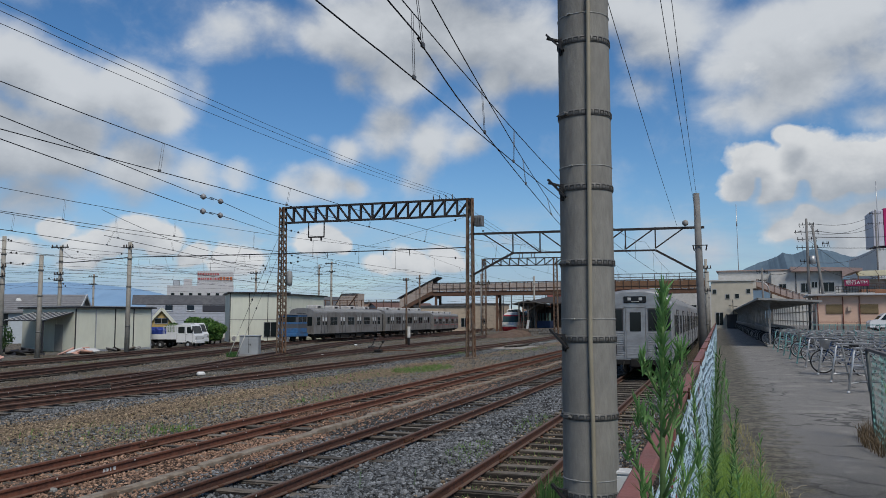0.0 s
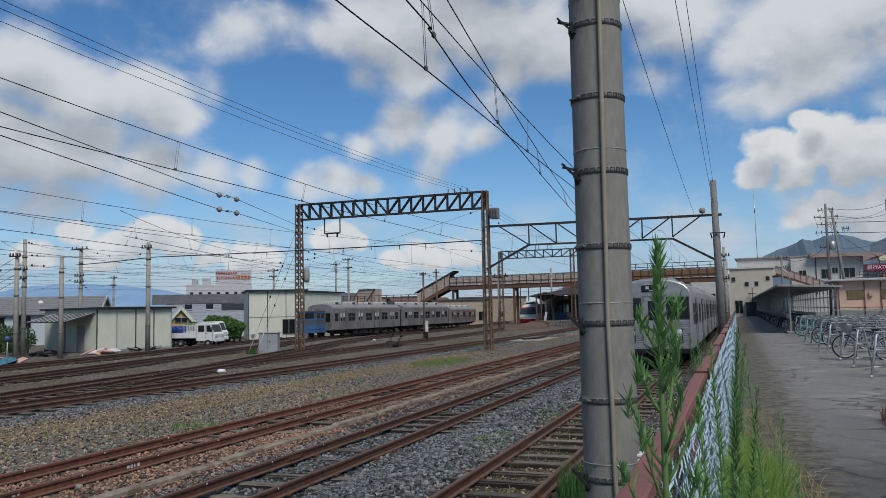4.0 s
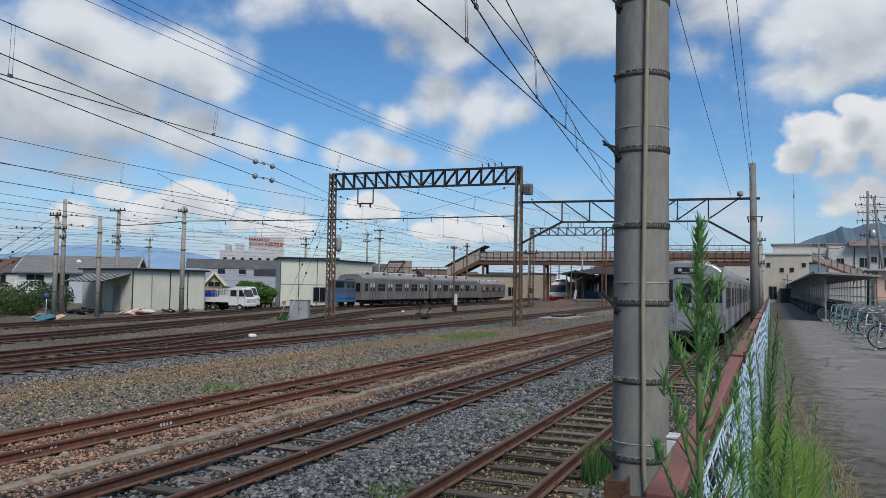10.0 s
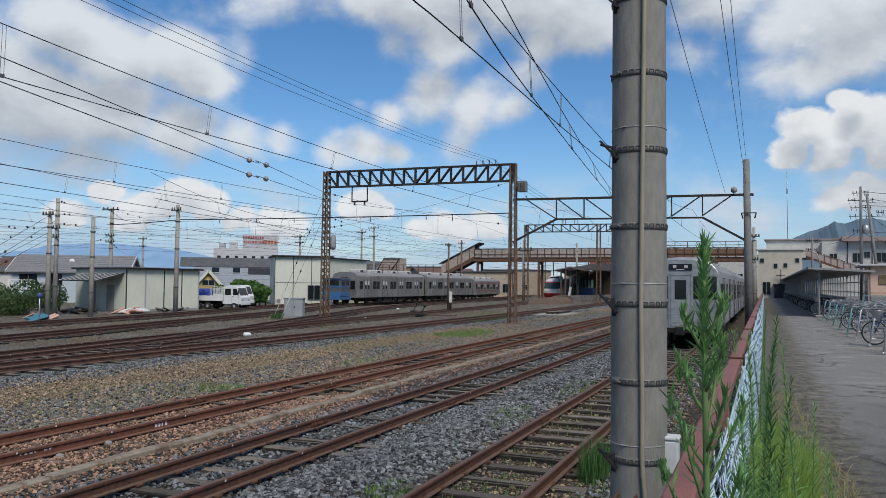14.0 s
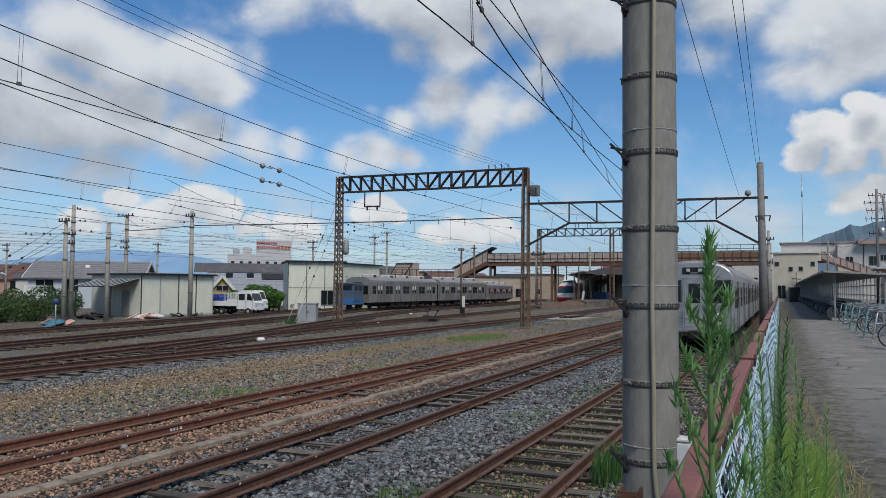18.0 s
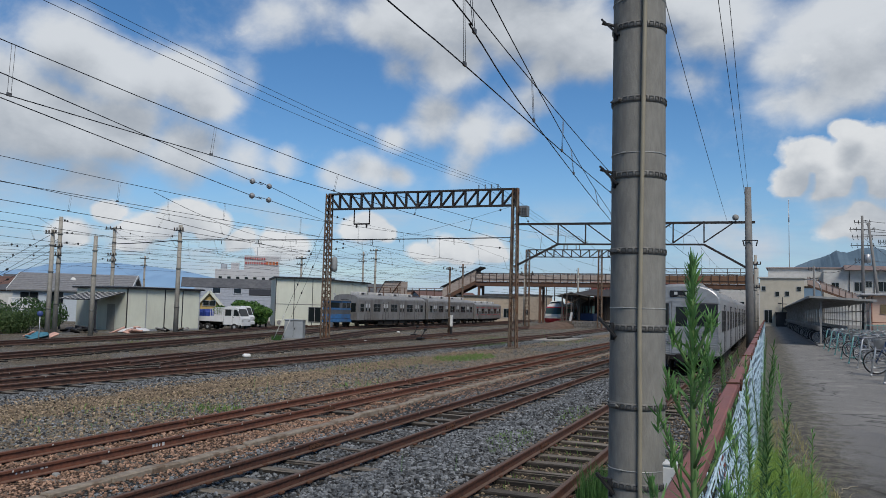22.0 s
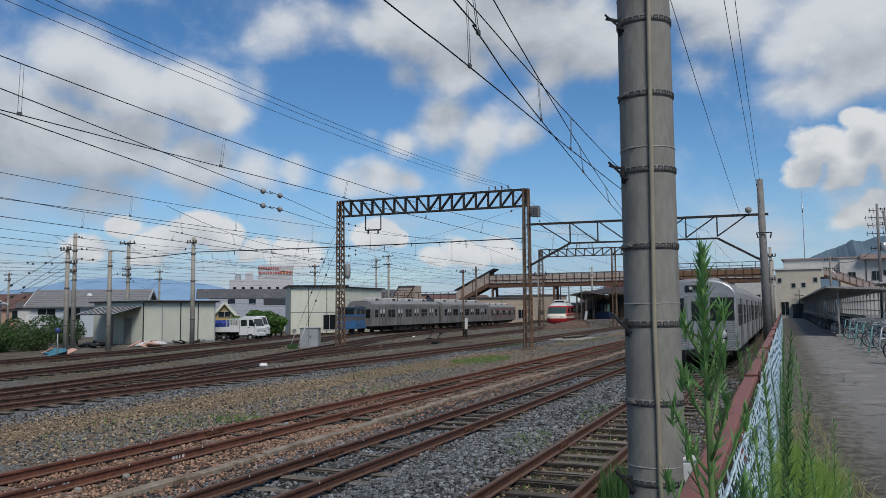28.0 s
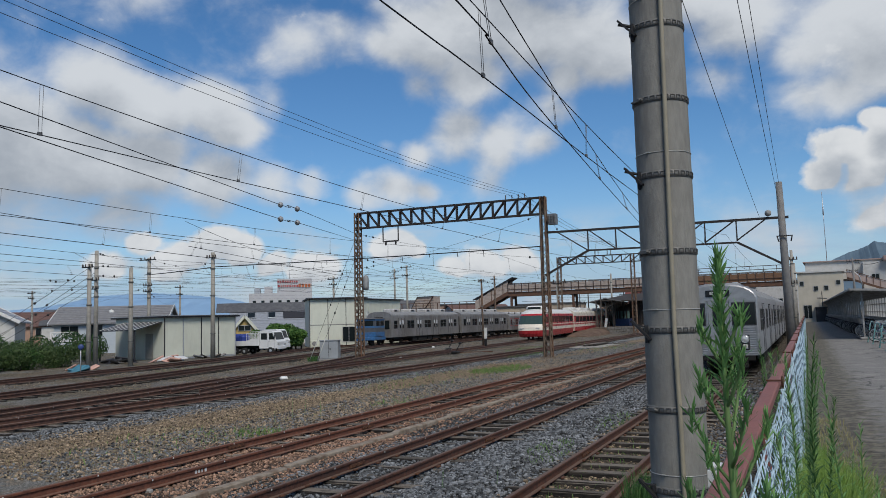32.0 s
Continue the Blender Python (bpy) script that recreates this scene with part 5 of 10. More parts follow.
stays()
for k, (z, x, y) in enumerate(((7.35, -29.75, 43.05), (6.1, -29.25, 43.2))):
    s = Shape()
    top, foot = Vector((-27.4, 45.3, z)), Vector((x, y, GROUND))
    s.tube([top, foot], 0.011, 5)
    ob = solid("stay_wire", s, M_WIRE, "steel stay wire from the gantry column to the ground", "stay wire", group="gantry stays")
    g = Shape()
    g.tube([foot.lerp(top, 0.01), foot.lerp(top, 0.22)], 0.03, 6)
    part("stay_guard", g, surf("pale_guard", (0.5, 0.5, 0.46)), ob, "pale stay guard")
    for f in (0.45, 0.7):
        g = Shape()
        g.lathe([(0.02, -0.08), (0.055, -0.04), (0.055, 0.04), (0.02, 0.08)], foot.lerp(top, f), 8)
        part("insulator", g, M_BLACK, ob)


# ---------------------------------------------------------------- overhead wires
def smooth_run(pts, k=6):
    return [p for p in catmull([Vector(p) for p in pts], k)]


def catmull(P, k):
    out = []
    for i in range(len(P) - 1):
        a, b, c, d = P[max(i - 1, 0)], P[i], P[i + 1], P[min(i + 2, len(P) - 1)]
        for j in range(k):
            t = j / k
            out.append(0.5 * ((2 * b) + (c - a) * t + (2 * a - 5 * b + 4 * c - d) * t * t + (3 * b - a - 3 * c + d) * t ** 3))
    return out + [P[-1]]


def wire(name, pts, r, label, category="wire", parent=None, n=5, group="overhead wires"):
    s = Shape()
    s.tube(pts, r, n)
    if parent:
        return part(name, s, M_WIRE, parent)
    return solid(name, s, M_WIRE, label, category, group=group)


def at_y(pts, y):
    for a, b in zip(pts, pts[1:]):
        if min(a.y, b.y) <= y <= max(a.y, b.y) and abs(b.y - a.y) > 1e-6:
            return a.lerp(b, (y - a.y) / (b.y - a.y))
    return None


def catenary(label, contact, spans, hangers, r=0.0085, rm=0.008):
    """A contact wire with its messenger and the droppers between them."""
    th = thing("catenary_wire", label, "overhead wire", group="overhead wires")
    c = smooth_run(contact)
    wire("contact_wire", c, r, "", parent=th)
    m = []
    for a, b, d in spans:
        m += sag(a, b, d, 16)
    wire("messenger_wire", m, rm, "", parent=th)
    for y in hangers:
        p, q = at_y(c, y), at_y(m, y)
        if p and q and q.z > p.z + 0.05:
            s = Shape()
            for d in (-0.03, 0.03):
                s.tube([p + Vector((0, d, 0)), q + Vector((0, d, 0))], 0.004, 4)
            s.box(p.x - 0.014, p.x + 0.014, p.y - 0.035, p.y + 0.035, p.z - 0.01, p.z + 0.04)
            part("dropper", s, surf("dropper_wire", (0.16, 0.16, 0.165), (0.1, 0.1, 0.1), 10, 0.6, 0.3, 0), th)


catenary("contact and messenger wires over the near siding", ((-3.1, -6, 4.45), (-3.25, 6, 4.45), (-3.27, 8.4, 4.45), (-3.45, 18.4, 4.45), (-3.7, 45.5, 4.5), (-3.0, 90, 4.5), (-3, 118, 4.5)),
         (((-3.2, -12, 5.7), (-3.22, 2, 5.72), 0.3), ((-3.22, 2, 5.72), (-3.75, GY, 5.9), 0.95), ((-3.75, GY, 5.9), (-3.0, 90, 6.0), 0.8)), (3.5, 8.4, 13.6, 18.8, 24, 29, 34, 39, 50, 56, 62, 68, 74, 80, 86))
catenary("slanting contact and messenger wires of the track crossing", ((-2.0, -4, 4.45), (-2.65, 6.2, 4.45), (-2.78, 7.4, 4.45), (-3.24, 11.2, 4.45), (-4.45, 23.8, 4.45), (-6.3, GY, 4.5), (-6.4, 90, 4.5), (-6.6, 120, 4.5)),
         (((-1.6, -10, 5.7), (-2.22, 1, 5.75), 0.2), ((-2.22, 1, 5.75), (-6.85, GY, 5.9), 0.92), ((-6.85, GY, 5.9), (-6.4, 90, 6.0), 0.8)), (2.6, 7.4, 11.3, 16, 21, 26, 31, 36, 41, 50, 56, 62, 68))
catenary("contact and messenger wires over the third track", ((-9.7, -8, 4.45), (-9.95, 7, 4.45), (-10.05, 12.3, 4.45), (-10.2, 30, 4.45), (-10.3, GY, 4.5), (-10.6, 90, 4.5)),
         (((-9.8, -12, 5.7), (-9.9, 2, 5.55), 0.3), ((-9.9, 2, 5.55), (-10.2, GY, 5.95), 0.9), ((-10.2, GY, 5.9), (-10.6, 90, 6.0), 0.8)), (2.4, 7.7, 12.2, 17, 22, 27, 32, 37, 42, 50, 56, 62))
catenary("contact and messenger wires over the main line", ((-18.4, -4, 4.55), (-18.3, 16, 4.55), (-18.1, GY, 4.55), (-18.1, 75, 4.55), (-19.5, 104, 4.6)),
         (((-18.4, -8, 5.6), (-18.3, 2, 5.6), 0.1), ((-18.3, 2, 5.6), (-18.1, GY, 5.95), 0.62), ((-18.1, GY, 5.95), (-19.5, 104.8, 6.6), 1.1)), (8, 13, 18, 23, 28, 33, 38, 43, 50, 56, 62, 68, 74, 80))
for dx, lab in ((0, "E"), (1, "F"), (2, "G"), (3, "H")):
    L = LINES[lab]
    lo, hi = max(3, L[0].y), (104 if lab in "EH" else 92)
    pts = [p + Vector((0.15, 0, 5.1 + 0.04 * dx)) for p in L[::3] if lo <= p.y <= hi]
    sp = []
    for y0, y1 in ((lo, GY), (GY, hi)):
        a, b = at_y(L, y0), at_y(L, y1)
        if a and b:
            sp.append((a + Vector((0, 0, 6.15)), b + Vector((0, 0, 6.5)), 0.7))
    catenary("contact and messenger wires over the station throat", [tuple(p) for p in pts], sp, [lo + 1 + 5 * k for k in range(18)], 0.0105, 0.009)

# feeders
for k, (x0, x1) in enumerate(((-14.2, -15.5), (-14.6, -15.9), (-15.3, -16.4))):
    wire("feeder_wire", sag((x0, -6, 9.35), (x1, GY, 9.3), 0.82), 0.008, "thin feeder wire running to the gantry top", group="feeders")
    wire("feeder_wire", sag((x1, GY, 9.3), (x1 - 5, 105, 10.5), 0.8), 0.012, "thin feeder wire running on over the station", group="feeders")
wire("feeder_wire", sag((-0.72, 4.9, 10.0), (-0.92, GY, 8.5), 0.25), 0.009, "thin wire between two line poles", group="feeders")
wire("feeder_wire", sag((-1.0, 4.9, 10.0), (-0.95, GY, 7.2), 0.3), 0.009, "thin wire between two line poles", group="feeders")
wire("feeder_wire", sag((-2.2, 4.9, 10.2), (-2.0, GY, 6.75), 0.3), 0.009, "thin wire running to the side beam", group="feeders")
wire("feeder_wire", sag((-1.0, GY, 6.6), (-1.0, 88, 5.9), 0.4), 0.012, "thin wire between two line poles", group="feeders")
# anchored wires with round insulators
for k, (p0, pa, pb, p2) in enumerate((((-11.5, 8.16, 5.28), (-14.6, 19.7, 5.31), (-14.9, 21.0, 5.36), (-26.9, 45.2, 7.4)), ((-11.5, 8.17, 4.87), (-14.6, 19.7, 4.86), (-14.9, 21.0, 4.91), (-26.9, 45.2, 7.0)))):
    back = Vector(p0) + (Vector(p0) - Vector(pa)) * 0.9
    th = thing("anchor_wire", "anchored overhead wire with two round insulators", "overhead wire", group="anchored wires")
    wire("wire_run", catmull([back, Vector(p0), Vector(pa), Vector(pb), Vector(p2)], 6), 0.010, "", parent=th)
    for q in (pa, pb):
        s = Shape()
        s.lathe([(0.02, -0.09), (0.075, -0.05), (0.09, 0), (0.075, 0.05), (0.02, 0.09)], q, 12)
        part("insulator", s, surf("grey_porcelain", (0.30, 0.31, 0.32), (0.2, 0.2, 0.21), 8, 0.4), th, "round grey insulator")
# cross span over the yard
wire("span_wire", sag((-50.4, 49.0, 6.1), (-39.0, 44.6, 5.95), 0.05) + sag((-39.0, 44.6, 5.95), (-14.3, GY, 5.93), 0.06), 0.034, "thick cross-span cable from pole to gantry", group="cross spans")
for k, (x, d) in enumerate(((-33, 0.35), (-29.9, 0.4), (-36.2, 0.3), (-22, 0.3), (-18.2, 0.55), (-24, 0.5), (-20, 0.4))):
    s = Shape()
    s.tube([(x, GY, 5.95), (x + 0.02, GY, 5.93 - 0.75 * d)], 0.022, 6)
    solid("span_insulator", s, M_BLACK, "short insulator hung from the cross-span cable", "insulator", group="span insulators")
# wires strung farther off
far_runs = (((-44.2, 38.7, 6.9), (-50.4, 49.5, 7.4)), ((-27.3, 45.6, 6.0), (-25.9, 64, 5.0)),
            ((-50.4, 49.5, 7.4), (-62, 96, 8.2)), ((-62, 96, 8.2), (-57.3, 110, 10.2)), ((-57.3, 110, 10.2), (-33.3, 112, 8)), ((-57.3, 110, 8.9), (-30.8, 105, 6.4)), ((-110, 84, 7.6), (-93, 98, 8.2)),
            ((-93, 98, 8.2), (-62, 96, 8.0)), ((-93, 98, 7.0), (-62, 96, 7.2)), ((-110, 84, 6.8), (-93, 98, 7.0)), ((-14.2, 45.6, 6.2), (-30.8, 105, 9.2)), ((-66, 122, 10.4), (-57.3, 110, 8.9)),
            ((-14.2, 45.6, 8.2), (-26.6, 118, 7.8)), ((-25.9, 64, 5.0), (-33.3, 112, 7.9)), ((-44.2, 38.7, 5.0), (-66, 20, 6.4)), ((-44.2, 38.7, 4.4), (-70, 20, 6.0)), ((-42.6, 36.7, 4.9), (-60, 18, 6.2)), ((-50.4, 49.5, 5.2), (-110, 84, 6.8)),
            ((-50.4, 49.5, 4.7), (-93, 98, 7.0)), ((-44.2, 38.7, 6.0), (-39, 44.4, 6.2)), ((-42.6, 36.7, 5.2), (-27.3, 45.4, 5.2)), ((-27.3, 45.4, 7.6), (-14.2, 45.4, 5.2)), ((-27.3, 45.4, 5.2), (-14.2, 45.4, 7.9)))
for a, b in far_runs:
    run = wire("distant_wire", sag(a, b, 0.02 * (Vector(b) - Vector(a)).length, 10), 0.0075, "thin overhead wire strung between poles", n=4, group="distant wires")
    for f in (0.05, 0.09, 0.93):
        s = Shape()
        q = Vector(a).lerp(Vector(b), f) - Vector((0, 0, 0.08 * f * (1 - f) * (Vector(b) - Vector(a)).length))
        s.lathe([(0.02, -0.07), (0.06, -0.03), (0.06, 0.03), (0.02, 0.07)], q, 8)
        part("insulator", s, M_BLACK, run)
for k in range(6):
    y0 = 18 + 2.2 * k
    wire("distant_wire", sag((-56 - 1.5 * k, y0, 4.6 + 0.33 * k), (-31 - 1.2 * k, 104, 5.2 + 0.5 * k), 0.9, 12), 0.0075, "thin overhead wire of the station throat", n=4, group="distant wires")
for k in range(3):
    wire("distant_wire", sag((-78, 40 + 4 * k, 5.3 + 0.55 * k), (-28, 46 + 12 * k, 5.6 + 0.35 * k), 0.5, 12), 0.0075, "thin overhead wire across the station throat", n=4, group="distant wires")

# ---------------------------------------------------------------- trains
def car_profile(w=1.4, z0=0.66, zs=2.62, zr=3.36, n=7):
    """Outline of a car body: side, cant rail, roof."""
    half = [(w, z0), (w, zs)]
    for i in range(1, n + 1):
        t = math.pi / 2 * i / n
        half.append((w * math.cos(t) ** 0.75 if i < n else 0.0, zs + (zr - zs) * math.sin(t) ** 0.9))
    return half + [(-x, z) for x, z in half[-2::-1]]


def silver_car(th, L, doors, mat, cab=False, beads=True, side_lab="", aircons=4, dw=1.3, nose=0.0, eaves=2.62, crown=3.36):
    """A stainless commuter car, its front end at y=0 facing -y, on the rails at z=0."""
    W = 1.4
    s = Shape()
    prof = car_profile(zs=eaves, zr=crown)
    s.sweep([(x, z) for x, z in prof], [(0, nose, 0), (0, L, 0)], closed=True, caps=True)
    body = part("body", s, mat, th, side_lab)
    # roof skin, slightly proud
    r = Shape()
    rp = [(x * 1.004, z + 0.006) for x, z in car_profile(zs=eaves, zr=crown)[2:-2]]
    r.sweep(rp, [(0, 0.25 + nose, 0), (0, L - 0.1, 0)], closed=False, caps=False, smooth=True)
    part("roof", r, surf("pale_roof_paint", (0.30, 0.30, 0.295), (0.20, 0.197, 0.19), 3, 0.6, 0.1, 0.1, 30, stain=(0.2, 0.19, 0.18)), th, "pale grey roof skin")
    n = len(doors)
    segs, prev = [], 0.35 + nose
    for d in doors:
        segs.append((prev, d - dw / 2))
        prev = d + dw / 2
    segs.append((prev, L - 0.35))
    for sx in (-1, 1):
        for d in doors:
            p = Shape()
            x = sx * (W + 0.004)
            for q in (-1, 1):
                p.box(min(x - 0.02, x + 0.012), max(x - 0.02, x + 0.012), d + (0.012 if q > 0 else -dw / 2), d + (dw / 2 if q > 0 else -0.012), 0.72, 2.56, 0.01)
            door = part("door", p, mat, th, "double sliding door")
            for q in (-1, 1):
                for z0, z1 in ((1.55, 1.92), (1.98, 2.36)) if not cab else ((1.55, 2.36),):
                    g = Shape()
                    g.box(min(x, x + sx * 0.017), max(x, x + sx * 0.017), d + q * dw / 4 - 0.15, d + q * dw / 4 + 0.15, z0, z1, 0.004)
                    part("door_window", g, M_GLASS if cab or z0 < 1.7 else surf("door_pane", (0.60, 0.62, 0.62), (0.5, 0.5, 0.5), 3, 0.2), door)
            f = Shape()
            for y in (d - dw / 2 - 0.03, d + dw / 2 + 0.005, d - 0.012):
                f.box(min(x - 0.01, x + sx * 0.02), max(x - 0.01, x + sx * 0.02), y, y + 0.025, 0.70, 2.6)
            part("door_seal", f, M_TRIMDARK, door)
        for k, (a, b) in enumerate(segs):
            x = sx * W
            m = (a + b) / 2
            if b - a > 1.6:
                win = [(m - 0.78, m - 0.03), (m + 0.03, m + 0.78)]
            elif b - a > 0.9:
                win = [(m - 0.36, m + 0.36)]
            else:
                win = []
            for (y0, y1) in win:
                f = Shape()
                f.box(min(x, x + sx * 0.012), max(x, x + sx * 0.012), y0 - 0.04, y1 + 0.04, 1.50, 2.40, 0.008)
                fr = part("window_frame", f, M_STEELDULL, th)
                g = Shape()
                g.box(min(x, x + sx * 0.018), max(x, x + sx * 0.018), y0, y1, 1.55, 2.36, 0.004)
                part("pane", g, M_GLASS, fr)
                t = Shape()
                t.box(min(x, x + sx * 0.022), max(x, x + sx * 0.022), y0, y1, 1.96, 1.985)
                part("sash_bar", t, M_STEELDULL, fr)
            if b - a > 0.1:
                c = Shape()
                if beads:
                    prof = [(0.0, 0.72)]
                    for i in range(9):
                        z = 0.74 + 0.085 * i
                        prof += [(0.001, z), (0.014, z + 0.012), (0.014, z + 0.038), (0.001, z + 0.05)]
                    prof.append((0.0, 1.49))
                else:
                    prof = [(0.001, 0.70), (0.012, 0.71), (0.012, 0.76), (0.001, 0.77), (0.001, 1.40), (0.010, 1.41), (0.010, 1.46), (0.001, 1.47)]
                for (p0, z0), (p1, z1) in zip(prof, prof[1:]):
                    c.face([(x + sx * p0, a + 0.02, z0), (x + sx * p0, b - 0.02, z0), (x + sx * p1, b - 0.02, z1), (x + sx * p1, a + 0.02, z1)])
                part("corrugated_panel", c, mat, th)
    # underframe, bogies
    u = Shape()
    u.box(-1.25, 1.25, 0.15 + nose, L - 0.15, 0.5, 0.66)
    for k, (a, b) in enumerate(((0.30, 0.36), (0.38, 0.5), (0.52, 0.58), (0.60, 0.70))):
        for sx in (-1, 1):
            u.box(sx * 0.95 - 0.3, sx * 0.95 + 0.3, L * a, L * b, 0.14 + 0.03 * k, 0.5, 0.03)
    part("underframe", u, M_UNDER, th, "grimy black equipment boxes under the floor")
    for by in (2.6 + nose, L - 2.6):
        b = Shape()
        for sx in (-1, 1):
            b.box(sx * 0.98 - 0.07, sx * 0.98 + 0.07, by - 1.55, by + 1.55, 0.38, 0.58, 0.03)
            for d in (-1.05, 1.05):
                b.box(sx * 0.98 - 0.13, sx * 0.98 + 0.13, by + d - 0.16, by + d + 0.16, 0.28, 0.56, 0.03)
        b.box(-0.95, 0.95, by - 0.2, by + 0.2, 0.36, 0.56)
        bog = part("bogie", b, M_UNDER, th)
        for d in (-1.05, 1.05):
            for sx in (-1, 1):
                w = Shape()
                w.lathe([(0.05, -0.07), (0.43, -0.065), (0.43, 0.03), (0.46, 0.04), (0.46, 0.06), (0.05, 0.065)], (sx * 0.56, by + d, 0.43), 20, "x")
                part("wheel", w, surf("wheel_steel", (0.10, 0.085, 0.075), (0.06, 0.05, 0.045), 6, 0.6, 0.5), bog)
    for k in range(aircons):
        y = nose + (L - nose) * (k + 0.7) / (aircons + 0.4)
        a = Shape()
        a.box(-0.62, 0.62, y - 0.75, y + 0.75, 3.2, 3.47 if cab else 3.62, 0.1)
        ac = part("roof_ventilator", a, surf("pale_roof_paint", (0.36, 0.36, 0.36)) if cab else surf("pale_ventilator", (0.50, 0.49, 0.47), (0.34, 0.33, 0.32), 3, 0.6, 0, 0.1, 30), th, "rounded roof ventilator")
        for sx in (-1, 1):
            h = Shape()
            h.box(sx * 0.63 - 0.012, sx * 0.63 + 0.012, y - (0.25 if cab else 0.5), y + (0.25 if cab else 0.1), 3.34, 3.42 if cab else 3.52)
            part("grille", h, M_TRIMDARK, ac)
    # end gangway on the far end, coupler
    e = Shape()
    e.box(-0.55 if cab else -1.1, 0.55 if cab else 1.1, L, L + (0.22 if cab else 1.0), 0.75, 2.75, 0.04)
    part("gangway", e, M_UNDER, th, "black gangway bellows")
    k = Shape()
    k.box(-0.1, 0.1, L + 0.02, L + 0.35, 0.52, 0.7, 0.02)
    k.box(-0.11, 0.11, -0.38, 0.02 + nose, 0.42, 0.66, 0.03)
    k.box(-0.19, 0.19, -0.5, -0.34, 0.38, 0.72, 0.05)
    part("coupler", k, M_UNDER, th)
    return body


def cab_front(th):
    """The driver's end: centre door, two windows, blind, headlights."""
    mat = M_STEELBODY
    # rounded brow
    s = Shape()
    prof = [(x, z) for x, z in car_profile()[1:-1]]
    rows = []
    for k in range(5):
        t = math.pi / 2 * k / 4
        sc, back = math.sin(t) ** 0.6, 0.28 * (1 - math.cos(t))
        rows.append((0.86 + 0.14 * sc, 0.28 - 0.28 * math.cos(t) * 1.0))
    ring = []
    for sc, y in rows:
        ring.append([(x * (0.965 + 0.035 * (sc - 0.86) / 0.14), y, 2.62 + (z - 2.62) * sc) for x, z in prof])
    for a, b in zip(ring, ring[1:]):
        for i in range(len(prof) - 1):
            s.face([a[i], a[i + 1], b[i + 1], b[i]], True)
    s.face([(x, 0, z) for x, _, z in ring[0]])
    # front wall with rounded corners
    pts = [(-1.4, 0.28), (-1.395, 0.14), (-1.36, 0.05), (-1.28, 0.0), (1.28, 0.0), (1.36, 0.05), (1.395, 0.14), (1.4, 0.28)]
    for (x0, y0), (x1, y1) in zip(pts, pts[1:]):
        s.face([(x0, y0, 0.66), (x1, y1, 0.66), (x1, y1, 2.63), (x0, y0, 2.63)], True)
    s.face([(x, y, 0.66) for x, y in pts] + [])
    front = part("cab_front", s, mat, th, "rounded stainless driver's end")
    for i in range(12):
        z = 0.72 + 0.085 * i
        for sx in (-1, 1):
            b = Shape()
            b.box(min(sx * 0.44, sx * 1.29), max(sx * 0.44, sx * 1.29), -0.016, 0.0, z, z + 0.05, 0.008)
            b.beam((sx * 1.285, -0.008, z + 0.025), (sx * 1.385, 0.07, z + 0.025), 0.016, 0.05)
            part("front_bead", b, mat, front)
    d = Shape()
    d.box(-0.37, 0.37, -0.02, 0.01, 0.70, 2.66, 0.012)
    door = part("cab_door", d, mat, front, "plain steel gangway door")
    g = Shape()
    g.box(-0.21, 0.21, -0.03, -0.012, 1.74, 2.48, 0.008)
    part("pane", g, M_GLASS, door)
    q = Shape()
    for x in (-0.42, 0.39):
        q.box(x, x + 0.03, -0.028, 0.0, 0.7, 2.70)
    q.box(-0.42, 0.42, -0.028, 0.0, 2.67, 2.70)
    for i in range(6):
        q.box(-0.33, 0.33, -0.024, 0.0, 0.76 + 0.1 * i, 0.79 + 0.1 * i, 0.004)
    part("door_frame", q, mat, door)
    for sx in (-1, 1):
        f = Shape()
        f.box(sx * 0.89 - 0.425, sx * 0.89 + 0.425, -0.022, 0.01, 1.76, 2.62, 0.02)
        fr = part("cab_window_frame", f, M_TRIMDARK, front)
        g = Shape()
        g.box(sx * 0.89 - 0.385, sx * 0.89 + 0.385, -0.03, 0.0, 1.80, 2.58, 0.008)
        part("pane", g, M_GLASS, fr)
        w = Shape()
        w.tube([(sx * 0.88, -0.04, 1.79), (sx * 0.7, -0.05, 2.25)], 0.008, 5)
        part("wiper", w, M_BLACK, fr)
        h = Shape()
        h.box(sx * 0.88 - 0.16, sx * 0.88 + 0.16, -0.05, 0.0, 0.86, 1.42, 0.05)
        hb = part("lamp_case", h, M_TRIMDARK, front, "black rounded headlight surround")
        z = Shape()
        z.ring((sx * 0.88, -0.055, 1.26), 0.135, 0.018, "y", 20, 5)
        z.beam((sx * 0.88 - 0.10, -0.055, 0.92), (sx * 0.88 + 0.10, -0.055, 0.92), 0.02)
        part("bezel", z, M_GALV, hb, "bright lamp bezel")
        l = Shape()
        l.lathe([(0.02, -0.082), (0.10, -0.075), (0.125, -0.06), (0.13, -0.045), (0.13, -0.03)], (sx * 0.88, 0, 1.26), 16, "y")
        part("headlight", l, surf("lamp_glass", (0.65, 0.66, 0.64), (0.5, 0.5, 0.48), 8, 0.15, 0.2, 0), hb, "round clear headlight")
        t = Shape()
        t.box(sx * 0.88 - 0.09, sx * 0.88 + 0.09, -0.075, -0.04, 0.93, 1.06, 0.02)
        part("tail_lamp", t, surf("pale_lens", (0.55, 0.53, 0.50), (0.45, 0.42, 0.40), 8, 0.3), hb, "pale tail lamp lens")
    r = Shape()
    r.box(-0.47, 0.47, -0.03, 0.1, 2.82, 3.12, 0.06)
    sg = part("blind_case", r, M_STEELBODY, front)
    g = Shape()
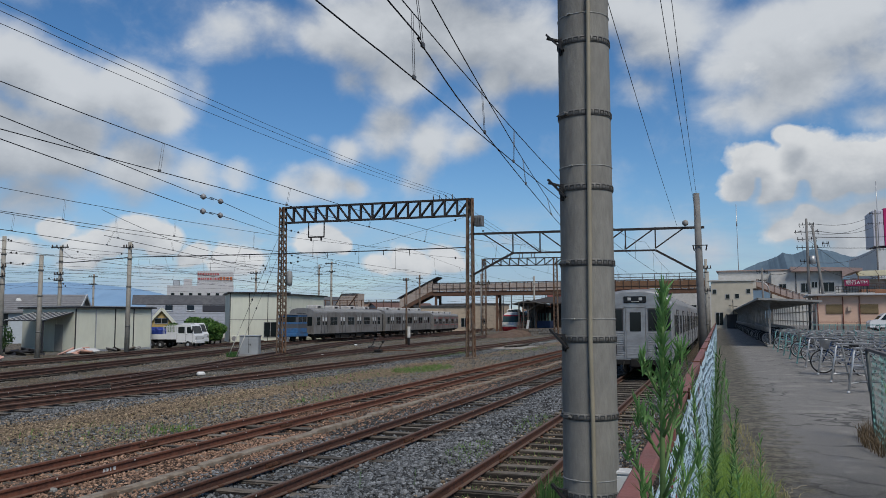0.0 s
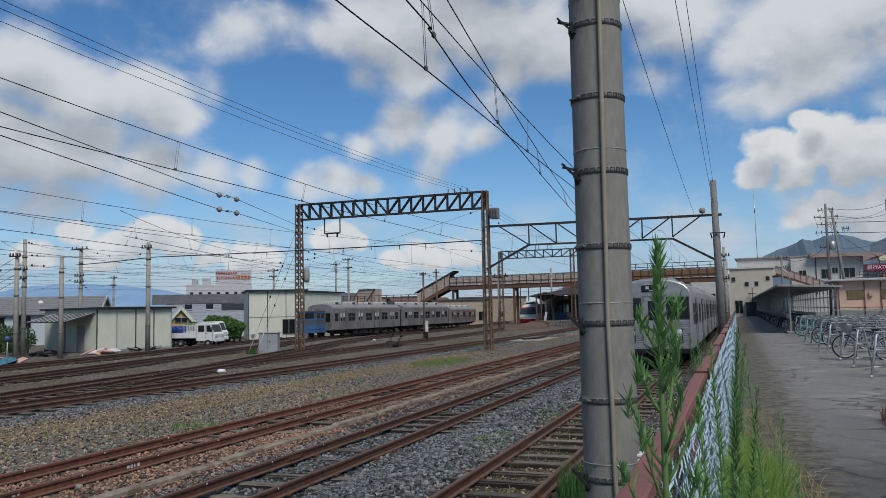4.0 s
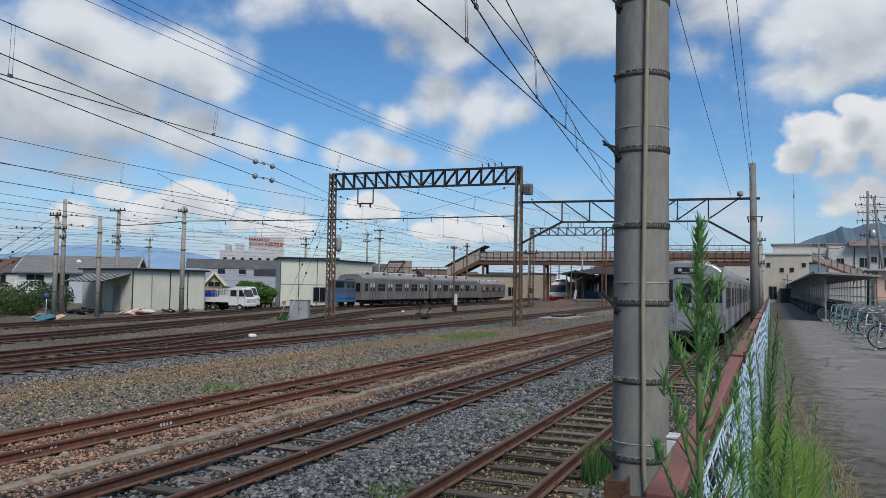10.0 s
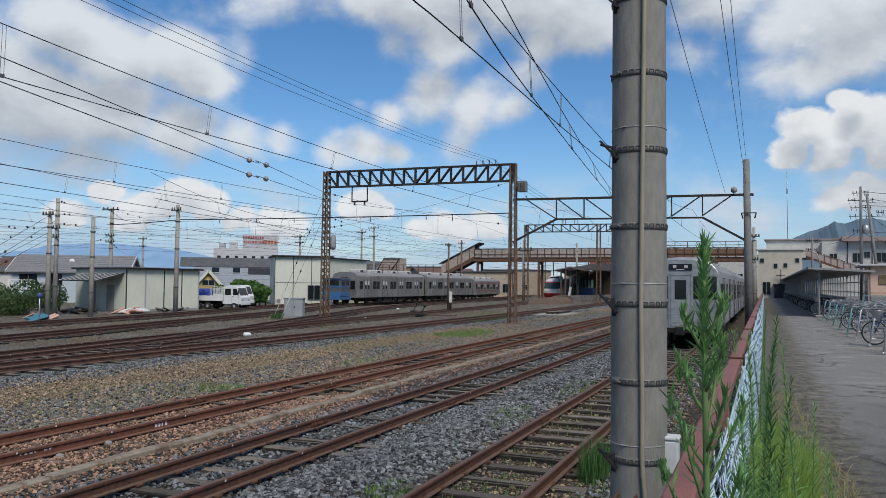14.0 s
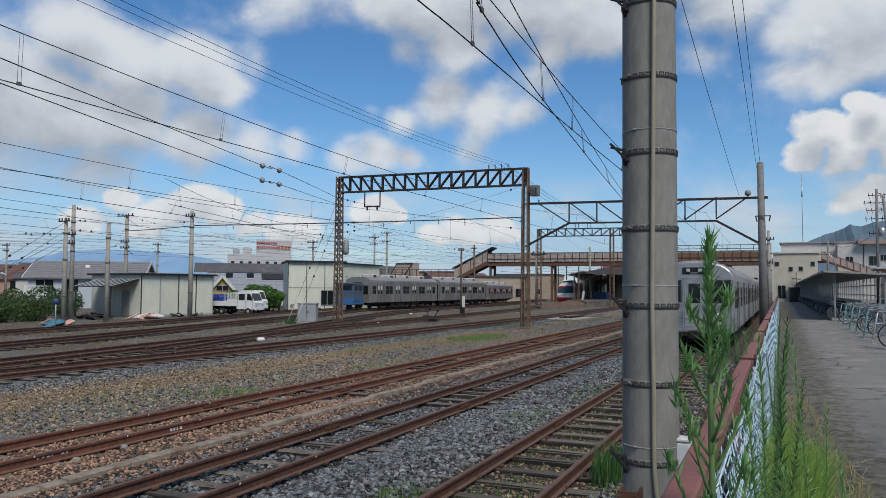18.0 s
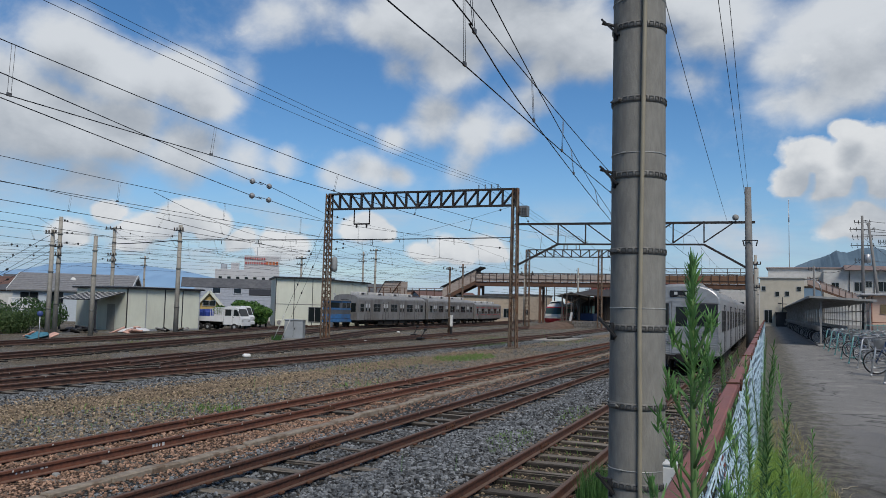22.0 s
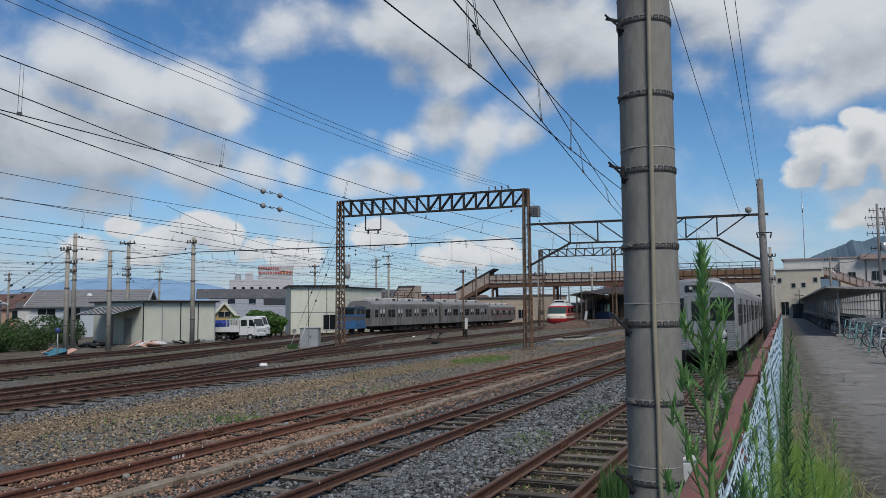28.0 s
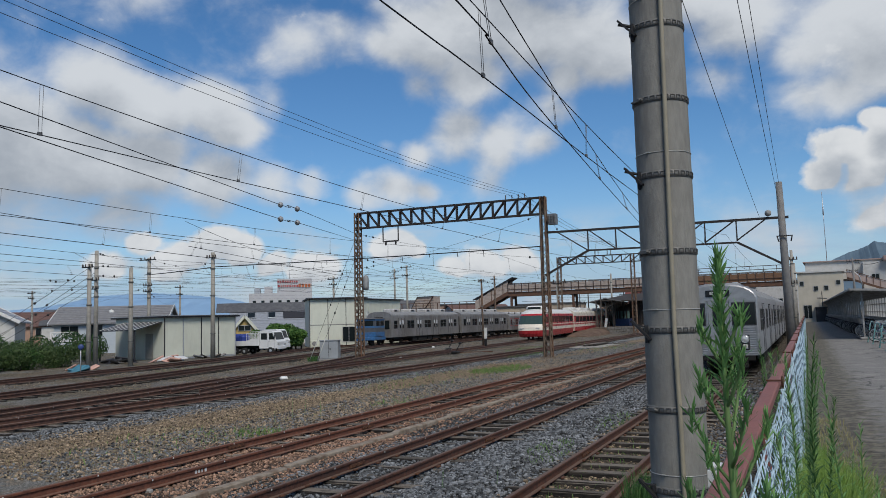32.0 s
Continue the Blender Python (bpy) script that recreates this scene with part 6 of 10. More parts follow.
    g.box(-0.43, 0.43, -0.042, 0.0, 2.845, 3.095, 0.05)
    sgl = part("blind_glass", g, surf("blind_black", (0.012, 0.012, 0.014), (0.009, 0.009, 0.01), 5, 0.25, 0, 0), sg, "black destination blind")
    for x in (-0.21, 0.21):
        t = Shape()
        t.box(x - 0.065, x + 0.065, -0.047, -0.041, 2.935, 3.045, 0.002)
        part("blind_bar", t, surf("blind_white", (0.5, 0.5, 0.48), (0.36, 0.36, 0.35), 60, 0.5), sgl)
    t = Shape()
    t.box(-0.15, 0.15, -0.047, -0.041, 2.875, 2.892)
    part("blind_bar", t, M_WHITE, sgl)
    u = Shape()
    u.box(-1.2, 1.2, -0.02, 0.2, 0.46, 0.66, 0.02)
    for sx in (-1, 1):
        u.tube([(sx * 0.45, -0.06, 0.6), (sx * 0.5, -0.14, 0.35), (sx * 0.42, -0.10, 0.2)], 0.028, 8)
        u.box(sx * 0.85 - 0.1, sx * 0.85 + 0.1, -0.06, 0.05, 0.2, 0.5, 0.02)
    part("buffer_beam", u, M_UNDER, front, "black buffer beam with hoses")
    hr = Shape()
    for sx in (-1, 1):
        hr.tube([(sx * 1.33, -0.02, 0.9), (sx * 1.33, -0.05, 1.0), (sx * 1.33, -0.05, 1.9), (sx * 1.33, -0.02, 2.0)], 0.012, 6)
        hr.tube([(sx * 0.45, -0.02, 1.0), (sx * 0.45, -0.05, 1.1), (sx * 0.45, -0.05, 1.5), (sx * 0.45, -0.02, 1.6)], 0.012, 6)
    part("handrail", hr, M_STEELBODY, front)


def near_train():
    y = 31.0
    for k in range(3):
        th = thing("train_car", "corrugated stainless commuter car parked on the near siding" if k == 0 else "stainless commuter car coupled behind the leading car", "train car", pose(-2.99, y, RAIL), group="near silver train")
        silver_car(th, 18.0, (3.3, 9.1, 14.9), M_STEELBODY, cab=True, beads=True, aircons=3, nose=0.28 if k == 0 else 0.0)
        if k == 0:
            cab_front(th)
        p = Shape()
        for q in (-1, 1):
            p.tube([(q * 0.75, 1.2, 3.22), (q * 0.75, 17.0, 3.26)], 0.025, 6)
        part("roof_cable", p, M_UNDER, th)
        y += 18.6


near_train()


M_STEELPARK = surf("weathered_bare_steel", (0.31, 0.30, 0.29), (0.21, 0.20, 0.19), 2.5, 0.5, 0.45, 0.05, 50, stain=(0.17, 0.15, 0.13), stain_scale=0.9, stain_amt=0.6, stretch=(1, 1, 0.4))


def parked_train():
    y = 70.4
    for k in range(3):
        th = thing("train_car", ("grimy stainless commuter car without a cab at the yard's edge", "grimy stainless commuter car in the middle of the parked train", "stainless red-striped car at the end of the parked train")[k], "train car", pose(-40.0 - (0.0, 0.05, 0.45)[k], y, RAIL, 0, 0, (0, 1.2, 6.0)[k]) @ Matrix.Diagonal((1, 1, (1, 1, 0.9)[k], 1)), group="parked silver train")
        silver_car(th, 17.1, (2.3, 6.45, 10.6, 14.75), M_STEELPARK, cab=False, beads=False, aircons=4, dw=1.25, eaves=2.80, crown=3.30)
        if k == 0:
            e = Shape()
            e.box(-0.5, 0.5, -0.18, 0.0, 0.72, 2.75, 0.04)
            part("end_gangway", e, M_UNDER, th, "closed-off gangway")
            for sx in (-1, 1):
                g = Shape()
                g.box(sx * 0.95 - 0.27, sx * 0.95 + 0.27, -0.015, 0.0, 1.5, 2.4, 0.01)
                part("end_window", g, M_GLASS, th)
        if k == 2:
            b = Shape()
            b.box(1.4, 1.412, 0.4, 16.7, 2.44, 2.56)
            b.box(1.4, 1.412, 0.4, 16.7, 1.30, 1.40)
            part("red_stripe", b, surf("train_red", (0.36, 0.035, 0.04), (0.28, 0.03, 0.035), 3, 0.4), th, "thin red stripe")
        y += 18.15


parked_train()


def yard_tractor():
    th = thing("rail_tractor", "blue rail tractor with a grey cab before the parked train", "rail tractor", pose(-39.3, 65.2, RAIL, 0, 0, 6) @ Matrix.Scale(0.86, 4))
    blue = surf("tractor_blue", (0.045, 0.15, 0.33), (0.03, 0.10, 0.23), 4, 0.5, 0, 0.1, 30, stain=(0.10, 0.10, 0.11))
    s = Shape()
    s.box(-1.15, 1.15, 1.7, 5.0, 0.55, 0.95, 0.05)
    part("frame", s, blue, th)
    s = Shape()
    s.box(-1.15, 1.15, 2.0, 4.6, 0.95, 3.0, 0.06)
    cabin = part("cab", s, surf("tractor_grey", (0.10, 0.105, 0.115), (0.07, 0.075, 0.085), 3, 0.6), th, "grey cab with a blue band")
    s = Shape()
    s.box(-1.17, 1.17, 1.98, 4.62, 0.98, 1.5, 0.01)
    part("blue_band", s, blue, cabin)
    for z0, z1 in ((1.98, 2.2), (2.8, 2.98)):
        s = Shape()
        s.box(-1.17, 1.17, 1.98, 4.62, z0, z1, 0.01)
        part("blue_band", s, blue, cabin)
    s = Shape()
    s.box(-1.22, 1.22, 1.85, 4.75, 2.98, 3.1, 0.03)
    part("cab_roof", s, M_STEELDULL, cabin)
    s = Shape()
    for q in (-1, 1):
        for y in (2.3, 3.5):
            s.box(q * 1.16 - 0.02, q * 1.16 + 0.02, y, y + 0.85, 2.2, 2.8, 0.01)
    s.box(-0.9, 0.9, 1.97, 2.02, 2.2, 2.8, 0.01)
    part("cab_window", s, M_GLASS, cabin)
    for y in (2.3, 4.2):
        for q in (-1, 1):
            w = Shape()
            w.lathe([(0.05, -0.07), (0.4, -0.06), (0.4, 0.04), (0.44, 0.05), (0.44, 0.07)], (q * 0.56, y, 0.42), 18, "x")
            part("wheel", w, M_UNDER, th)


yard_tractor()

# ---------------------------------------------------------------- red express, which pulls out of the station
M_TRED = surf("express_red", (0.42, 0.028, 0.035), (0.36, 0.024, 0.03), 2, 0.3, 0, 0.02, 30)
M_TCREAM = surf("express_cream", (0.72, 0.66, 0.55), (0.66, 0.60, 0.50), 2, 0.3, 0, 0.02, 30)
M_TROOF = surf("express_roof", (0.70, 0.69, 0.66), (0.6, 0.59, 0.56), 2, 0.5, 0, 0.05, 30, stain=(0.42, 0.40, 0.37), stain_amt=0.4)


def express_lead(th):
    """Streamlined leading car, nose at y=0 towards -y: level outlines lofted from skirt to roof."""
    L = 19.0
    #         height, front, half width
    levels = ((0.32, 0.22, 1.30), (0.62, 0.06, 1.36), (0.95, 0.0, 1.40), (1.28, 0.06, 1.40), (1.5, 0.22, 1.40), (1.6, 0.30, 1.40), (2.0, 0.66, 1.39), (2.5, 1.12, 1.36), (2.68, 1.34, 1.33), (2.85, 1.65, 1.22), (3.05, 2.1, 1.02), (3.17, 2.6, 0.7), (3.22, 3.0, 0.0))
    turn = (0, 18, 36, 54, 68, 80, 90)
    def outline(k):
        z, yf, w = levels[k]
        pts = [(w * math.sin(radians(a)) ** 0.85, yf + 0.75 * (1 - math.cos(radians(a)) ** 0.9), z) for a in turn]
        return pts + [(w, 3.6, z), (w, L, z)]
    rows = [outline(k) for k in range(len(levels))]
    def skin(name, mat, label, cells):
        s = Shape()
        for i, j in cells:
            for sx in (-1, 1):
                s.face([(sx * x, y, z) for x, y, z in (rows[i][j], rows[i][j + 1], rows[i + 1][j + 1], rows[i + 1][j])], True)
        return part(name, s, mat, th, label)
    nose, side = range(0, 4), range(4, 8)
    skin("red_skirt", M_TRED, "deep red skirt", [(i, j) for i in (0, 1) for j in range(8)])
    skin("cream_band", M_TCREAM, "cream waist band", [(2, j) for j in range(8)] + [(3, j) for j in nose] + [(4, j) for j in range(8)])
    skin("red_stripe", M_TRED, "red stripe under the windows", [(3, j) for j in side])
    skin("window_band", M_TRED, "red window band", [(i, j) for i in (5, 6, 7) for j in side] + [(7, j) for j in nose])
    skin("windscreen", glass_mat("green_screen_glass", (0.035, 0.06, 0.055), 0.06), "large raked green-tinted windscreen", [(i, j) for i in (5, 6) for j in nose])
    skin("crown", M_TROOF, "white upper body and roof", [(i, j) for i in range(8, 12) for j in range(8)])
    s = Shape()
    s.face([(x, L, z) for x, _, z in [r[-1] for r in rows]] + [(-x, L, z) for x, _, z in [r[-1] for r in rows[-2::-1]]])
    s.face([(x, y, z) for x, y, z in rows[0]] + [(-x, y, z) for x, y, z in rows[0][::-1]])
    part("end_wall", s, M_UNDER, th)
    for sx in (-1, 1):
        s = Shape()
        s.face([(sx * 1.402, 1.75, 1.72), (sx * 1.406, 3.1, 1.72), (sx * 1.40, 3.1, 2.36), (sx * 1.385, 2.1, 2.36)])
        part("cab_side_window", s, M_GLASS, th)
        h = Shape()
        h.box(sx * 0.8 - 0.22, sx * 0.8 + 0.22, 0.10, 0.3, 1.1, 1.24, 0.02)
        part("headlight", h, surf("lamp_glass", (0.65, 0.66, 0.64)), th, "narrow headlight")
        for y in (4.2, 6.6, 9.0, 11.4, 13.8, 16.2):
            g = Shape()
            g.box(min(sx * 1.37, sx * 1.412), max(sx * 1.37, sx * 1.412), y, y + 2.1, 1.74, 2.4, 0.01)
            part("window", g, M_GLASS, th)
        f = Shape()
        f.tube([(sx * 0.45, 0.62, 1.62), (sx * 0.62, 0.92, 2.1)], 0.012, 5)
        part("wiper", f, M_BLACK, th)
    d = Shape()
    d.box(-0.95, 0.95, 2.7, 5.2, 3.0, 3.55, 0.22)
    part("upper_cab", d, M_TROOF, th, "raised cab over the lounge")
    d = Shape()
    d.box(-0.7, 0.7, 2.67, 2.74, 3.2, 3.42, 0.02)
    part("upper_cab_window", d, M_GLASS, th)
    common_under(th, L, 3.0)


def common_under(th, L, front=2.6):
    u = Shape()
    u.box(-1.2, 1.2, 0.6, L - 0.2, 0.3, 0.5)
    part("underframe", u, M_UNDER, th)
    for by in (front, L - 2.6):
        b = Shape()
        for sx in (-1, 1):
            b.box(sx * 0.98 - 0.08, sx * 0.98 + 0.08, by - 1.5, by + 1.5, 0.2, 0.42, 0.03)
        bog = part("bogie", b, M_UNDER, th)
        for d in (-1.05, 1.05):
            for sx in (-1, 1):
                w = Shape()
                w.lathe([(0.05, -0.07), (0.41, -0.065), (0.41, 0.03), (0.44, 0.04), (0.44, 0.06), (0.05, 0.065)], (sx * 0.56, by + d, 0.41), 18, "x")
                part("wheel", w, surf("wheel_steel", (0.10, 0.085, 0.075)), bog)


def express_car(th):
    L = 19.0
    prof = car_profile(1.4, 0.45, 2.7, 3.2)
    s = Shape()
    s.sweep([p for p in prof], [(0, 0, 0), (0, L, 0)])
    part("body", s, M_TCREAM, th, "cream car body")
    for sx in (-1, 1):
        r = Shape()
        r.box(min(sx * 1.39, sx * 1.408), max(sx * 1.39, sx * 1.408), 0.02, L - 0.02, 0.45, 0.98)
        r.box(min(sx * 1.39, sx * 1.408), max(sx * 1.39, sx * 1.408), 0.02, L - 0.02, 1.56, 2.36)
        r.box(min(sx * 1.39, sx * 1.408), max(sx * 1.39, sx * 1.408), 0.02, L - 0.02, 1.30, 1.44)
        part("red_band", r, M_TRED, th, "red bands along the side")
        for y in (1.0, 3.4, 5.8, 8.2, 10.6, 13.0, 15.4):
            g = Shape()
            g.box(min(sx * 1.39, sx * 1.414), max(sx * 1.39, sx * 1.414), y, y + 2.1, 1.62, 2.3, 0.01)
            part("window", g, M_GLASS, th)
    for y in (4, 9, 14):
        a = Shape()
        a.box(-0.7, 0.7, y - 1.1, y + 1.1, 3.1, 3.5, 0.1)
        part("roof_unit", a, M_TROOF, th)
    p = Shape()
    for sx in (-1, 1):
        p.tube([(sx * 0.6, 11.2, 3.5), (sx * 0.5, 12.6, 4.0), (sx * 0.55, 11.4, 4.45)], 0.03, 5)
    p.tube([(-0.8, 11.4, 4.45), (0.8, 11.4, 4.45)], 0.04, 5)
    part("pantograph", p, M_BLACK, th, "dark pantograph frame")
    common_under(th, L)


EXPRESS = []
for k in range(3):
    th = thing("express_car", ("cream and red streamlined express car with a raked windscreen", "cream and red express car with wide dark windows", "cream and red express car at the rear")[k], "train car", group="express train")
    (express_lead if k == 0 else express_car)(th)
    EXPRESS.append(th)

# ---------------------------------------------------------------- buildings on the far side of the yard
def wall_window(th, x, z, w, h, y=0.0, bars=1, glass=None, name="window"):
    """A framed window on a wall that faces -y at the given y (local)."""
    f = Shape()
    t = 0.05
    for x0, x1, z0, z1 in ((x - w / 2 - t, x + w / 2 + t, z - h / 2 - t, z - h / 2), (x - w / 2 - t, x + w / 2 + t, z + h / 2, z + h / 2 + t), (x - w / 2 - t, x - w / 2, z - h / 2, z + h / 2), (x + w / 2, x + w / 2 + t, z - h / 2, z + h / 2)):
        f.box(x0, x1, y - 0.06, y, z0, z1)
    for k in range(bars):
        q = x - w / 2 + w * (k + 1) / (bars + 1)
        f.box(q - 0.025, q + 0.025, y - 0.05, y, z - h / 2, z + h / 2)
    win = part(name, f, surf("window_alu", (0.45, 0.45, 0.44), (0.36, 0.36, 0.35), 4, 0.4, 0.4), th)
    g = Shape()
    g.box(x - w / 2, x + w / 2, y - 0.025, y, z - h / 2, z + h / 2)
    part("pane", g, glass or M_GLASS, win)
    return win


def house(label, x, y, rz, W, D, hw, hr, wall, roof, wins=(), ridge="x", over=0.45, z0=GROUND, category="house", tiles=True, barge=None):
    """A gabled house; local x runs along the front, which faces -y."""
    th = thing("house", label, category, pose(x, y, z0, 0, 0, rz), group="houses by the yard")
    s = Shape()
    s.box(0, W, 0, D, -0.3, hw)
    if ridge == "x":
        for q in (0, W):
            s.face([(q, 0, hw), (q, D, hw), (q, D / 2, hw + hr)])
    else:
        for q in (0, D):
            s.face([(0, q, hw), (W, q, hw), (W / 2, q, hw + hr)])
    part("wall", s, wall, th)
    t = 0.14
    for sgn in (0, 1):
        r = Shape()
        if ridge == "x":
            e, c = (-over, D / 2) if sgn == 0 else (D + over, D / 2)
            ze = hw - hr * over / (D / 2)
            P = [(-over, e, ze), (W + over, e, ze), (W + over, c, hw + hr), (-over, c, hw + hr)]
        else:
            e, c = (-over, W / 2) if sgn == 0 else (W + over, W / 2)
            ze = hw - hr * over / (W / 2)
            P = [(e, -over, ze), (e, D + over, ze), (c, D + over, hw + hr), (c, -over, hw + hr)]
        up = [(a, b, z + t) for a, b, z in P]
        r.face(P), r.face(up)
        for i in range(4):
            j = (i + 1) % 4
            r.face([P[i], P[j], up[j], up[i]])
        rf = part("roof", r, roof, th)
        if tiles:
            A, B, C, Dd = [Vector(p) for p in up]
            n = 9
            for i in range(1, n):
                k = Shape()
                a, b = A.lerp(Dd, i / n), B.lerp(C, i / n)
                k.beam(a + Vector((0, 0, 0.012)), b + Vector((0, 0, 0.012)), 0.06, 0.035)
                part("roof_course", k, roof, rf)
    if barge:
        for q in ((-over - 0.03, W + over + 0.03) if ridge == "x" else (-over - 0.03, D + over + 0.03)):
            for sgn in (0, 1):
                k = Shape()
                if ridge == "x":
                    e = -over if sgn == 0 else D + over
                    k.beam((q, e, hw - hr * over / (D / 2) + 0.05), (q, D / 2, hw + hr + 0.05), 0.06, 0.28)
                else:
                    e = -over if sgn == 0 else W + over
                    k.beam((e, q, hw - hr * over / (W / 2) + 0.05), (W / 2, q, hw + hr + 0.05), 0.06, 0.28)
                part("bargeboard", k, barge, th, "pale bargeboard")
    for q in wins:
        wall_window(th, *q)
    return th


M_WALL_C = surf("pale_render", (0.56, 0.55, 0.52), (0.48, 0.47, 0.44), 2, 0.8, 0, 0.1, 25, stain=(0.38, 0.37, 0.34), stain_amt=0.3)
M_WALL_B = surf("pale_blue_siding", (0.46, 0.51, 0.55), (0.40, 0.45, 0.49), 2, 0.7, 0, 0.1, 25, stretch=(1, 1, 5))
M_WALL_T = surf("tan_siding", (0.40, 0.26, 0.18), (0.33, 0.21, 0.15), 2, 0.8, 0, 0.1, 25, stretch=(1, 1, 4))
M_WALL_Y = surf("ochre_timber", (0.46, 0.33, 0.13), (0.38, 0.27, 0.10), 3, 0.8, 0, 0.1, 25)

house("white house with a pale grey gable roof behind the hedge", -70.5, 40.9, 47, 9, 8, 3.5, 2.4, M_WALL_C, surf("pale_roofing", (0.36, 0.38, 0.41), (0.3, 0.31, 0.33), 3, 0.6), ((3, 2.2, 1.4, 1.0),), "y", barge=M_WHITE)
house("tan house with a brown tiled roof", -121.5, 87.8, 52.7, 7.4, 7, 3.5, 2.2, M_WALL_T, M_ROOF_R, ((2, 2.3, 1.3, 1.2), (5.4, 2.3, 1.6, 1.4)))
house("orange-roofed house behind the tan one", -150.0, 106.0, 50, 7, 7, 3.6, 2.0, M_WALL_T, surf("orange_roofing", (0.30, 0.14, 0.09), (0.22, 0.10, 0.07), 3, 0.7))
blue = house("pale blue house with a long grey roof and white gable edges", -71.85, 57.44, 33, 11.1, 6.5, 3.3, 1.6, M_WALL_B, surf("weathered_grey_roofing", (0.22, 0.22, 0.225), (0.16, 0.16, 0.165), 3, 0.75, 0, 0.2, 20), ((1.6, 2.4, 1.7, 1.0), (4.2, 2.4, 1.4, 1.2), (7.5, 2.4, 1.6, 1.2)), barge=M_WHITE)
s = Shape()
s.lathe([(0.02, -0.04), (0.28, -0.04), (0.28, 0.0), (0.2, 0.01), (0.02, 0.01)], (5.3, 1.8, 4.35), 8, "y")
s.box(5.05, 5.55, 1.78, 2.9, 3.9, 4.45)
part("roof_vent", s, M_WHITE, blue, "small white roof vent")
bal = thing("lattice_balcony", "white lattice balcony rail before the pale blue house", "balcony", pose(-66.5, 52.9, GROUND, 0, 0, 51))
s = Shape()
for z in (1.4, 2.26):
    s.box(-0.1, 2.2, -0.05, 0.05, z, z + 0.09)
part("rail", s, M_WHITE, bal)
for k in range(3):
    s = Shape()
    s.box(-0.1 + 1.1 * k, 0.0 + 1.1 * k, -0.06, 0.06, -0.2, 2.35)
    part("post", s, M_WHITE, bal)
for k in range(4):
    s = Shape()
    s.beam((0.55 * k, 0, 1.45), (0.55 * k + 0.55, 0, 2.28), 0.06)
    s.beam((0.55 * k + 0.55, 0.03, 1.45), (0.55 * k, 0.03, 2.28), 0.06)
    part("lattice", s, M_WHITE, bal)
grey = house("low house with a wide two-tone grey roof and skylights", -67.5, 80.4, 38, 13, 12, 1.45, 3.8, M_WALL_C, surf("light_grey_roofing", (0.27, 0.29, 0.32), (0.21, 0.225, 0.25), 3, 0.75, 0, 0.2, 20), ())
SL = Euler((math.atan2(3.8, 6.0), 0, 0)).to_matrix().to_4x4()
for k in range(4):
    s = Shape()
    m = Matrix.Translation((6.0, 4.15 + 0.5 * k, 1.60 + 3.8 * (4.15 + 0.5 * k) / 6.0)) @ SL
    s.box(-8.2, 7.4, 0.0, 0.62, 0.03, 0.10, 0.01, m)
    part("dark_roof_course", s, M_ROOF_G, grey, "dark grey upper roofing")
for xx in (2.4, 5.1):
    s = Shape()
    m = Matrix.Translation((xx, 3.35, 1.62 + 3.8 * 3.35 / 6.0)) @ SL
    s.box(-0.56, 0.56, -0.70, 0.70, 0.0, 0.14, 0.03, m)
    fr = part("skylight", s, M_GALV, grey, "thin framed skylight")
    g = Shape()
    g.box(-0.46, 0.46, -0.6, 0.6, 0.1, 0.16, 0.0, m)
    part("pane", g, M_GLASS, fr)
s = Shape()
m = Matrix.Translation((8.0, 3.2, 1.62 + 3.8 * 3.2 / 6.0)) @ SL
s.box(-1.4, 2.6, -0.6, 0.9, 0.0, 0.1, 0.02, m)
part("solar_panel", s, M_TRIMDARK, grey, "dark solar panel")
sg = thing("round_sign", "round blue sign on a thin post by the hedge", "sign", pose(-38.1, 32.3, GROUND, 0, 0, 50))
s = Shape()
s.tube([(0, 0, -0.2), (0, 0, 1.55)], 0.03, 6)
part("post", s, M_GALV, sg)
s = Shape()
s.lathe([(0.02, -0.05), (0.16, -0.05), (0.16, -0.035), (0.02, -0.035)], (0, 0, 1.5), 16, "y")
part("disc", s, surf("sign_blue", (0.04, 0.07, 0.22), (0.035, 0.06, 0.18), 4, 0.5), sg)
house("small ochre timber hut with a steep gable", -59.05, 70.56, 38, 2.5, 6, 2.05, 1.45, M_WALL_Y, surf("hut_roof", (0.24, 0.25, 0.25), (0.18, 0.19, 0.19), 3, 0.6), ((1.25, 2.2, 1.3, 0.55), (0.7, 1.0, 0.8, 0.8)), "y", 0.3, barge=M_CREAM)
for k, (x, y, w) in enumerate(((-118, 92, 12), (-128, 76, 11), (-92, 128, 14), (-78, 138, 12), (-66, 150, 14), (-140, 110, 16))):
    house("distant house roof beyond the yard", x, y, 45 + (k * 37) % 20, w, 9, 3.6 + (k % 2) * 1.2, 2.0, (M_WALL_C, M_WALL_B, M_WALL_T)[k % 3], (M_ROOF_G, M_ROOF_R, M_ROOF_G)[k % 3], ((3, 2.3, 1.4, 1.1), (w - 3, 2.3, 1.4, 1.1)), tiles=False)


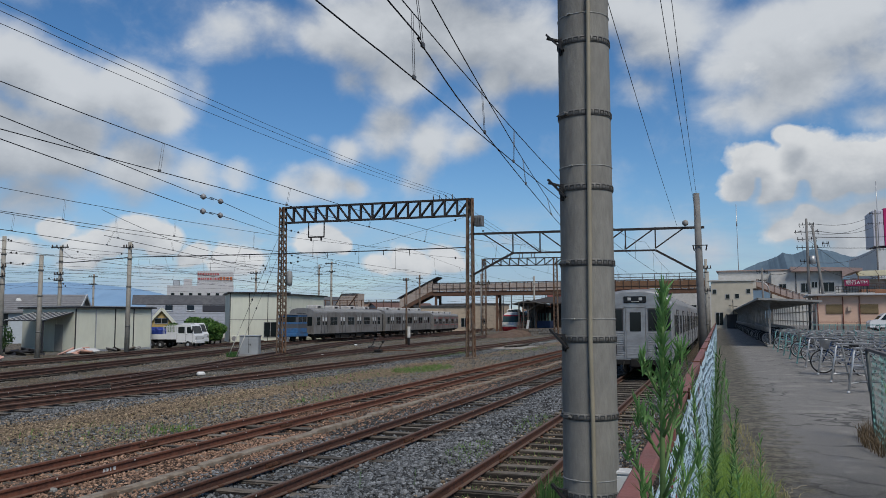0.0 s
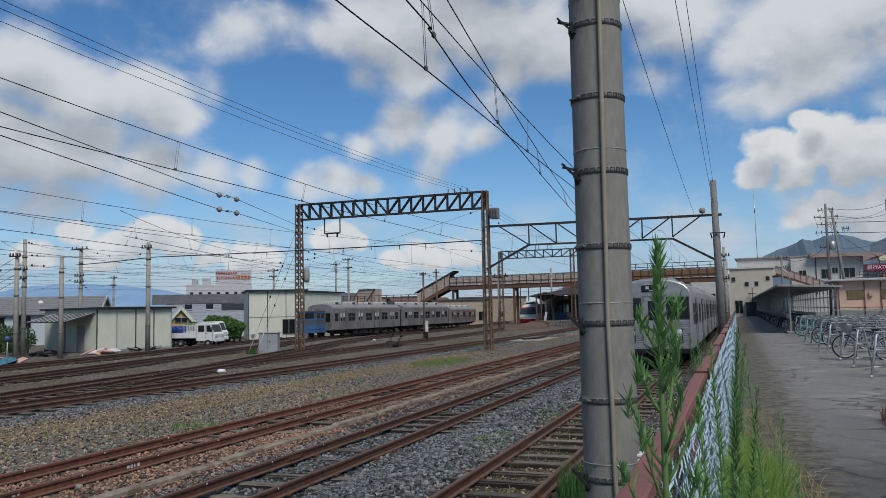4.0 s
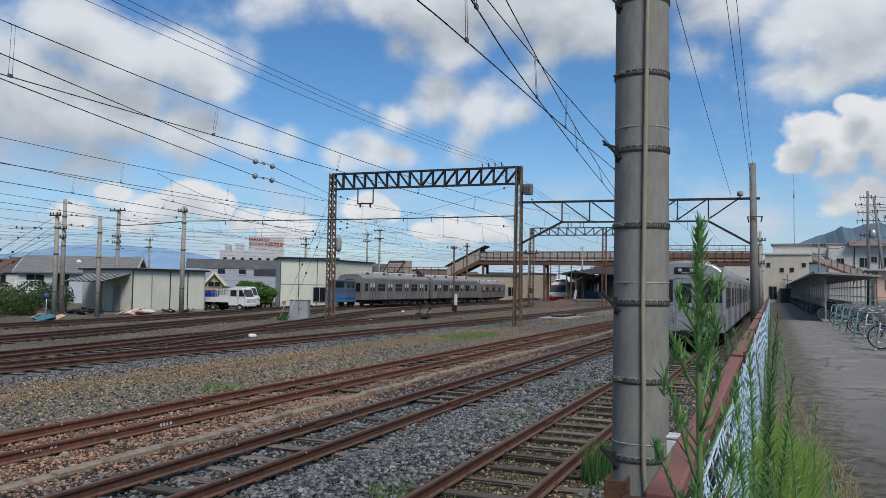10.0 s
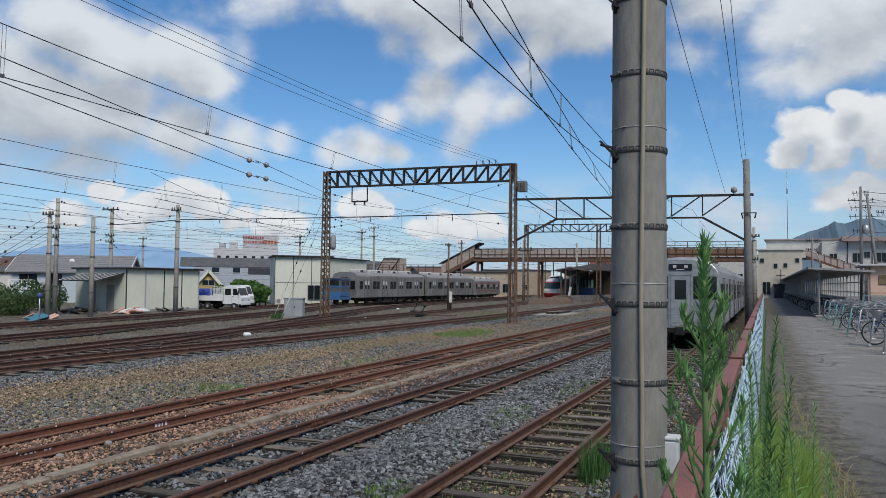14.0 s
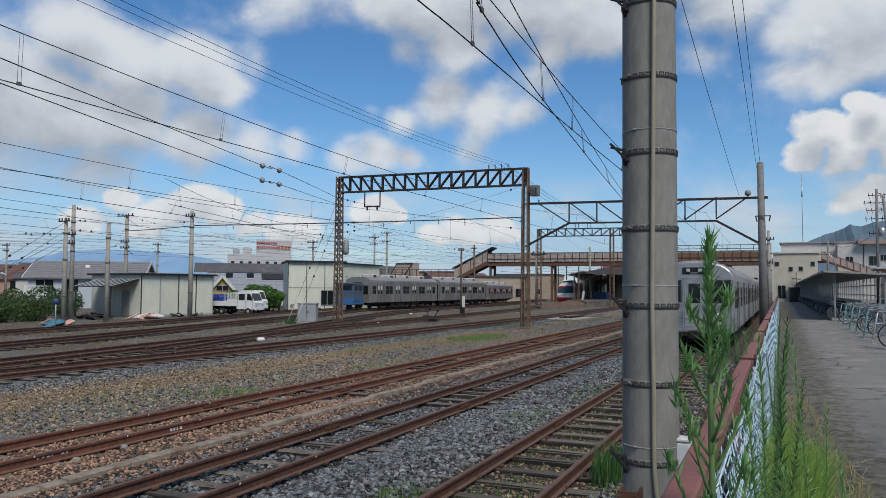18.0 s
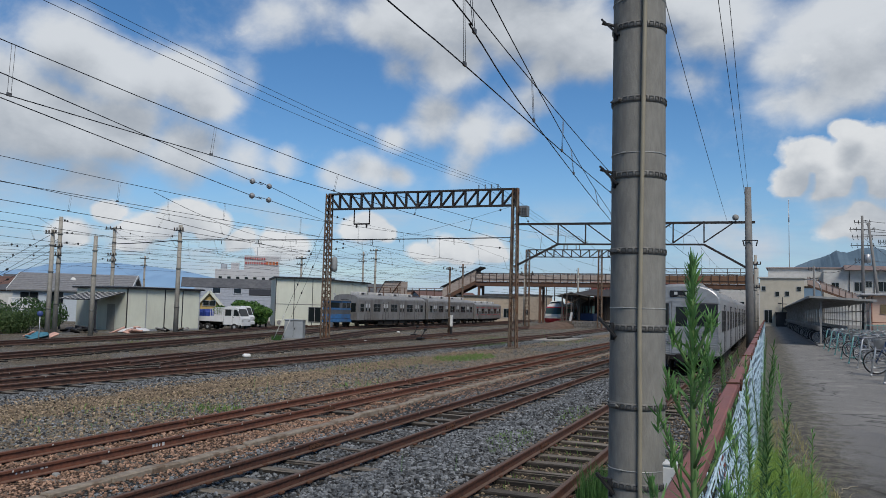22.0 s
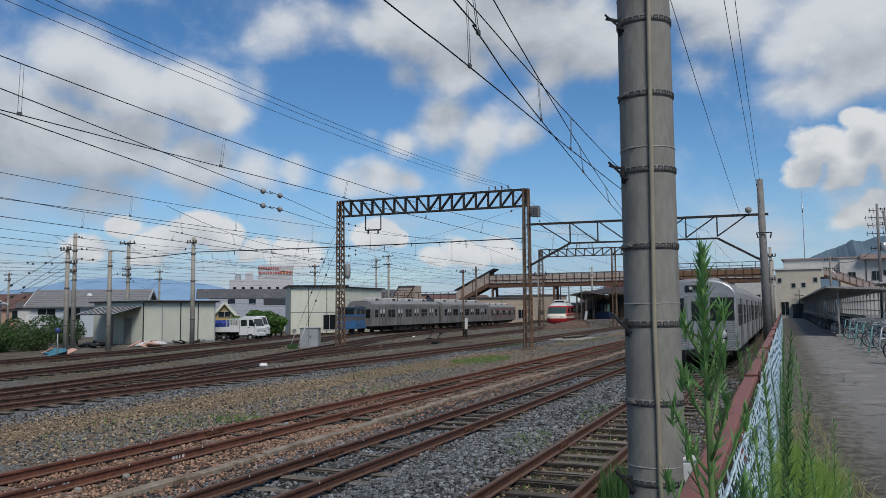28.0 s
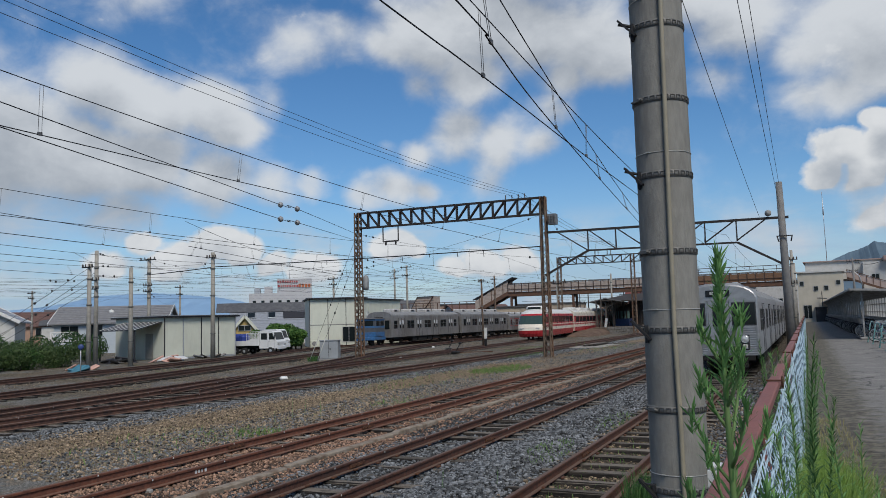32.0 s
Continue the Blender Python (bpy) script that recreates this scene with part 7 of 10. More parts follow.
def cream_shed():
    """Prefabricated shed with a lean-to awning."""
    a, b = Vector((-45.0, 45.8)), Vector((-43.75, 52.5))
    d = b - a
    rz = math.degrees(math.atan2(d.y, d.x))
    W, D, H = d.length, 6.6, 3.28
    th = thing("shed", "cream panelled prefab shed with a dark flat roof edge", "shed", pose(a.x, a.y, GROUND, 0, 0, rz))
    s = Shape()
    s.box(0, W, 0, D, -0.2, H - 0.02)
    part("wall", s, M_CREAM, th)
    for k in range(4):
        p = Shape()
        x0, x1 = W * k / 4 + 0.05, W * (k + 1) / 4 - 0.05
        p.box(x0, x1, -0.03, 0.0, 0.15, H - 0.1, 0.008)
        part("wall_panel", p, M_CREAM, th)
        q = Shape()
        q.box(W * k / 4 - 0.045, W * k / 4 + 0.045, -0.045, 0.0, 0, H - 0.05, 0.008)
        part("panel_joint", q, M_TRIMDARK if k != 1 else M_GALV, th)
    q = Shape()
    q.box(W - 0.06, W + 0.05, -0.05, 0.06, 0, H, 0.01)
    q.box(-0.06, W + 0.05, -0.04, 0.0, 0.0, 0.14, 0.01)
    part("corner_post", q, M_GALV, th)
    for k in range(3):
        q = Shape()
        y0 = D * k / 3
        q.box(-0.03, 0.0, y0 + 0.06, y0 + D / 3 - 0.06, 0.15, H - 0.1, 0.008)
        part("gable_panel", q, M_CREAM, th)
    r = Shape()
    r.box(-0.25, W + 0.3, -0.35, D + 0.35, H - 0.02, H + 0.10, 0.02)
    rf = part("roof", r, M_TRIMDARK, th, "dark flat metal roof")
    c = Shape()
    n = 34
    for k in range(n):
        x = -0.2 + (W + 0.4) * k / n
        c.box(x, x + (W + 0.4) / n * 0.55, -0.42, D + 0.4, H + 0.10, H + 0.15, 0.01)
    part("roof_rib", c, M_GALV, rf, "corrugated roof ribs")
    # awning on the gable end
    w = Shape()
    P = [(-0.05, 0.2, 2.9), (-0.05, 5.2, 2.9), (-2.4, 5.2, 2.3), (-2.4, 0.2, 2.3)]
    w.face(P), w.face([(x, y, z + 0.06) for x, y, z in P])
    for i in range(4):
        j = (i + 1) % 4
        w.face([P[i], P[j], (P[j][0], P[j][1], P[j][2] + 0.06), (P[i][0], P[i][1], P[i][2] + 0.06)])
    aw = part("awning", w, M_TRIMDARK, th, "ribbed dark awning")
    v = Shape()
    for k in range(8):
        y = 0.4 + 4.6 * k / 7
        v.beam((-0.1, y, 2.97), (-2.4, y, 2.38), 0.028, 0.03)
    part("awning_rib", v, M_WHITE, aw, "white awning ribs")
    for y in (0.4, 5.0):
        p = Shape()
        p.box(-2.36, -2.26, y - 0.05, y + 0.05, 0, 2.3)
        part("awning_post", p, M_TRIMDARK, aw)
    dr = Shape()
    dr.box(-0.05, -0.01, 1.4, 2.4, 0.05, 2.05, 0.01)
    part("door", dr, surf("shed_door", (0.30, 0.29, 0.26), (0.24, 0.23, 0.2), 3, 0.6), th, "grey-brown door")
    return th


cream_shed()


def cream_building():
    rz = 38.5
    th = thing("workshop_building", "two-storey cream sheet-metal workshop with outdoor stairs", "building", pose(-47.3, 68.6, GROUND - 0.2, 0, 0, rz))
    W, D, H = 5.7, 8.0, 5.25
    s = Shape()
    s.box(0, W, 0, D, -0.4, H)
    part("wall", s, M_CREAM, th)
    for k in range(3):
        p = Shape()
        p.box(W * k / 3 + 0.03, W * (k + 1) / 3 - 0.03, -0.03, 0, 0.2, 2.5, 0.006)
        p.box(W * k / 3 + 0.03, W * (k + 1) / 3 - 0.03, -0.03, 0, 2.56, H - 0.1, 0.006)
        part("wall_panel", p, M_CREAM, th)
    for k in range(4):
        p = Shape()
        p.box(W * k / 3 - 0.035, W * k / 3 + 0.035, -0.05, 0, 0.1, H, 0.006)
        part("panel_joint", p, M_TRIMDARK, th)
    p = Shape()
    p.box(0, W, -0.045, 0, 2.5, 2.56)
    part("floor_band", p, M_STEELDULL, th)
    r = Shape()
    r.box(-0.3, W + 0.4, -0.4, D + 0.3, H, H + 0.14, 0.02)
    part("roof", r, M_TRIMDARK, th)
    wall_window(th, 4.4, 1.5, 1.9, 1.5, -0.03, 2)
    b2 = thing("workshop_annex", "cream sheet-metal annex behind the workshop stairs", "building", pose(-49.6, 73.5, GROUND, 0, 0, 0))
    s = Shape()
    s.box(0, 5.4, 0, 9.5, -0.4, 5.0)
    part("wall", s, M_CREAM, b2)
    r = Shape()
    r.box(-0.2, 5.7, -0.3, 9.9, 5.0, 5.13, 0.02)
    part("roof", r, M_TRIMDARK, b2)
    for k in range(5):
        p = Shape()
        p.box(5.4, 5.43, 0.1 + 1.88 * k, 1.92 + 1.88 * k, 0.2, 4.9, 0.006)
        part("wall_panel", p, M_CREAM, b2)
    # outdoor stair and landing
    st = thing("steel_stair", "grey steel stair and landing on the workshop wall", "stair", pose(-43.3, 71.2, GROUND, 0, 0, 25))
    t = Shape()
    t.box(0, 1.2, 0.2, 2.6, 2.55, 2.65)
    part("landing", t, M_GALV, st)
    for k in range(11):
        q = Shape()
        q.box(0.1, 1.1, 2.7 + 0.25 * k, 2.98 + 0.25 * k, 2.4 - 0.22 * k, 2.44 - 0.22 * k)
        part("tread", q, M_GALV, st)
    rl = Shape()
    for x in (0.05, 1.15):
        rl.tube([(x, 0.2, 3.6), (x, 2.6, 3.6), (x, 5.4, 1.2)], 0.03, 5)
        for y, z in ((0.2, 2.6), (1.4, 2.6), (2.6, 2.6), (4.0, 1.4), (5.4, 0.1)):
            rl.tube([(x, y, z), (x, y, z + 1.05)], 0.025, 5)
    rl.box(0.0, 1.2, 0.1, 0.2, 0, 2.6)
    part("railing", rl, M_GALV, st)
    # outdoor units at the foot of the wall
    for k in range(2):
        ac = thing("outdoor_unit", "white air-conditioner outdoor unit at the workshop wall", "air conditioner", pose(-46.9 + 0.8 * k, 68.2 + 0.63 * k, GROUND, 0, 0, 38.5), group="outdoor units")
        s = Shape()
        s.box(0, 0.8, -0.32, 0, 0.1, 0.75, 0.02)
        part("casing", s, M_CREAM, ac)
        s = Shape()
        s.lathe([(0.24, 0), (0.24, 0.02), (0.18, 0.02), (0.05, 0.02)], (0.32, -0.34, 0.43), 14, "y")
        part("fan_grille", s, M_STEELDULL, ac)


cream_building()


def hotel():
    th = thing("hotel", "pale multi-storey hotel with red rooftop lettering far behind", "hotel", pose(-156.8, 194.7, GROUND - 1, 0, 0, 36.6))
    wl = surf("hotel_render", (0.50, 0.50, 0.51), (0.44, 0.44, 0.45), 0.6, 0.8, 0, 0.05, 10)
    s = Shape()
    s.box(0, 19.4, 0, 14, -1, 13.4)
    part("wall", s, wl, th)
    s = Shape()
    s.box(8.6, 19.3, 0.6, 11, 13.4, 17.9)
    s.box(4.6, 7.1, 3, 8, 13.4, 15.6)
    pt = part("penthouse", s, wl, th)
    for k in range(7):
        for f in range(3):
            wall_window(th, 1.6 + 2.6 * k, 3.8 + 3.3 * f, 1.0, 1.5, 0, 0)
    red = surf("sign_red", (0.42, 0.05, 0.06), (0.36, 0.05, 0.05), 3, 0.6)
    random.seed(11)
    def bar(x0, x1, z0, z1, mat):
        b = Shape()
        b.box(x0, x1, 0.35, 0.6, z0, z1)
        part("sign_bar", b, mat, pt)
    for x, end, z in ((8.7, 15.2, 16.7), (8.9, 15.0, 15.3)):
        while x < end:
            w = random.uniform(0.22, 0.55)
            bar(x, x + w, z, z + 0.6, red)
            x += w + 0.33
    for k in range(4):
        bar(15.2 + 1.0 * k, 15.9 + 1.0 * k, 15.2, 16.2, surf("sign_orange", (0.5, 0.14, 0.05), (0.42, 0.12, 0.05), 3, 0.6))
    t = Shape()
    t.box(1.5, 3.4, 4, 7, 13.4, 15.2, 0.2)
    part("water_tank", t, M_GALV, th)
    m = Shape()
    m.tube([(12.5, 6, 17.9), (12.5, 6, 21)], 0.1, 6)
    part("mast", m, M_GALV, th)


hotel()


# ---------------------------------------------------------------- lorry and small things at the yard's edge
def wheel_set(th, x, y, r, w):
    t = Shape()
    t.lathe([(r * 0.6, -w / 2), (r * 0.95, -w / 2), (r, -w / 2 + 0.03), (r, w / 2 - 0.03), (r * 0.95, w / 2), (r * 0.6, w / 2)], (x, y, r), 20, "y")
    wh = part("wheel", t, M_TYRE, th)
    k = Shape()
    k.lathe([(0.03, -w / 2 - 0.012), (r * 0.35, -w / 2 - 0.012), (r * 0.6, -w / 2 + 0.03), (r * 0.6, w / 2 - 0.03), (r * 0.35, w / 2 + 0.012), (0.03, w / 2 + 0.012)], (x, y, r), 16, "y")
    part("rim", k, M_GALV, wh)


def lorry(label, m, blue_load=True):
    th = thing("lorry", label, "truck", m, group="parked lorries")
    W = surf("lorry_white", (0.72, 0.73, 0.73), (0.65, 0.66, 0.66), 2, 0.35, 0, 0.02, 30)
    # cab in profile, nose to +x
    prof = [(3.55, 0.55), (5.42, 0.55), (5.47, 1.15), (5.30, 1.35), (5.02, 2.08), (4.85, 2.18), (3.65, 2.18), (3.55, 2.05)]
    s = Shape()
    for y in (-0.88, 0.88):
        s.face([(x, y, z) for x, z in prof])
    for i in range(len(prof)):
        a, b = prof[i], prof[(i + 1) % len(prof)]
        s.face([(a[0], -0.88, a[1]), (b[0], -0.88, b[1]), (b[0], 0.88, b[1]), (a[0], 0.88, a[1])])
    cab = part("cab", s, W, th, "white crew cab")
    for y in (-0.885, 0.885):
        g = Shape()
        g.face([(4.62, y, 1.38), (5.2, y, 1.38), (4.98, y, 1.98), (4.62, y, 1.98)])
        g.face([(3.75, y, 1.38), (4.4, y, 1.38), (4.4, y, 1.98), (3.75, y, 1.98)])
        part("side_window", g, M_GLASS, cab)
        d = Shape()
        for x in (3.62, 4.5, 5.22):
            d.box(x, x + 0.02, min(y, y * 1.006), max(y, y * 1.006), 0.62, 2.0)
        d.box(4.56, 4.7, min(y, y * 1.02), max(y, y * 1.02), 1.22, 1.27)
        part("door_gap", d, M_TRIMDARK, cab)
    g = Shape()
    g.face([(5.315, -0.78, 1.36), (5.315, 0.78, 1.36), (5.04, 0.74, 2.04), (5.04, -0.74, 2.04)])
    part("windscreen", g, M_GLASS, cab)
    b = Shape()
    b.box(5.40, 5.52, -0.86, 0.86, 0.45, 0.75, 0.03)
    part("bumper", b, W, cab)
    for y in (-0.66, 0.66):
        h = Shape()
        h.box(5.44, 5.49, y - 0.15, y + 0.15, 0.85, 1.02, 0.02)
        part("headlight", h, surf("lamp_glass", (0.65, 0.66, 0.64)), cab)
        mr = Shape()
        mr.box(5.2, 5.26, y * 1.5 - 0.06, y * 1.5 + 0.06, 1.5, 1.85, 0.02)
        part("mirror", mr, M_TRIMDARK, cab)
    bed = Shape()
    bed.box(0.0, 3.5, -0.9, 0.9, 0.82, 0.92)
    for y in (-0.9, 0.88):
        bed.box(0.0, 3.5, y, y + 0.03, 0.92, 1.3, 0.008)
    bed.box(0.0, 0.03, -0.9, 0.9, 0.92, 1.3, 0.008)
    part("cargo_bed", bed, W, th, "white drop-side cargo bed")
    fr = Shape()
    fr.box(0.05, 5.2, -0.4, 0.4, 0.55, 0.8)
    for x in (0.4, 1.6):
        fr.box(x, x + 0.5, -0.75, 0.75, 0.45, 0.75)
    part("chassis", fr, M_UNDER, th)
    gd = Shape()
    for k in range(10):
        gd.box(3.42, 3.46, -0.85 + 0.185 * k, -0.82 + 0.185 * k, 1.0, 2.1)
    for k in range(8):
        gd.box(2.2 + 0.17 * k, 2.23 + 0.17 * k, -0.9, -0.87, 1.3, 2.0)
    for z in (1.3, 1.98):
        gd.box(2.2, 3.46, -0.9, -0.87, z, z + 0.04)
    gd.box(3.42, 3.46, -0.88, 0.88, 2.06, 2.12)
    part("guard_frame", gd, W, th, "white headboard guard frame")
    for y in (-0.78, 0.78):
        wheel_set(th, 4.75, y, 0.34, 0.22)
        wheel_set(th, 1.0, y, 0.32, 0.26)
        wheel_set(th, 1.95, y, 0.32, 0.26)
    return th


lorry("white crew-cab lorry with drop sides parked beside the shed", pose(-45.9, 54.6, GROUND, 0, 0, 8) @ Matrix.Scale(0.9, 4))
lorry("second white lorry parked behind the first", pose(-48.2, 57.9, GROUND, 0, 0, 8) @ Matrix.Scale(0.95, 4))
tarp = thing("load_bundle", "blue tarpaulin bundles heaped on the lorry bed", "tarpaulin", pose(-45.8, 54.7, GROUND + 0.83))
for k in range(7):
    a = random.Random(k)
    s = Shape()
    s.box(0.18 * k, 0.4 + 0.18 * k, -0.5 + 0.1 * a.random(), 0.5 + 0.1 * a.random(), 0, 0.6 + 0.42 * a.random(), 0.12)
    part("tarp_roll", s, surf("blue_tarp", (0.03, 0.06, 0.30), (0.02, 0.04, 0.2), 5, 0.5, 0, 0.4, 12), tarp)


def heap(name, label, cat, x, y, n, sx, sy, h, mats, size, seed):
    """A heap of crumpled sacks or sheets."""
    r = random.Random(seed)
    th = thing(name, label, cat, pose(x, y, GROUND))
    for k in range(n):
        s = Shape()
        m = pose(r.uniform(-sx, sx), r.uniform(-sy, sy), r.uniform(0, h), r.uniform(-25, 25), r.uniform(-25, 25), r.uniform(0, 180))
        a, b, c = size * r.uniform(0.6, 1.3), size * r.uniform(0.5, 1.0), size * r.uniform(0.2, 0.4)
        s.box(-a, a, -b, b, 0, c, c * 0.4, m)
        s.v = [(p[0] + 0.06 * size * noise.noise(Vector(p) * 3), p[1], p[2] + 0.2 * size * noise.noise(Vector(p) * 2.2 + Vector((k, 0, 0)))) for p in s.v]
        part("sack", s, mats[k % len(mats)], th)


heap("sack_heap", "pink and white sacks heaped before the shed", "sacks", -42.6, 44.0, 15, 1.0, 1.1, 0.25, (surf("pink_sack", (0.62, 0.38, 0.30), (0.52, 0.30, 0.24), 3, 0.8, 0, 0.4, 10), surf("white_sack", (0.62, 0.62, 0.62), (0.5, 0.5, 0.5), 3, 0.8, 0, 0.4, 10), surf("pink_sack", (0.62, 0.38, 0.30))), 0.42, 4)
heap("tarpaulin_heap", "blue tarpaulin heap among the weeds", "tarpaulin", -40.6, 34.3, 9, 0.9, 0.7, 0.12, (surf("teal_tarp", (0.05, 0.20, 0.27), (0.04, 0.14, 0.19), 3, 0.6, 0, 0.4, 8), surf("teal_tarp", (0.05, 0.2, 0.27)), surf("pink_sack", (0.62, 0.38, 0.30))), 0.42, 9)
heap("scrap_pile", "dark stacked scrap under the shed awning", "scrap", -45.3, 41.6, 9, 0.8, 1.0, 0.25, (M_TRIMDARK, M_UNDER), 0.42, 13)
heap("plank_pile", "grey planks stacked along the shed wall", "planks", -43.0, 49.0, 6, 0.3, 1.6, 0.15, (M_CONC, M_SLEEPER), 0.32, 21)

# grey equipment cabinet by the gantry foot
cab = thing("equipment_cabinet", "light grey trackside equipment cabinet on a concrete base", "cabinet", pose(-29.7, 44.2, GROUND, 0, 0, 20))
s = Shape()
s.box(0, 1.25, 0, 0.8, 0.12, 1.3, 0.03)
part("casing", s, surf("cabinet_grey", (0.33, 0.35, 0.36), (0.28, 0.295, 0.30), 2, 0.5), cab)
s = Shape()
s.box(-0.05, 1.3, -0.05, 0.85, 1.3, 1.36, 0.02)
part("lid", s, surf("cabinet_grey", (0.33, 0.35, 0.36)), cab)
s = Shape()
s.box(-0.1, 1.35, -0.1, 0.9, -0.2, 0.12, 0.02)
part("base", s, M_CONC, cab)
s = Shape()
s.box(0.60, 0.62, -0.012, 0.0, 0.2, 1.25)
s.box(0.68, 0.74, -0.03, 0.0, 0.7, 0.82)
part("door_gap", s, M_TRIMDARK, cab)
blades("cabinet_weeds", clump(rng, 420, -29.6, 43.3, 0.35, 0.35), rng.uniform(0.12, 0.5, 420), 0.012, M_LEAF_D, "green weeds round the cabinet", rng, 0.5)

# white marker post
mk = thing("marker_post", "white and black striped marker post beside a track", "marker post", pose(-25.85, 64.3, GROUND))
s = Shape()
s.box(-0.17, 0.17, -0.12, 0.12, 0.75, 1.72, 0.02)
part("white_board", s, M_WHITE, mk)
s = Shape()
s.box(-0.15, 0.15, -0.1, 0.1, 0.0, 0.745, 0.02)
part("black_foot", s, M_BLACK, mk)
for x, y, w in ((-12.0, 17.0, 0.05), (-21.4, 29.0, 0.18), (-10.0, 14.4, 0.06), (-9.0, 8.9, 0.055), (-8.95, 8.0, 0.05), (-29.0, 52.0, 0.14), (-33.0, 60.0, 0.15), (-24.5, 46.0, 0.15), (-30.8, 64, 0.14)):
    s = Shape()
    s.box(-w, w, -w * 0.8, w * 0.8, -0.02, w * 0.9, w * 0.35)
    solid("pale_stone", s, M_WHITE if w > 0.1 else M_CONC, "pale stone lying beside the rails", "stone", pose(x, y, lift(x, y) + 0.01, 0, 0, x * 40), group="pale stones")
# point lever and boards on the ground
for x, y, h in ((-23.2, 52, 10), (-26.5, 58, 20)):
    pl = thing("point_lever", "dark point lever with rods beside the switch", "point lever", pose(x, y, GROUND, 0, 0, h), group="point levers")
    s = Shape()
    s.box(-0.25, 0.25, -0.5, 0.5, 0.05, 0.2, 0.03)
    part("base", s, M_UNDER, pl)
    s = Shape()
    s.beam((0, 0, 0.2), (0.25, 0.3, 0.75), 0.05)
    s.lathe([(0.02, -0.1), (0.12, -0.06), (0.12, 0.06), (0.02, 0.1)], (0.25, 0.3, 0.78), 10)
    part("lever", s, M_BLACK, pl)
    s = Shape()
    s.beam((0, 0.2, 0.12), (2.6, 0.6, 0.12), 0.06)
    part("rod", s, M_RUST, pl)
for k in range(3):
    sl = Shape()
    sl.box(-16.5 + 0.32 * k, -16.25 + 0.32 * k, 62.0 + 0.4 * k, 66.5 + 0.3 * k, GROUND + 0.07, GROUND + 0.22, 0.02)
    solid("old_sleeper", sl, M_SLEEPER, "old sleeper lying on a pale slab", "timber", group="old sleepers")
sl = Shape()
sl.box(-17.2, -14.6, 60.5, 67.0, GROUND - 0.1, GROUND + 0.06, 0.02)
solid("concrete_slab", sl, surf("dirty_concrete", (0.36, 0.335, 0.30), (0.24, 0.22, 0.195), 3, 0.9, 0, 0.2, 20), "flat concrete slab by the main line", "slab")

# ---------------------------------------------------------------- footbridge
M_RAILDARK = surf("dark_brown_rail", (0.085, 0.05, 0.036), (0.05, 0.03, 0.024), 3, 0.7, 0.1, 0.1, 30)


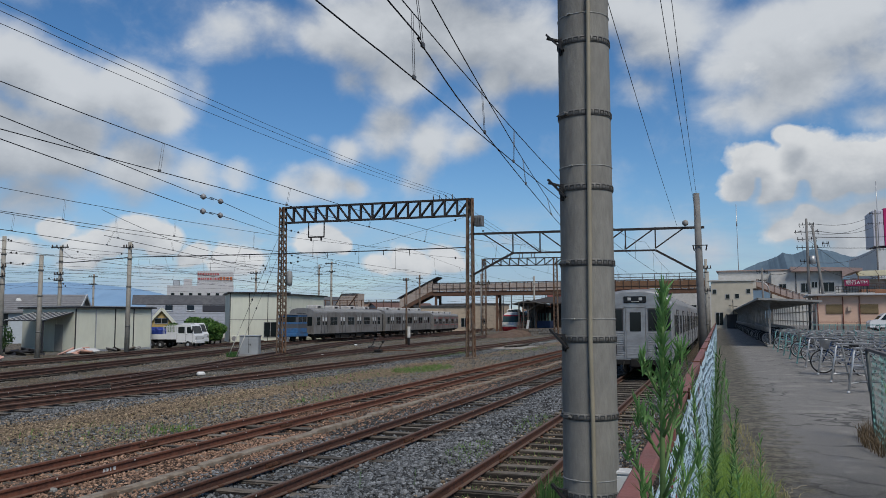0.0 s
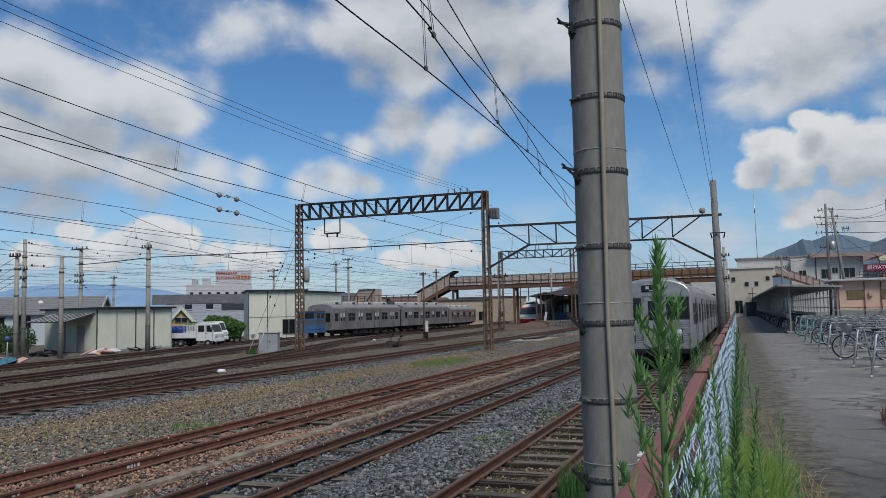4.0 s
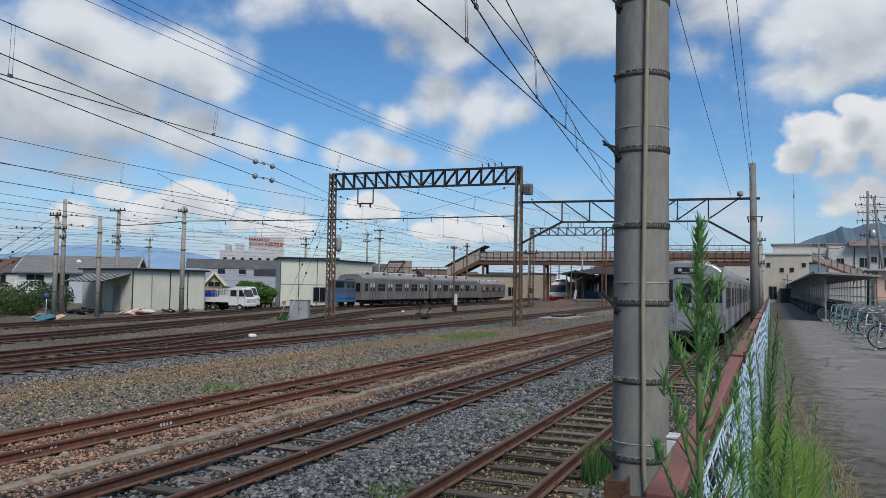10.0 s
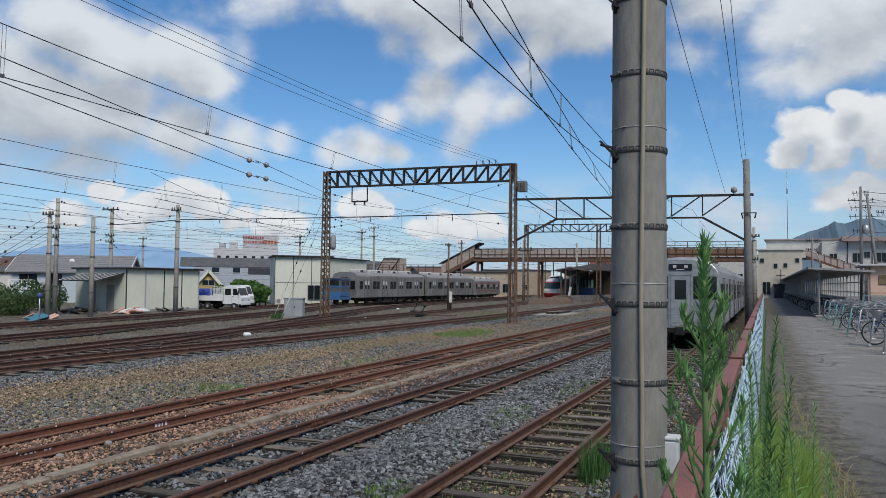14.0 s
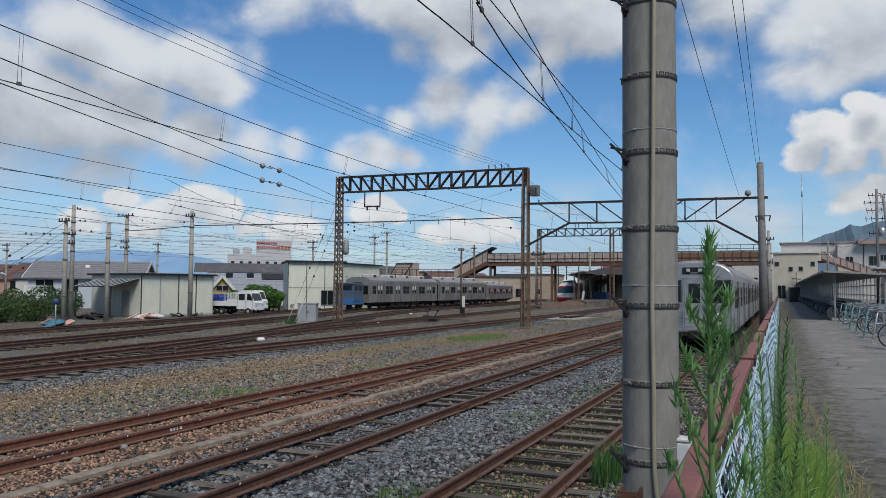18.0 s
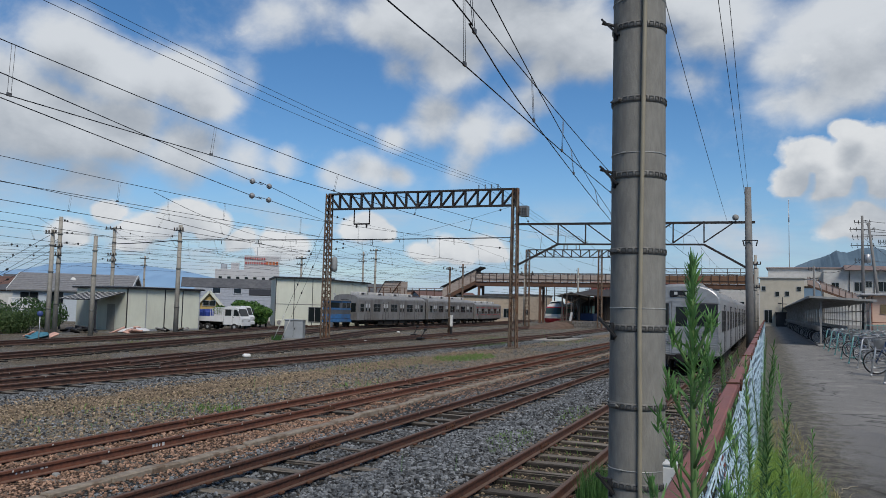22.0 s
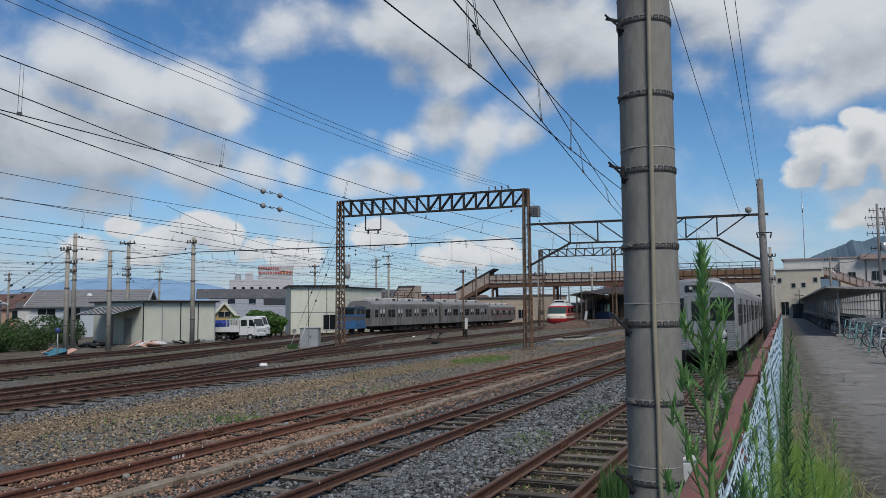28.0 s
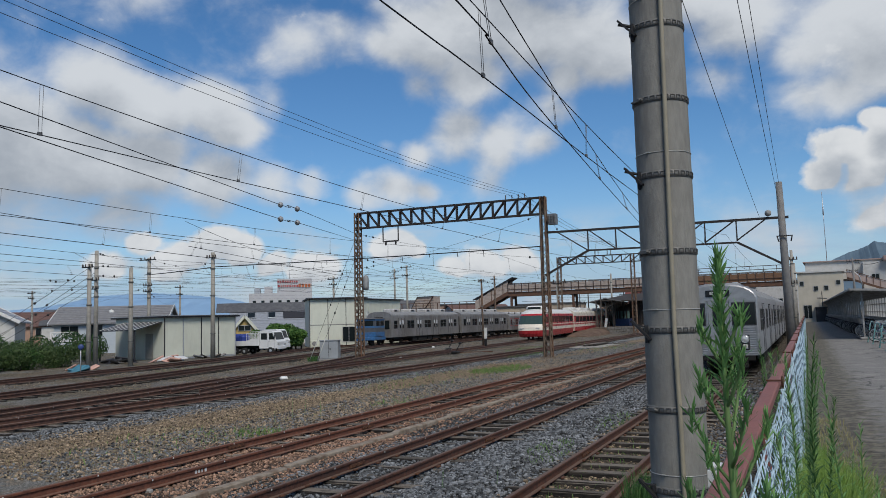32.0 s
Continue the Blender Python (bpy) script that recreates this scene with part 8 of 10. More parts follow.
def footbridge():
    th = thing("footbridge", "brown steel footbridge with stairs over the station tracks", "footbridge")
    Y, xl, xr, zb = 140.0, -50.8, -1.8, 5.75
    for y in (Y - 1.3, Y + 1.3):
        s = Shape()
        s.box(xl, xr, y - 0.12, y + 0.12, zb + 0.07, zb + 0.72)
        s.box(xl, xr, y - 0.25, y + 0.25, zb, zb + 0.07)
        s.box(xl, xr, y - 0.25, y + 0.25, zb + 0.72, zb + 0.79)
        part("girder", s, M_BRIDGE, th, "brown plate girder")
    s = Shape()
    s.box(xl, xr, Y - 1.18, Y + 1.18, zb + 0.5, zb + 0.62)
    part("deck", s, M_CONC, th)
    n = 36
    for k in range(n + 1):
        x = xl + (xr - xl) * k / n
        for y in (Y - 1.38, Y + 1.3):
            p = Shape()
            p.box(x - 0.07, x + 0.07, y - 0.05, y + 0.05, zb + 0.79, zb + 2.35)
            part("rail_post", p, M_RAILDARK, th)
    for y in (Y - 1.36, Y + 1.3):
        for z in (1.25, 2.35):
            s = Shape()
            s.box(xl, xr, y - 0.05, y + 0.05, zb + z, zb + z + 0.1)
            part("handrail", s, M_RAILDARK, th)
    # raised screen over the station tracks
    for z in (2.75, 3.35):
        s = Shape()
        s.box(-24.5, xr, Y - 1.36, Y - 1.26, zb + z, zb + z + 0.1)
        part("screen_rail", s, M_RAILDARK, th)
    for k in range(12):
        s = Shape()
        x = -24.5 + 2.05 * k
        s.box(x - 0.05, x + 0.05, Y - 1.36, Y - 1.26, zb + 2.35, zb + 3.4)
        part("screen_post", s, M_RAILDARK, th)
    for k in range(n):
        if k % 2 == 0:
            p = Shape()
            x0, x1 = xl + (xr - xl) * k / n, xl + (xr - xl) * (k + 2) / n
            p.box(x0 + 0.06, x1 - 0.06, Y - 1.33, Y - 1.30, zb + 0.85, zb + 2.2)
            part("infill_panel", p, M_MESH if x0 < -24 else surf("board_panel", (0.22, 0.12, 0.065), (0.15, 0.085, 0.05), 2, 0.8, 0, 0.1, 20, stretch=(1, 1, 6)), th, "weathered infill panel")
    for x in (-50.2, -38.3, -27.4, -13.0, -3.0):
        for y in (Y - 1.2, Y + 1.2):
            p = Shape()
            p.box(x - 0.19, x + 0.19, y - 0.2, y + 0.2, GROUND - 0.3, zb)
            part("pillar", p, M_BRIDGE, th)
        p = Shape()
        p.box(x - 0.2, x + 0.2, Y - 1.3, Y + 1.3, zb - 0.5, zb)
        p.beam((x, Y - 1.1, GROUND + 1), (x, Y + 1.1, zb - 0.6), 0.15)
        part("cross_frame", p, M_BRIDGE, th)
    # covered stair down to the left
    x0, z0, x1, z1 = xl, zb + 0.5, xl - 6.8, 3.1
    for y in (Y - 1.3, Y + 1.3):
        p = Shape()
        p.beam((x0, y, z0 + 0.1), (x1, y, z1 - 0.1), 0.2, 0.7)
        part("stair_string", p, M_BRIDGE, th)
        q = Shape()
        P = [(x0, y, z0 + 0.5), (x1, y, z1 + 0.3), (x1, y, z1 + 2.0), (x0, y, z0 + 2.5)]
        q.face([(a, b - 0.03, c) for a, b, c in P]), q.face([(a, b + 0.03, c) for a, b, c in P])
        part("stair_side", q, M_MESH, th, "boarded stair side")
    p = Shape()
    for y in (Y - 1.45, Y + 1.45):
        p.beam((x0 + 0.9, y, z0 + 3.0), (x1 - 0.4, y, z1 + 2.2), 0.12, 0.2)
    P = [(x0 + 0.9, Y - 1.5, z0 + 3.0), (x1 - 0.4, Y - 1.5, z1 + 2.2), (x1 - 0.4, Y + 1.5, z1 + 2.2), (x0 + 0.9, Y + 1.5, z0 + 3.0)]
    p.face(P), p.face([(a, b, c + 0.12) for a, b, c in P])
    part("stair_roof", p, M_TRIMDARK, th, "dark stair roof")
    for k in range(14):
        p = Shape()
        t = k / 14
        x, z = x0 + (x1 - x0) * t, z0 + (z1 - z0) * t
        p.box(x - 0.55, x, Y - 1.2, Y + 1.2, z - 0.05, z)
        part("tread", p, M_CONC, th)
    for t in (0.15, 0.5, 0.85):
        x, z = x0 + (x1 - x0) * t, z0 + (z1 - z0) * t
        for y in (Y - 1.3, Y + 1.3):
            p = Shape()
            p.box(x - 0.07, x + 0.07, y - 0.07, y + 0.07, z, z + 2.6)
            part("roof_post", p, M_BRIDGE, th)
    # low second bridge run and stair hood towards the houses
    s = Shape()
    s.box(-78, x1, Y + 1.0, Y + 1.2, 3.4, 3.5)
    s.box(-78, x1, Y + 1.0, Y + 1.2, 5.1, 5.2)
    for k in range(12):
        s.box(-78 + 1.6 * k, -77.9 + 1.6 * k, Y + 1.0, Y + 1.2, 3.4, 5.2)
    part("rear_railing", s, M_BRIDGE, th)
    s = Shape()
    P = [(-73.6, Y + 2, 3.2), (-68.0, Y + 2, 3.2), (-68.0, Y + 2, 6.5), (-71.6, Y + 2, 6.5)]
    s.face(P), s.face([(a, b + 3, c) for a, b, c in P])
    for i in range(4):
        a, b = P[i], P[(i + 1) % 4]
        s.face([a, b, (b[0], b[1] + 3, b[2]), (a[0], a[1] + 3, a[2])])
    hood = part("stair_hood", s, M_MESH, th, "pale slatted stair hood")
    for a, b, w in ((P[0], P[3], 0.22), (P[3], P[2], 0.22), (P[0], P[1], 0.12), (P[2], (P[1][0] - 2.6, P[1][1], P[1][2]), 0.5)):
        q = Shape()
        q.beam((a[0], a[1] - 0.06, a[2]), (b[0], b[1] - 0.06, b[2]), w, 0.08)
        part("frame_bar", q, M_BRIDGE if w == 0.5 else M_TRIMDARK, hood)
    for k in range(6):
        q = Shape()
        z = 3.7 + 0.5 * k
        q.beam((P[0][0] + (P[3][0] - P[0][0]) * (z - 3.2) / 3.4, Y + 1.96, z), (P[1][0], Y + 1.96, z), 0.05, 0.04)
        part("slat", q, M_BRIDGE, hood)


footbridge()


def platform():
    th = thing("platform", "old stone-faced station platform with a ramp end", "platform")
    s = Shape()
    P = [(-24.4, 104.6), (-26.6, 104.6), (-28.0, 118), (-30.2, 140), (-33, 158), (-28, 160), (-23.6, 130), (-21.4, 114.5)]
    top, bot = [(x, y, 0.06) for x, y in P], [(x, y, -1.2) for x, y in P]
    s.face(top), s.face(bot)
    for i in range(len(P)):
        j = (i + 1) % len(P)
        s.face([top[i], top[j], bot[j], bot[i]])
    part("deck", s, surf("platform_top", (0.14, 0.105, 0.078), (0.095, 0.07, 0.052), 2, 0.9, 0, 0.2, 20), th)
    # stone facing, two courses
    st = [Shape() for _ in range(3)]
    M_ST = surf("platform_stone", (0.19, 0.175, 0.155), (0.12, 0.11, 0.10), 3, 0.9, 0, 0.4, 15, objvar=0.25)
    meshes = []
    for k in range(3):
        q = Shape()
        q.box(0.02, 0.88, -0.05, 0.03, 0.02, 0.34, 0.03)
        meshes.append(q.mesh("stone", M_ST))
    a, b = Vector((-24.4, 104.6, 0)), Vector((-21.4, 114.5, 0))
    d = (b - a)
    h = math.degrees(math.atan2(d.y, d.x))
    n = int(d.length / 0.9)
    for c in range(3):
        for k in range(n):
            p = a + d * ((k + 0.5 * (c % 2)) / n)
            part("stone", meshes[(k * 7 + c) % 3], None, th, m=pose(p.x + 0.03, p.y - 0.02, -0.98 + 0.35 * c, 0, 0, h))
    a, b = Vector((-21.4, 114.5, 0)), Vector((-23.6, 130, 0))
    for c in range(3):
        for k in range(15):
            p = a.lerp(b, k / 15.6 + 0.02 * (c % 2))
            part("stone", meshes[(k + c) % 3], None, th, m=pose(p.x + 0.03, p.y, -0.98 + 0.35 * c, 0, 0, 98))
    # earth ramp before the platform
    r = Shape()
    xs, ys = 22, 22
    grid = {}
    for i in range(xs):
        for j in range(ys):
            u, v = i / (xs - 1), j / (ys - 1)
            x, y = -28.2 + 4.2 * u, 93.0 + 11.8 * v
            z = GROUND - 0.1 + 0.96 * (math.sin(math.pi * u) ** 0.35) * v ** 0.45 + 0.14 * noise.noise(Vector((x * 1.3, y, 0)))
            grid[i, j] = (x, y, z)
    for i in range(xs - 1):
        for j in range(ys - 1):
            r.face([grid[i, j], grid[i + 1, j], grid[i + 1, j + 1], grid[i, j + 1]], True)
    solid("earth_ramp", r, surf("brown_earth", (0.15, 0.098, 0.066), (0.085, 0.054, 0.037), 2, 0.95, 0, 0.5, 12), "brown earth bank at the platform end", "earth bank", kind="structure")


platform()


def platform_roof():
    th = thing("platform_canopy", "dark timber platform canopy with old posts", "platform canopy")
    dark = surf("canopy_timber", (0.045, 0.036, 0.03), (0.028, 0.023, 0.02), 3, 0.85)
    for k in range(2):
        y0 = 111 + k * 22
        x0 = -26.0 - k * 3.2
        s = Shape()
        for sx in (-1, 1):
            P = [(x0, y0, 4.05), (x0 + sx * 2.4, y0, 3.55), (x0 + sx * 2.4 - 3.2, y0 + 22, 3.55), (x0 - 3.2, y0 + 22, 4.05)]
            s.face(P), s.face([(a, b, c + 0.14) for a, b, c in P])
            for i in range(4):
                a, b = P[i], P[(i + 1) % 4]
                s.face([a, b, (b[0], b[1], b[2] + 0.14), (a[0], a[1], a[2] + 0.14)])
        part("roof", s, surf("canopy_roofing", (0.17, 0.165, 0.16), (0.12, 0.115, 0.11), 2, 0.7), th, "weathered grey canopy roof")
        for j in range(6):
            q = Shape()
            y = y0 + 3.6 * j + 0.5
            x = x0 - 3.2 * (4 * j + 0.5) / 24
            q.box(x - 0.1, x + 0.1, y - 0.1, y + 0.1, 0.06, 3.6)
            for sx in (-1, 1):
                q.beam((x, y, 2.7), (x + sx * 1.7, y, 3.62), 0.12)
            part("post", q, dark if k else surf("canopy_post", (0.14, 0.12, 0.10), (0.1, 0.085, 0.07), 3, 0.8), th)
    s = Shape()
    s.box(-30.4, -25.6, 134, 139, 0.06, 3.2, 0.02)
    part("waiting_room", s, dark, th, "dark waiting room under the roof")
    for k in range(4):
        w = Shape()
        w.box(-30.0 + 1.15 * k, -29.1 + 1.15 * k, 133.94, 134.0, 1.1, 2.4)
        part("window", w, M_GLASS_L, th)
    s = Shape()
    for z in (0.55, 1.0):
        s.beam((-26.4, 106.2, z), (-27.2, 114.5, z), 0.06)
    for k in range(6):
        s.beam((-26.4 - 0.16 * k, 106.2 + 1.66 * k, 0.06), (-26.4 - 0.16 * k, 106.2 + 1.66 * k, 1.03), 0.07)
    part("railing", s, surf("brown_railing", (0.20, 0.12, 0.09), (0.13, 0.08, 0.06), 4, 0.7), th, "brown railing at the platform end")
    s = Shape()
    s.box(-26.2, -24.2, 118, 121, 0.06, 1.15, 0.02)
    part("counter", s, surf("blue_hoarding", (0.07, 0.10, 0.20), (0.05, 0.07, 0.15), 4, 0.7), th, "dark blue low counter")
    for x, y in ((-26.9, 109.2), (-25.9, 108.0), (-27.5, 112.0)):
        p = Shape()
        p.box(x - 0.06, x + 0.06, y - 0.06, y + 0.06, 0.0, 3.85)
        part("post", p, surf("canopy_post", (0.14, 0.12, 0.10)), th)
    # near hipped roof end and things below it
    s = Shape()
    P = [(-26.4, 110.5, 3.75), (-20.2, 113, 3.55), (-22.6, 130, 5.0), (-26.6, 130, 5.0)]
    s.face(P), s.face([(a, b, c + 0.15) for a, b, c in P])
    for i in range(4):
        a, b = P[i], P[(i + 1) % 4]
        s.face([a, b, (b[0], b[1], b[2] + 0.15), (a[0], a[1], a[2] + 0.15)])
    part("hip_roof", s, dark, th, "black hipped roof end")
    for x, y in ((-25.2, 112.6), (-22.4, 114.6), (-23.2, 122), (-25.8, 122)):
        p = Shape()
        p.box(x - 0.11, x + 0.11, y - 0.11, y + 0.11, 0.0, 3.9)
        part("post", p, dark, th)
    s = Shape()
    s.box(-26.2, -23.4, 128.5, 128.8, 0.0, 4.6)
    part("back_wall", s, dark, th)
    lb = thing("white_board", "white board leaning on the platform", "board", pose(-25.3, 107.5, 0.06, 8, 12, 0))
    q = Shape()
    q.box(-0.16, 0.16, -0.03, 0.03, 0, 1.25, 0.01)
    part("board", q, M_WHITE, lb)
    pk = thing("pink_building", "red-roofed station building behind the platform", "building", pose(-34, 166, GROUND))
    s = Shape()
    s.box(0, 20, 0, 12, 0, 6.2)
    part("wall", s, surf("faded_pink", (0.33, 0.12, 0.10), (0.27, 0.10, 0.085), 2, 0.8), pk)
    s = Shape()
    s.box(-0.5, 20.5, -0.6, 12.5, 6.2, 8.6, 0.1)
    part("roof", s, surf("faded_red_roof", (0.40, 0.13, 0.11), (0.30, 0.10, 0.085), 2, 0.7, 0, 0.1, 10, stretch=(3, 1, 1)), pk)


platform_roof()


def beige_hut():
    th = thing("station_hut", "beige flat-roofed station hut beside the tracks", "hut", pose(-53.0, 141.5, GROUND, 0, 0, 15))
    w = surf("beige_render", (0.44, 0.36, 0.27), (0.37, 0.30, 0.225), 1.5, 0.85, 0, 0.1, 12, stain=(0.2, 0.17, 0.14))
    s = Shape()
    s.box(-2, 8.5, -4, 3, -0.3, 4.6)
    part("wall", s, w, th)
    s = Shape()
    s.box(-2.2, 8.8, -4.3, 3.2, 4.6, 4.8)
    part("roof", s, M_ROOF_G, th)
    wall_window(th, 7.4, 1.6, 1.2, 1.6, -4.0, 1)


beige_hut()

# slim station posts and wires beyond the bridge
for k, (x, y, z) in enumerate(((-36.5, 152, 8.5), (-33.2, 158, 7.6), (-31.0, 165, 9.0), (-28.4, 154, 8.0), (-26.2, 168, 8.8), (-24.0, 158, 7.4), (-41.0, 160, 9.0), (-46.0, 172, 9.5), (-21.5, 150, 9.5))):
    p = thing("station_post", "slim dark steel post beyond the footbridge", "post", pose(x, y, GROUND), group="station posts")
    s = Shape()
    s.tube([(0, 0, 0), (0, 0, z)], [0.14, 0.10], 8)
    part("shaft", s, M_TRIMDARK, p)
    s = Shape()
    s.beam((-0.9, 0, z - 0.7 - 0.2 * (k % 3)), (0.9, 0, z - 0.7 - 0.2 * (k % 3)), 0.1)
    part("cross_arm", s, M_TRIMDARK, p)
for k in range(5):
    wire("distant_wire", sag((-52 + 2 * k, 150 + 3 * k, 5.0 + 0.45 * k), (-18, 156 + 3 * k, 4.6 + 0.5 * k), 0.5, 10), 0.022, "thin wire beyond the footbridge", n=4, group="distant wires")

# town beyond the station: low pale blocks, blue hoarding
random.seed(5)
for k, (x, y, w, h, c) in enumerate(((-62, 175, 14, 5.6, 3), (-46, 190, 10, 5.5, 2), (-36, 200, 22, 7.5, 1), (-10, 190, 16, 8.5, 0), (-26, 230, 18, 9, 0), (-80, 165, 12, 6, 2), (-100, 170, 14, 7, 0), (-120, 150, 12, 6, 1))):
    b = thing("town_building", "plain town building beyond the station", "building", pose(x, y, GROUND), group="town buildings")
    s = Shape()
    s.box(0, w, 0, 10, -0.5, h)
    part("wall", s, (M_WALL_C, surf("blue_sheet", (0.10, 0.27, 0.46), (0.08, 0.21, 0.36), 1.2, 0.6), M_WALL_T, surf("beige_render", (0.44, 0.36, 0.27)))[c], b)
    s = Shape()
    s.box(-0.2, w + 0.2, -0.2, 10.2, h, h + 0.25)
    part("roof", s, M_ROOF_G, b)
    for q in range(int(w // 3)):
        for f in range(int(h // 3)):
            wall_window(b, 1.6 + 3 * q, 1.7 + 3 * f, 1.4, 1.2, 0, 1)

# distant mountains, with the haze of distance painted into their blue tones
def ridge(name, label, pts, y, depth, c1, c2, seed):
    r = random.Random(seed)
    V, n = [], len(pts)
    s = Shape()
    fine = []
    for i in range(n - 1):
        for j in range(24):
            t = j / 24
            x = pts[i][0] + (pts[i + 1][0] - pts[i][0]) * t
            z = pts[i][1] + (pts[i + 1][1] - pts[i][1]) * t
            fine.append((x, z * (1 + 0.025 * noise.fractal(Vector((x * 0.02, seed, 0)), 1.0, 2.0, 5))))
    fine.append(pts[-1])
    K = 16
    rows = []
    for k in range(K + 1):
        t = k / K
        rows.append([(x, y - depth * (1 - t) + 60 * noise.noise(Vector((x * 0.004, t * 3, seed))) * (0 < k < K), -10 + (z + 10) * t ** 0.8 * (1 + 0.10 * noise.noise(Vector((x * 0.01, t * 4, seed + 3))) * (0 < k < K))) for x, z in fine])
    for a, b in zip(rows, rows[1:]):
        for i in range(len(fine) - 1):
            s.face([a[i], a[i + 1], b[i + 1], b[i]], True)
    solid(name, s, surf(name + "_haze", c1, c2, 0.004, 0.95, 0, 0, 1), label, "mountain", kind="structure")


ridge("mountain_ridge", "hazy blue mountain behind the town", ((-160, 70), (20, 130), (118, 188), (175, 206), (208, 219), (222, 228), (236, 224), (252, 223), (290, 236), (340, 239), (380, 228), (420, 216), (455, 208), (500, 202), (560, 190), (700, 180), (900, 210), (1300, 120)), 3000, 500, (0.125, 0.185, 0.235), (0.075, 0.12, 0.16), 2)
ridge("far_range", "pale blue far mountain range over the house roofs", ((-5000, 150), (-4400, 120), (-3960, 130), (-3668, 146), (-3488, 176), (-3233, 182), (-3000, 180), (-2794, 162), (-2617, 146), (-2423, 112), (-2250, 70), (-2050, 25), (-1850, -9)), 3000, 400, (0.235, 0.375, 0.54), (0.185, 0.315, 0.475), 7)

# ---------------------------------------------------------------- cycle parking along the lane
M_DULLPAINT = surf("dull_grey_steel_paint", (0.30, 0.305, 0.30), (0.20, 0.20, 0.195), 4, 0.65, 0.1, 0.1, 40, stain=(0.12, 0.085, 0.06), stain_scale=1.6, stain_amt=0.4)


def cycle_shelter():
    th = thing("cycle_shelter", "long grey steel cycle shelter with a sloping roof", "cycle shelter")
    y0, y1 = 46.8, 132.0
    s = Shape()
    roof = [(2.12, 2.68), (5.26, 2.52), (5.26, 2.45), (2.12, 2.60)]
    s.face([(x, y0 - 0.6, z) for x, z in roof]), s.face([(x, y1, z) for x, z in roof[::-1]])
    for (xa, za), (xb, zb) in zip(roof, roof[1:] + roof[:1]):
        s.face([(xa, y0 - 0.6, za), (xb, y0 - 0.6, zb), (xb, y1, zb), (xa, y1, za)])
    roof = part("roof", s, surf("shelter_roof", (0.24, 0.24, 0.235), (0.17, 0.17, 0.165), 2, 0.6, 0.2, 0.1, 20, stain=(0.15, 0.13, 0.11), stain_scale=0.8), th, "grey folded metal roof")
    f = Shape()
    f.box(2.075, 2.117, y0 - 0.64, y1, 2.575, 2.70, 0.01)
    part("gutter", f, surf("gutter_grey", (0.30, 0.30, 0.29), (0.22, 0.22, 0.21), 4, 0.6), roof, "thin grey gutter")
    f = Shape()
    f.beam((2.08, y0 - 0.62, 2.64), (5.30, y0 - 0.62, 2.48), 0.04, 0.11)
    part("verge_board", f, surf("gutter_grey", (0.30, 0.30, 0.29)), roof)
    n = 36
    for k in range(n):
        y = y0 + (y1 - y0) * k / n
        p = Shape()
        p.box(2.66, 2.74, y - 0.04, y + 0.04, 0, 2.54)
        p.beam((2.70, y, 2.2), (2.25, y, 2.56), 0.05)
        part("post", p, M_DULLPAINT, th)
        q = Shape()
        q.box(5.02, 5.09, y - 0.035, y + 0.035, 0, 2.42)
        part("rear_post", q, M_DULLPAINT, th)
        r = Shape()
        r.beam((2.14, y, 2.555), (5.2, y, 2.405), 0.05, 0.08)
        part("rafter", r, M_DULLPAINT, th)
    for x, z in ((2.3, 2.575), (3.6, 2.51), (4.9, 2.445)):
        r = Shape()
        r.box(x - 0.02, x + 0.02, y0 - 0.55, y1, z - 0.025, z + 0.012)
        part("purlin", r, M_DULLPAINT, th)
    for z in (0.55, 1.35, 1.95):
        r = Shape()
        r.box(5.09, 5.12, y0, y1, z - 0.03, z + 0.03)
        part("rear_rail", r, M_DULLPAINT, th)
    # hoops that hold the front wheels
    h = Shape()
    for k in range(136):
        y = y0 + 0.3 + 0.62 * k
        h.tube([(4.05, y - 0.13, 0.1), (4.0, y - 0.13, 0.95), (4.0, y - 0.07, 1.10), (4.0, y + 0.07, 1.10), (4.0, y + 0.13, 0.95), (4.05, y + 0.13, 0.1)], 0.017, 5, caps=False)
    tagged(part("wheel_hoop", h, M_DULLPAINT, th), kind="stuff")
    k = Shape()
    k.box(2.50, 5.6, y0 - 0.5, y1, 0.0, 0.11, 0.02)
    part("plinth", k, M_CONC, th, "low concrete plinth")


cycle_shelter()


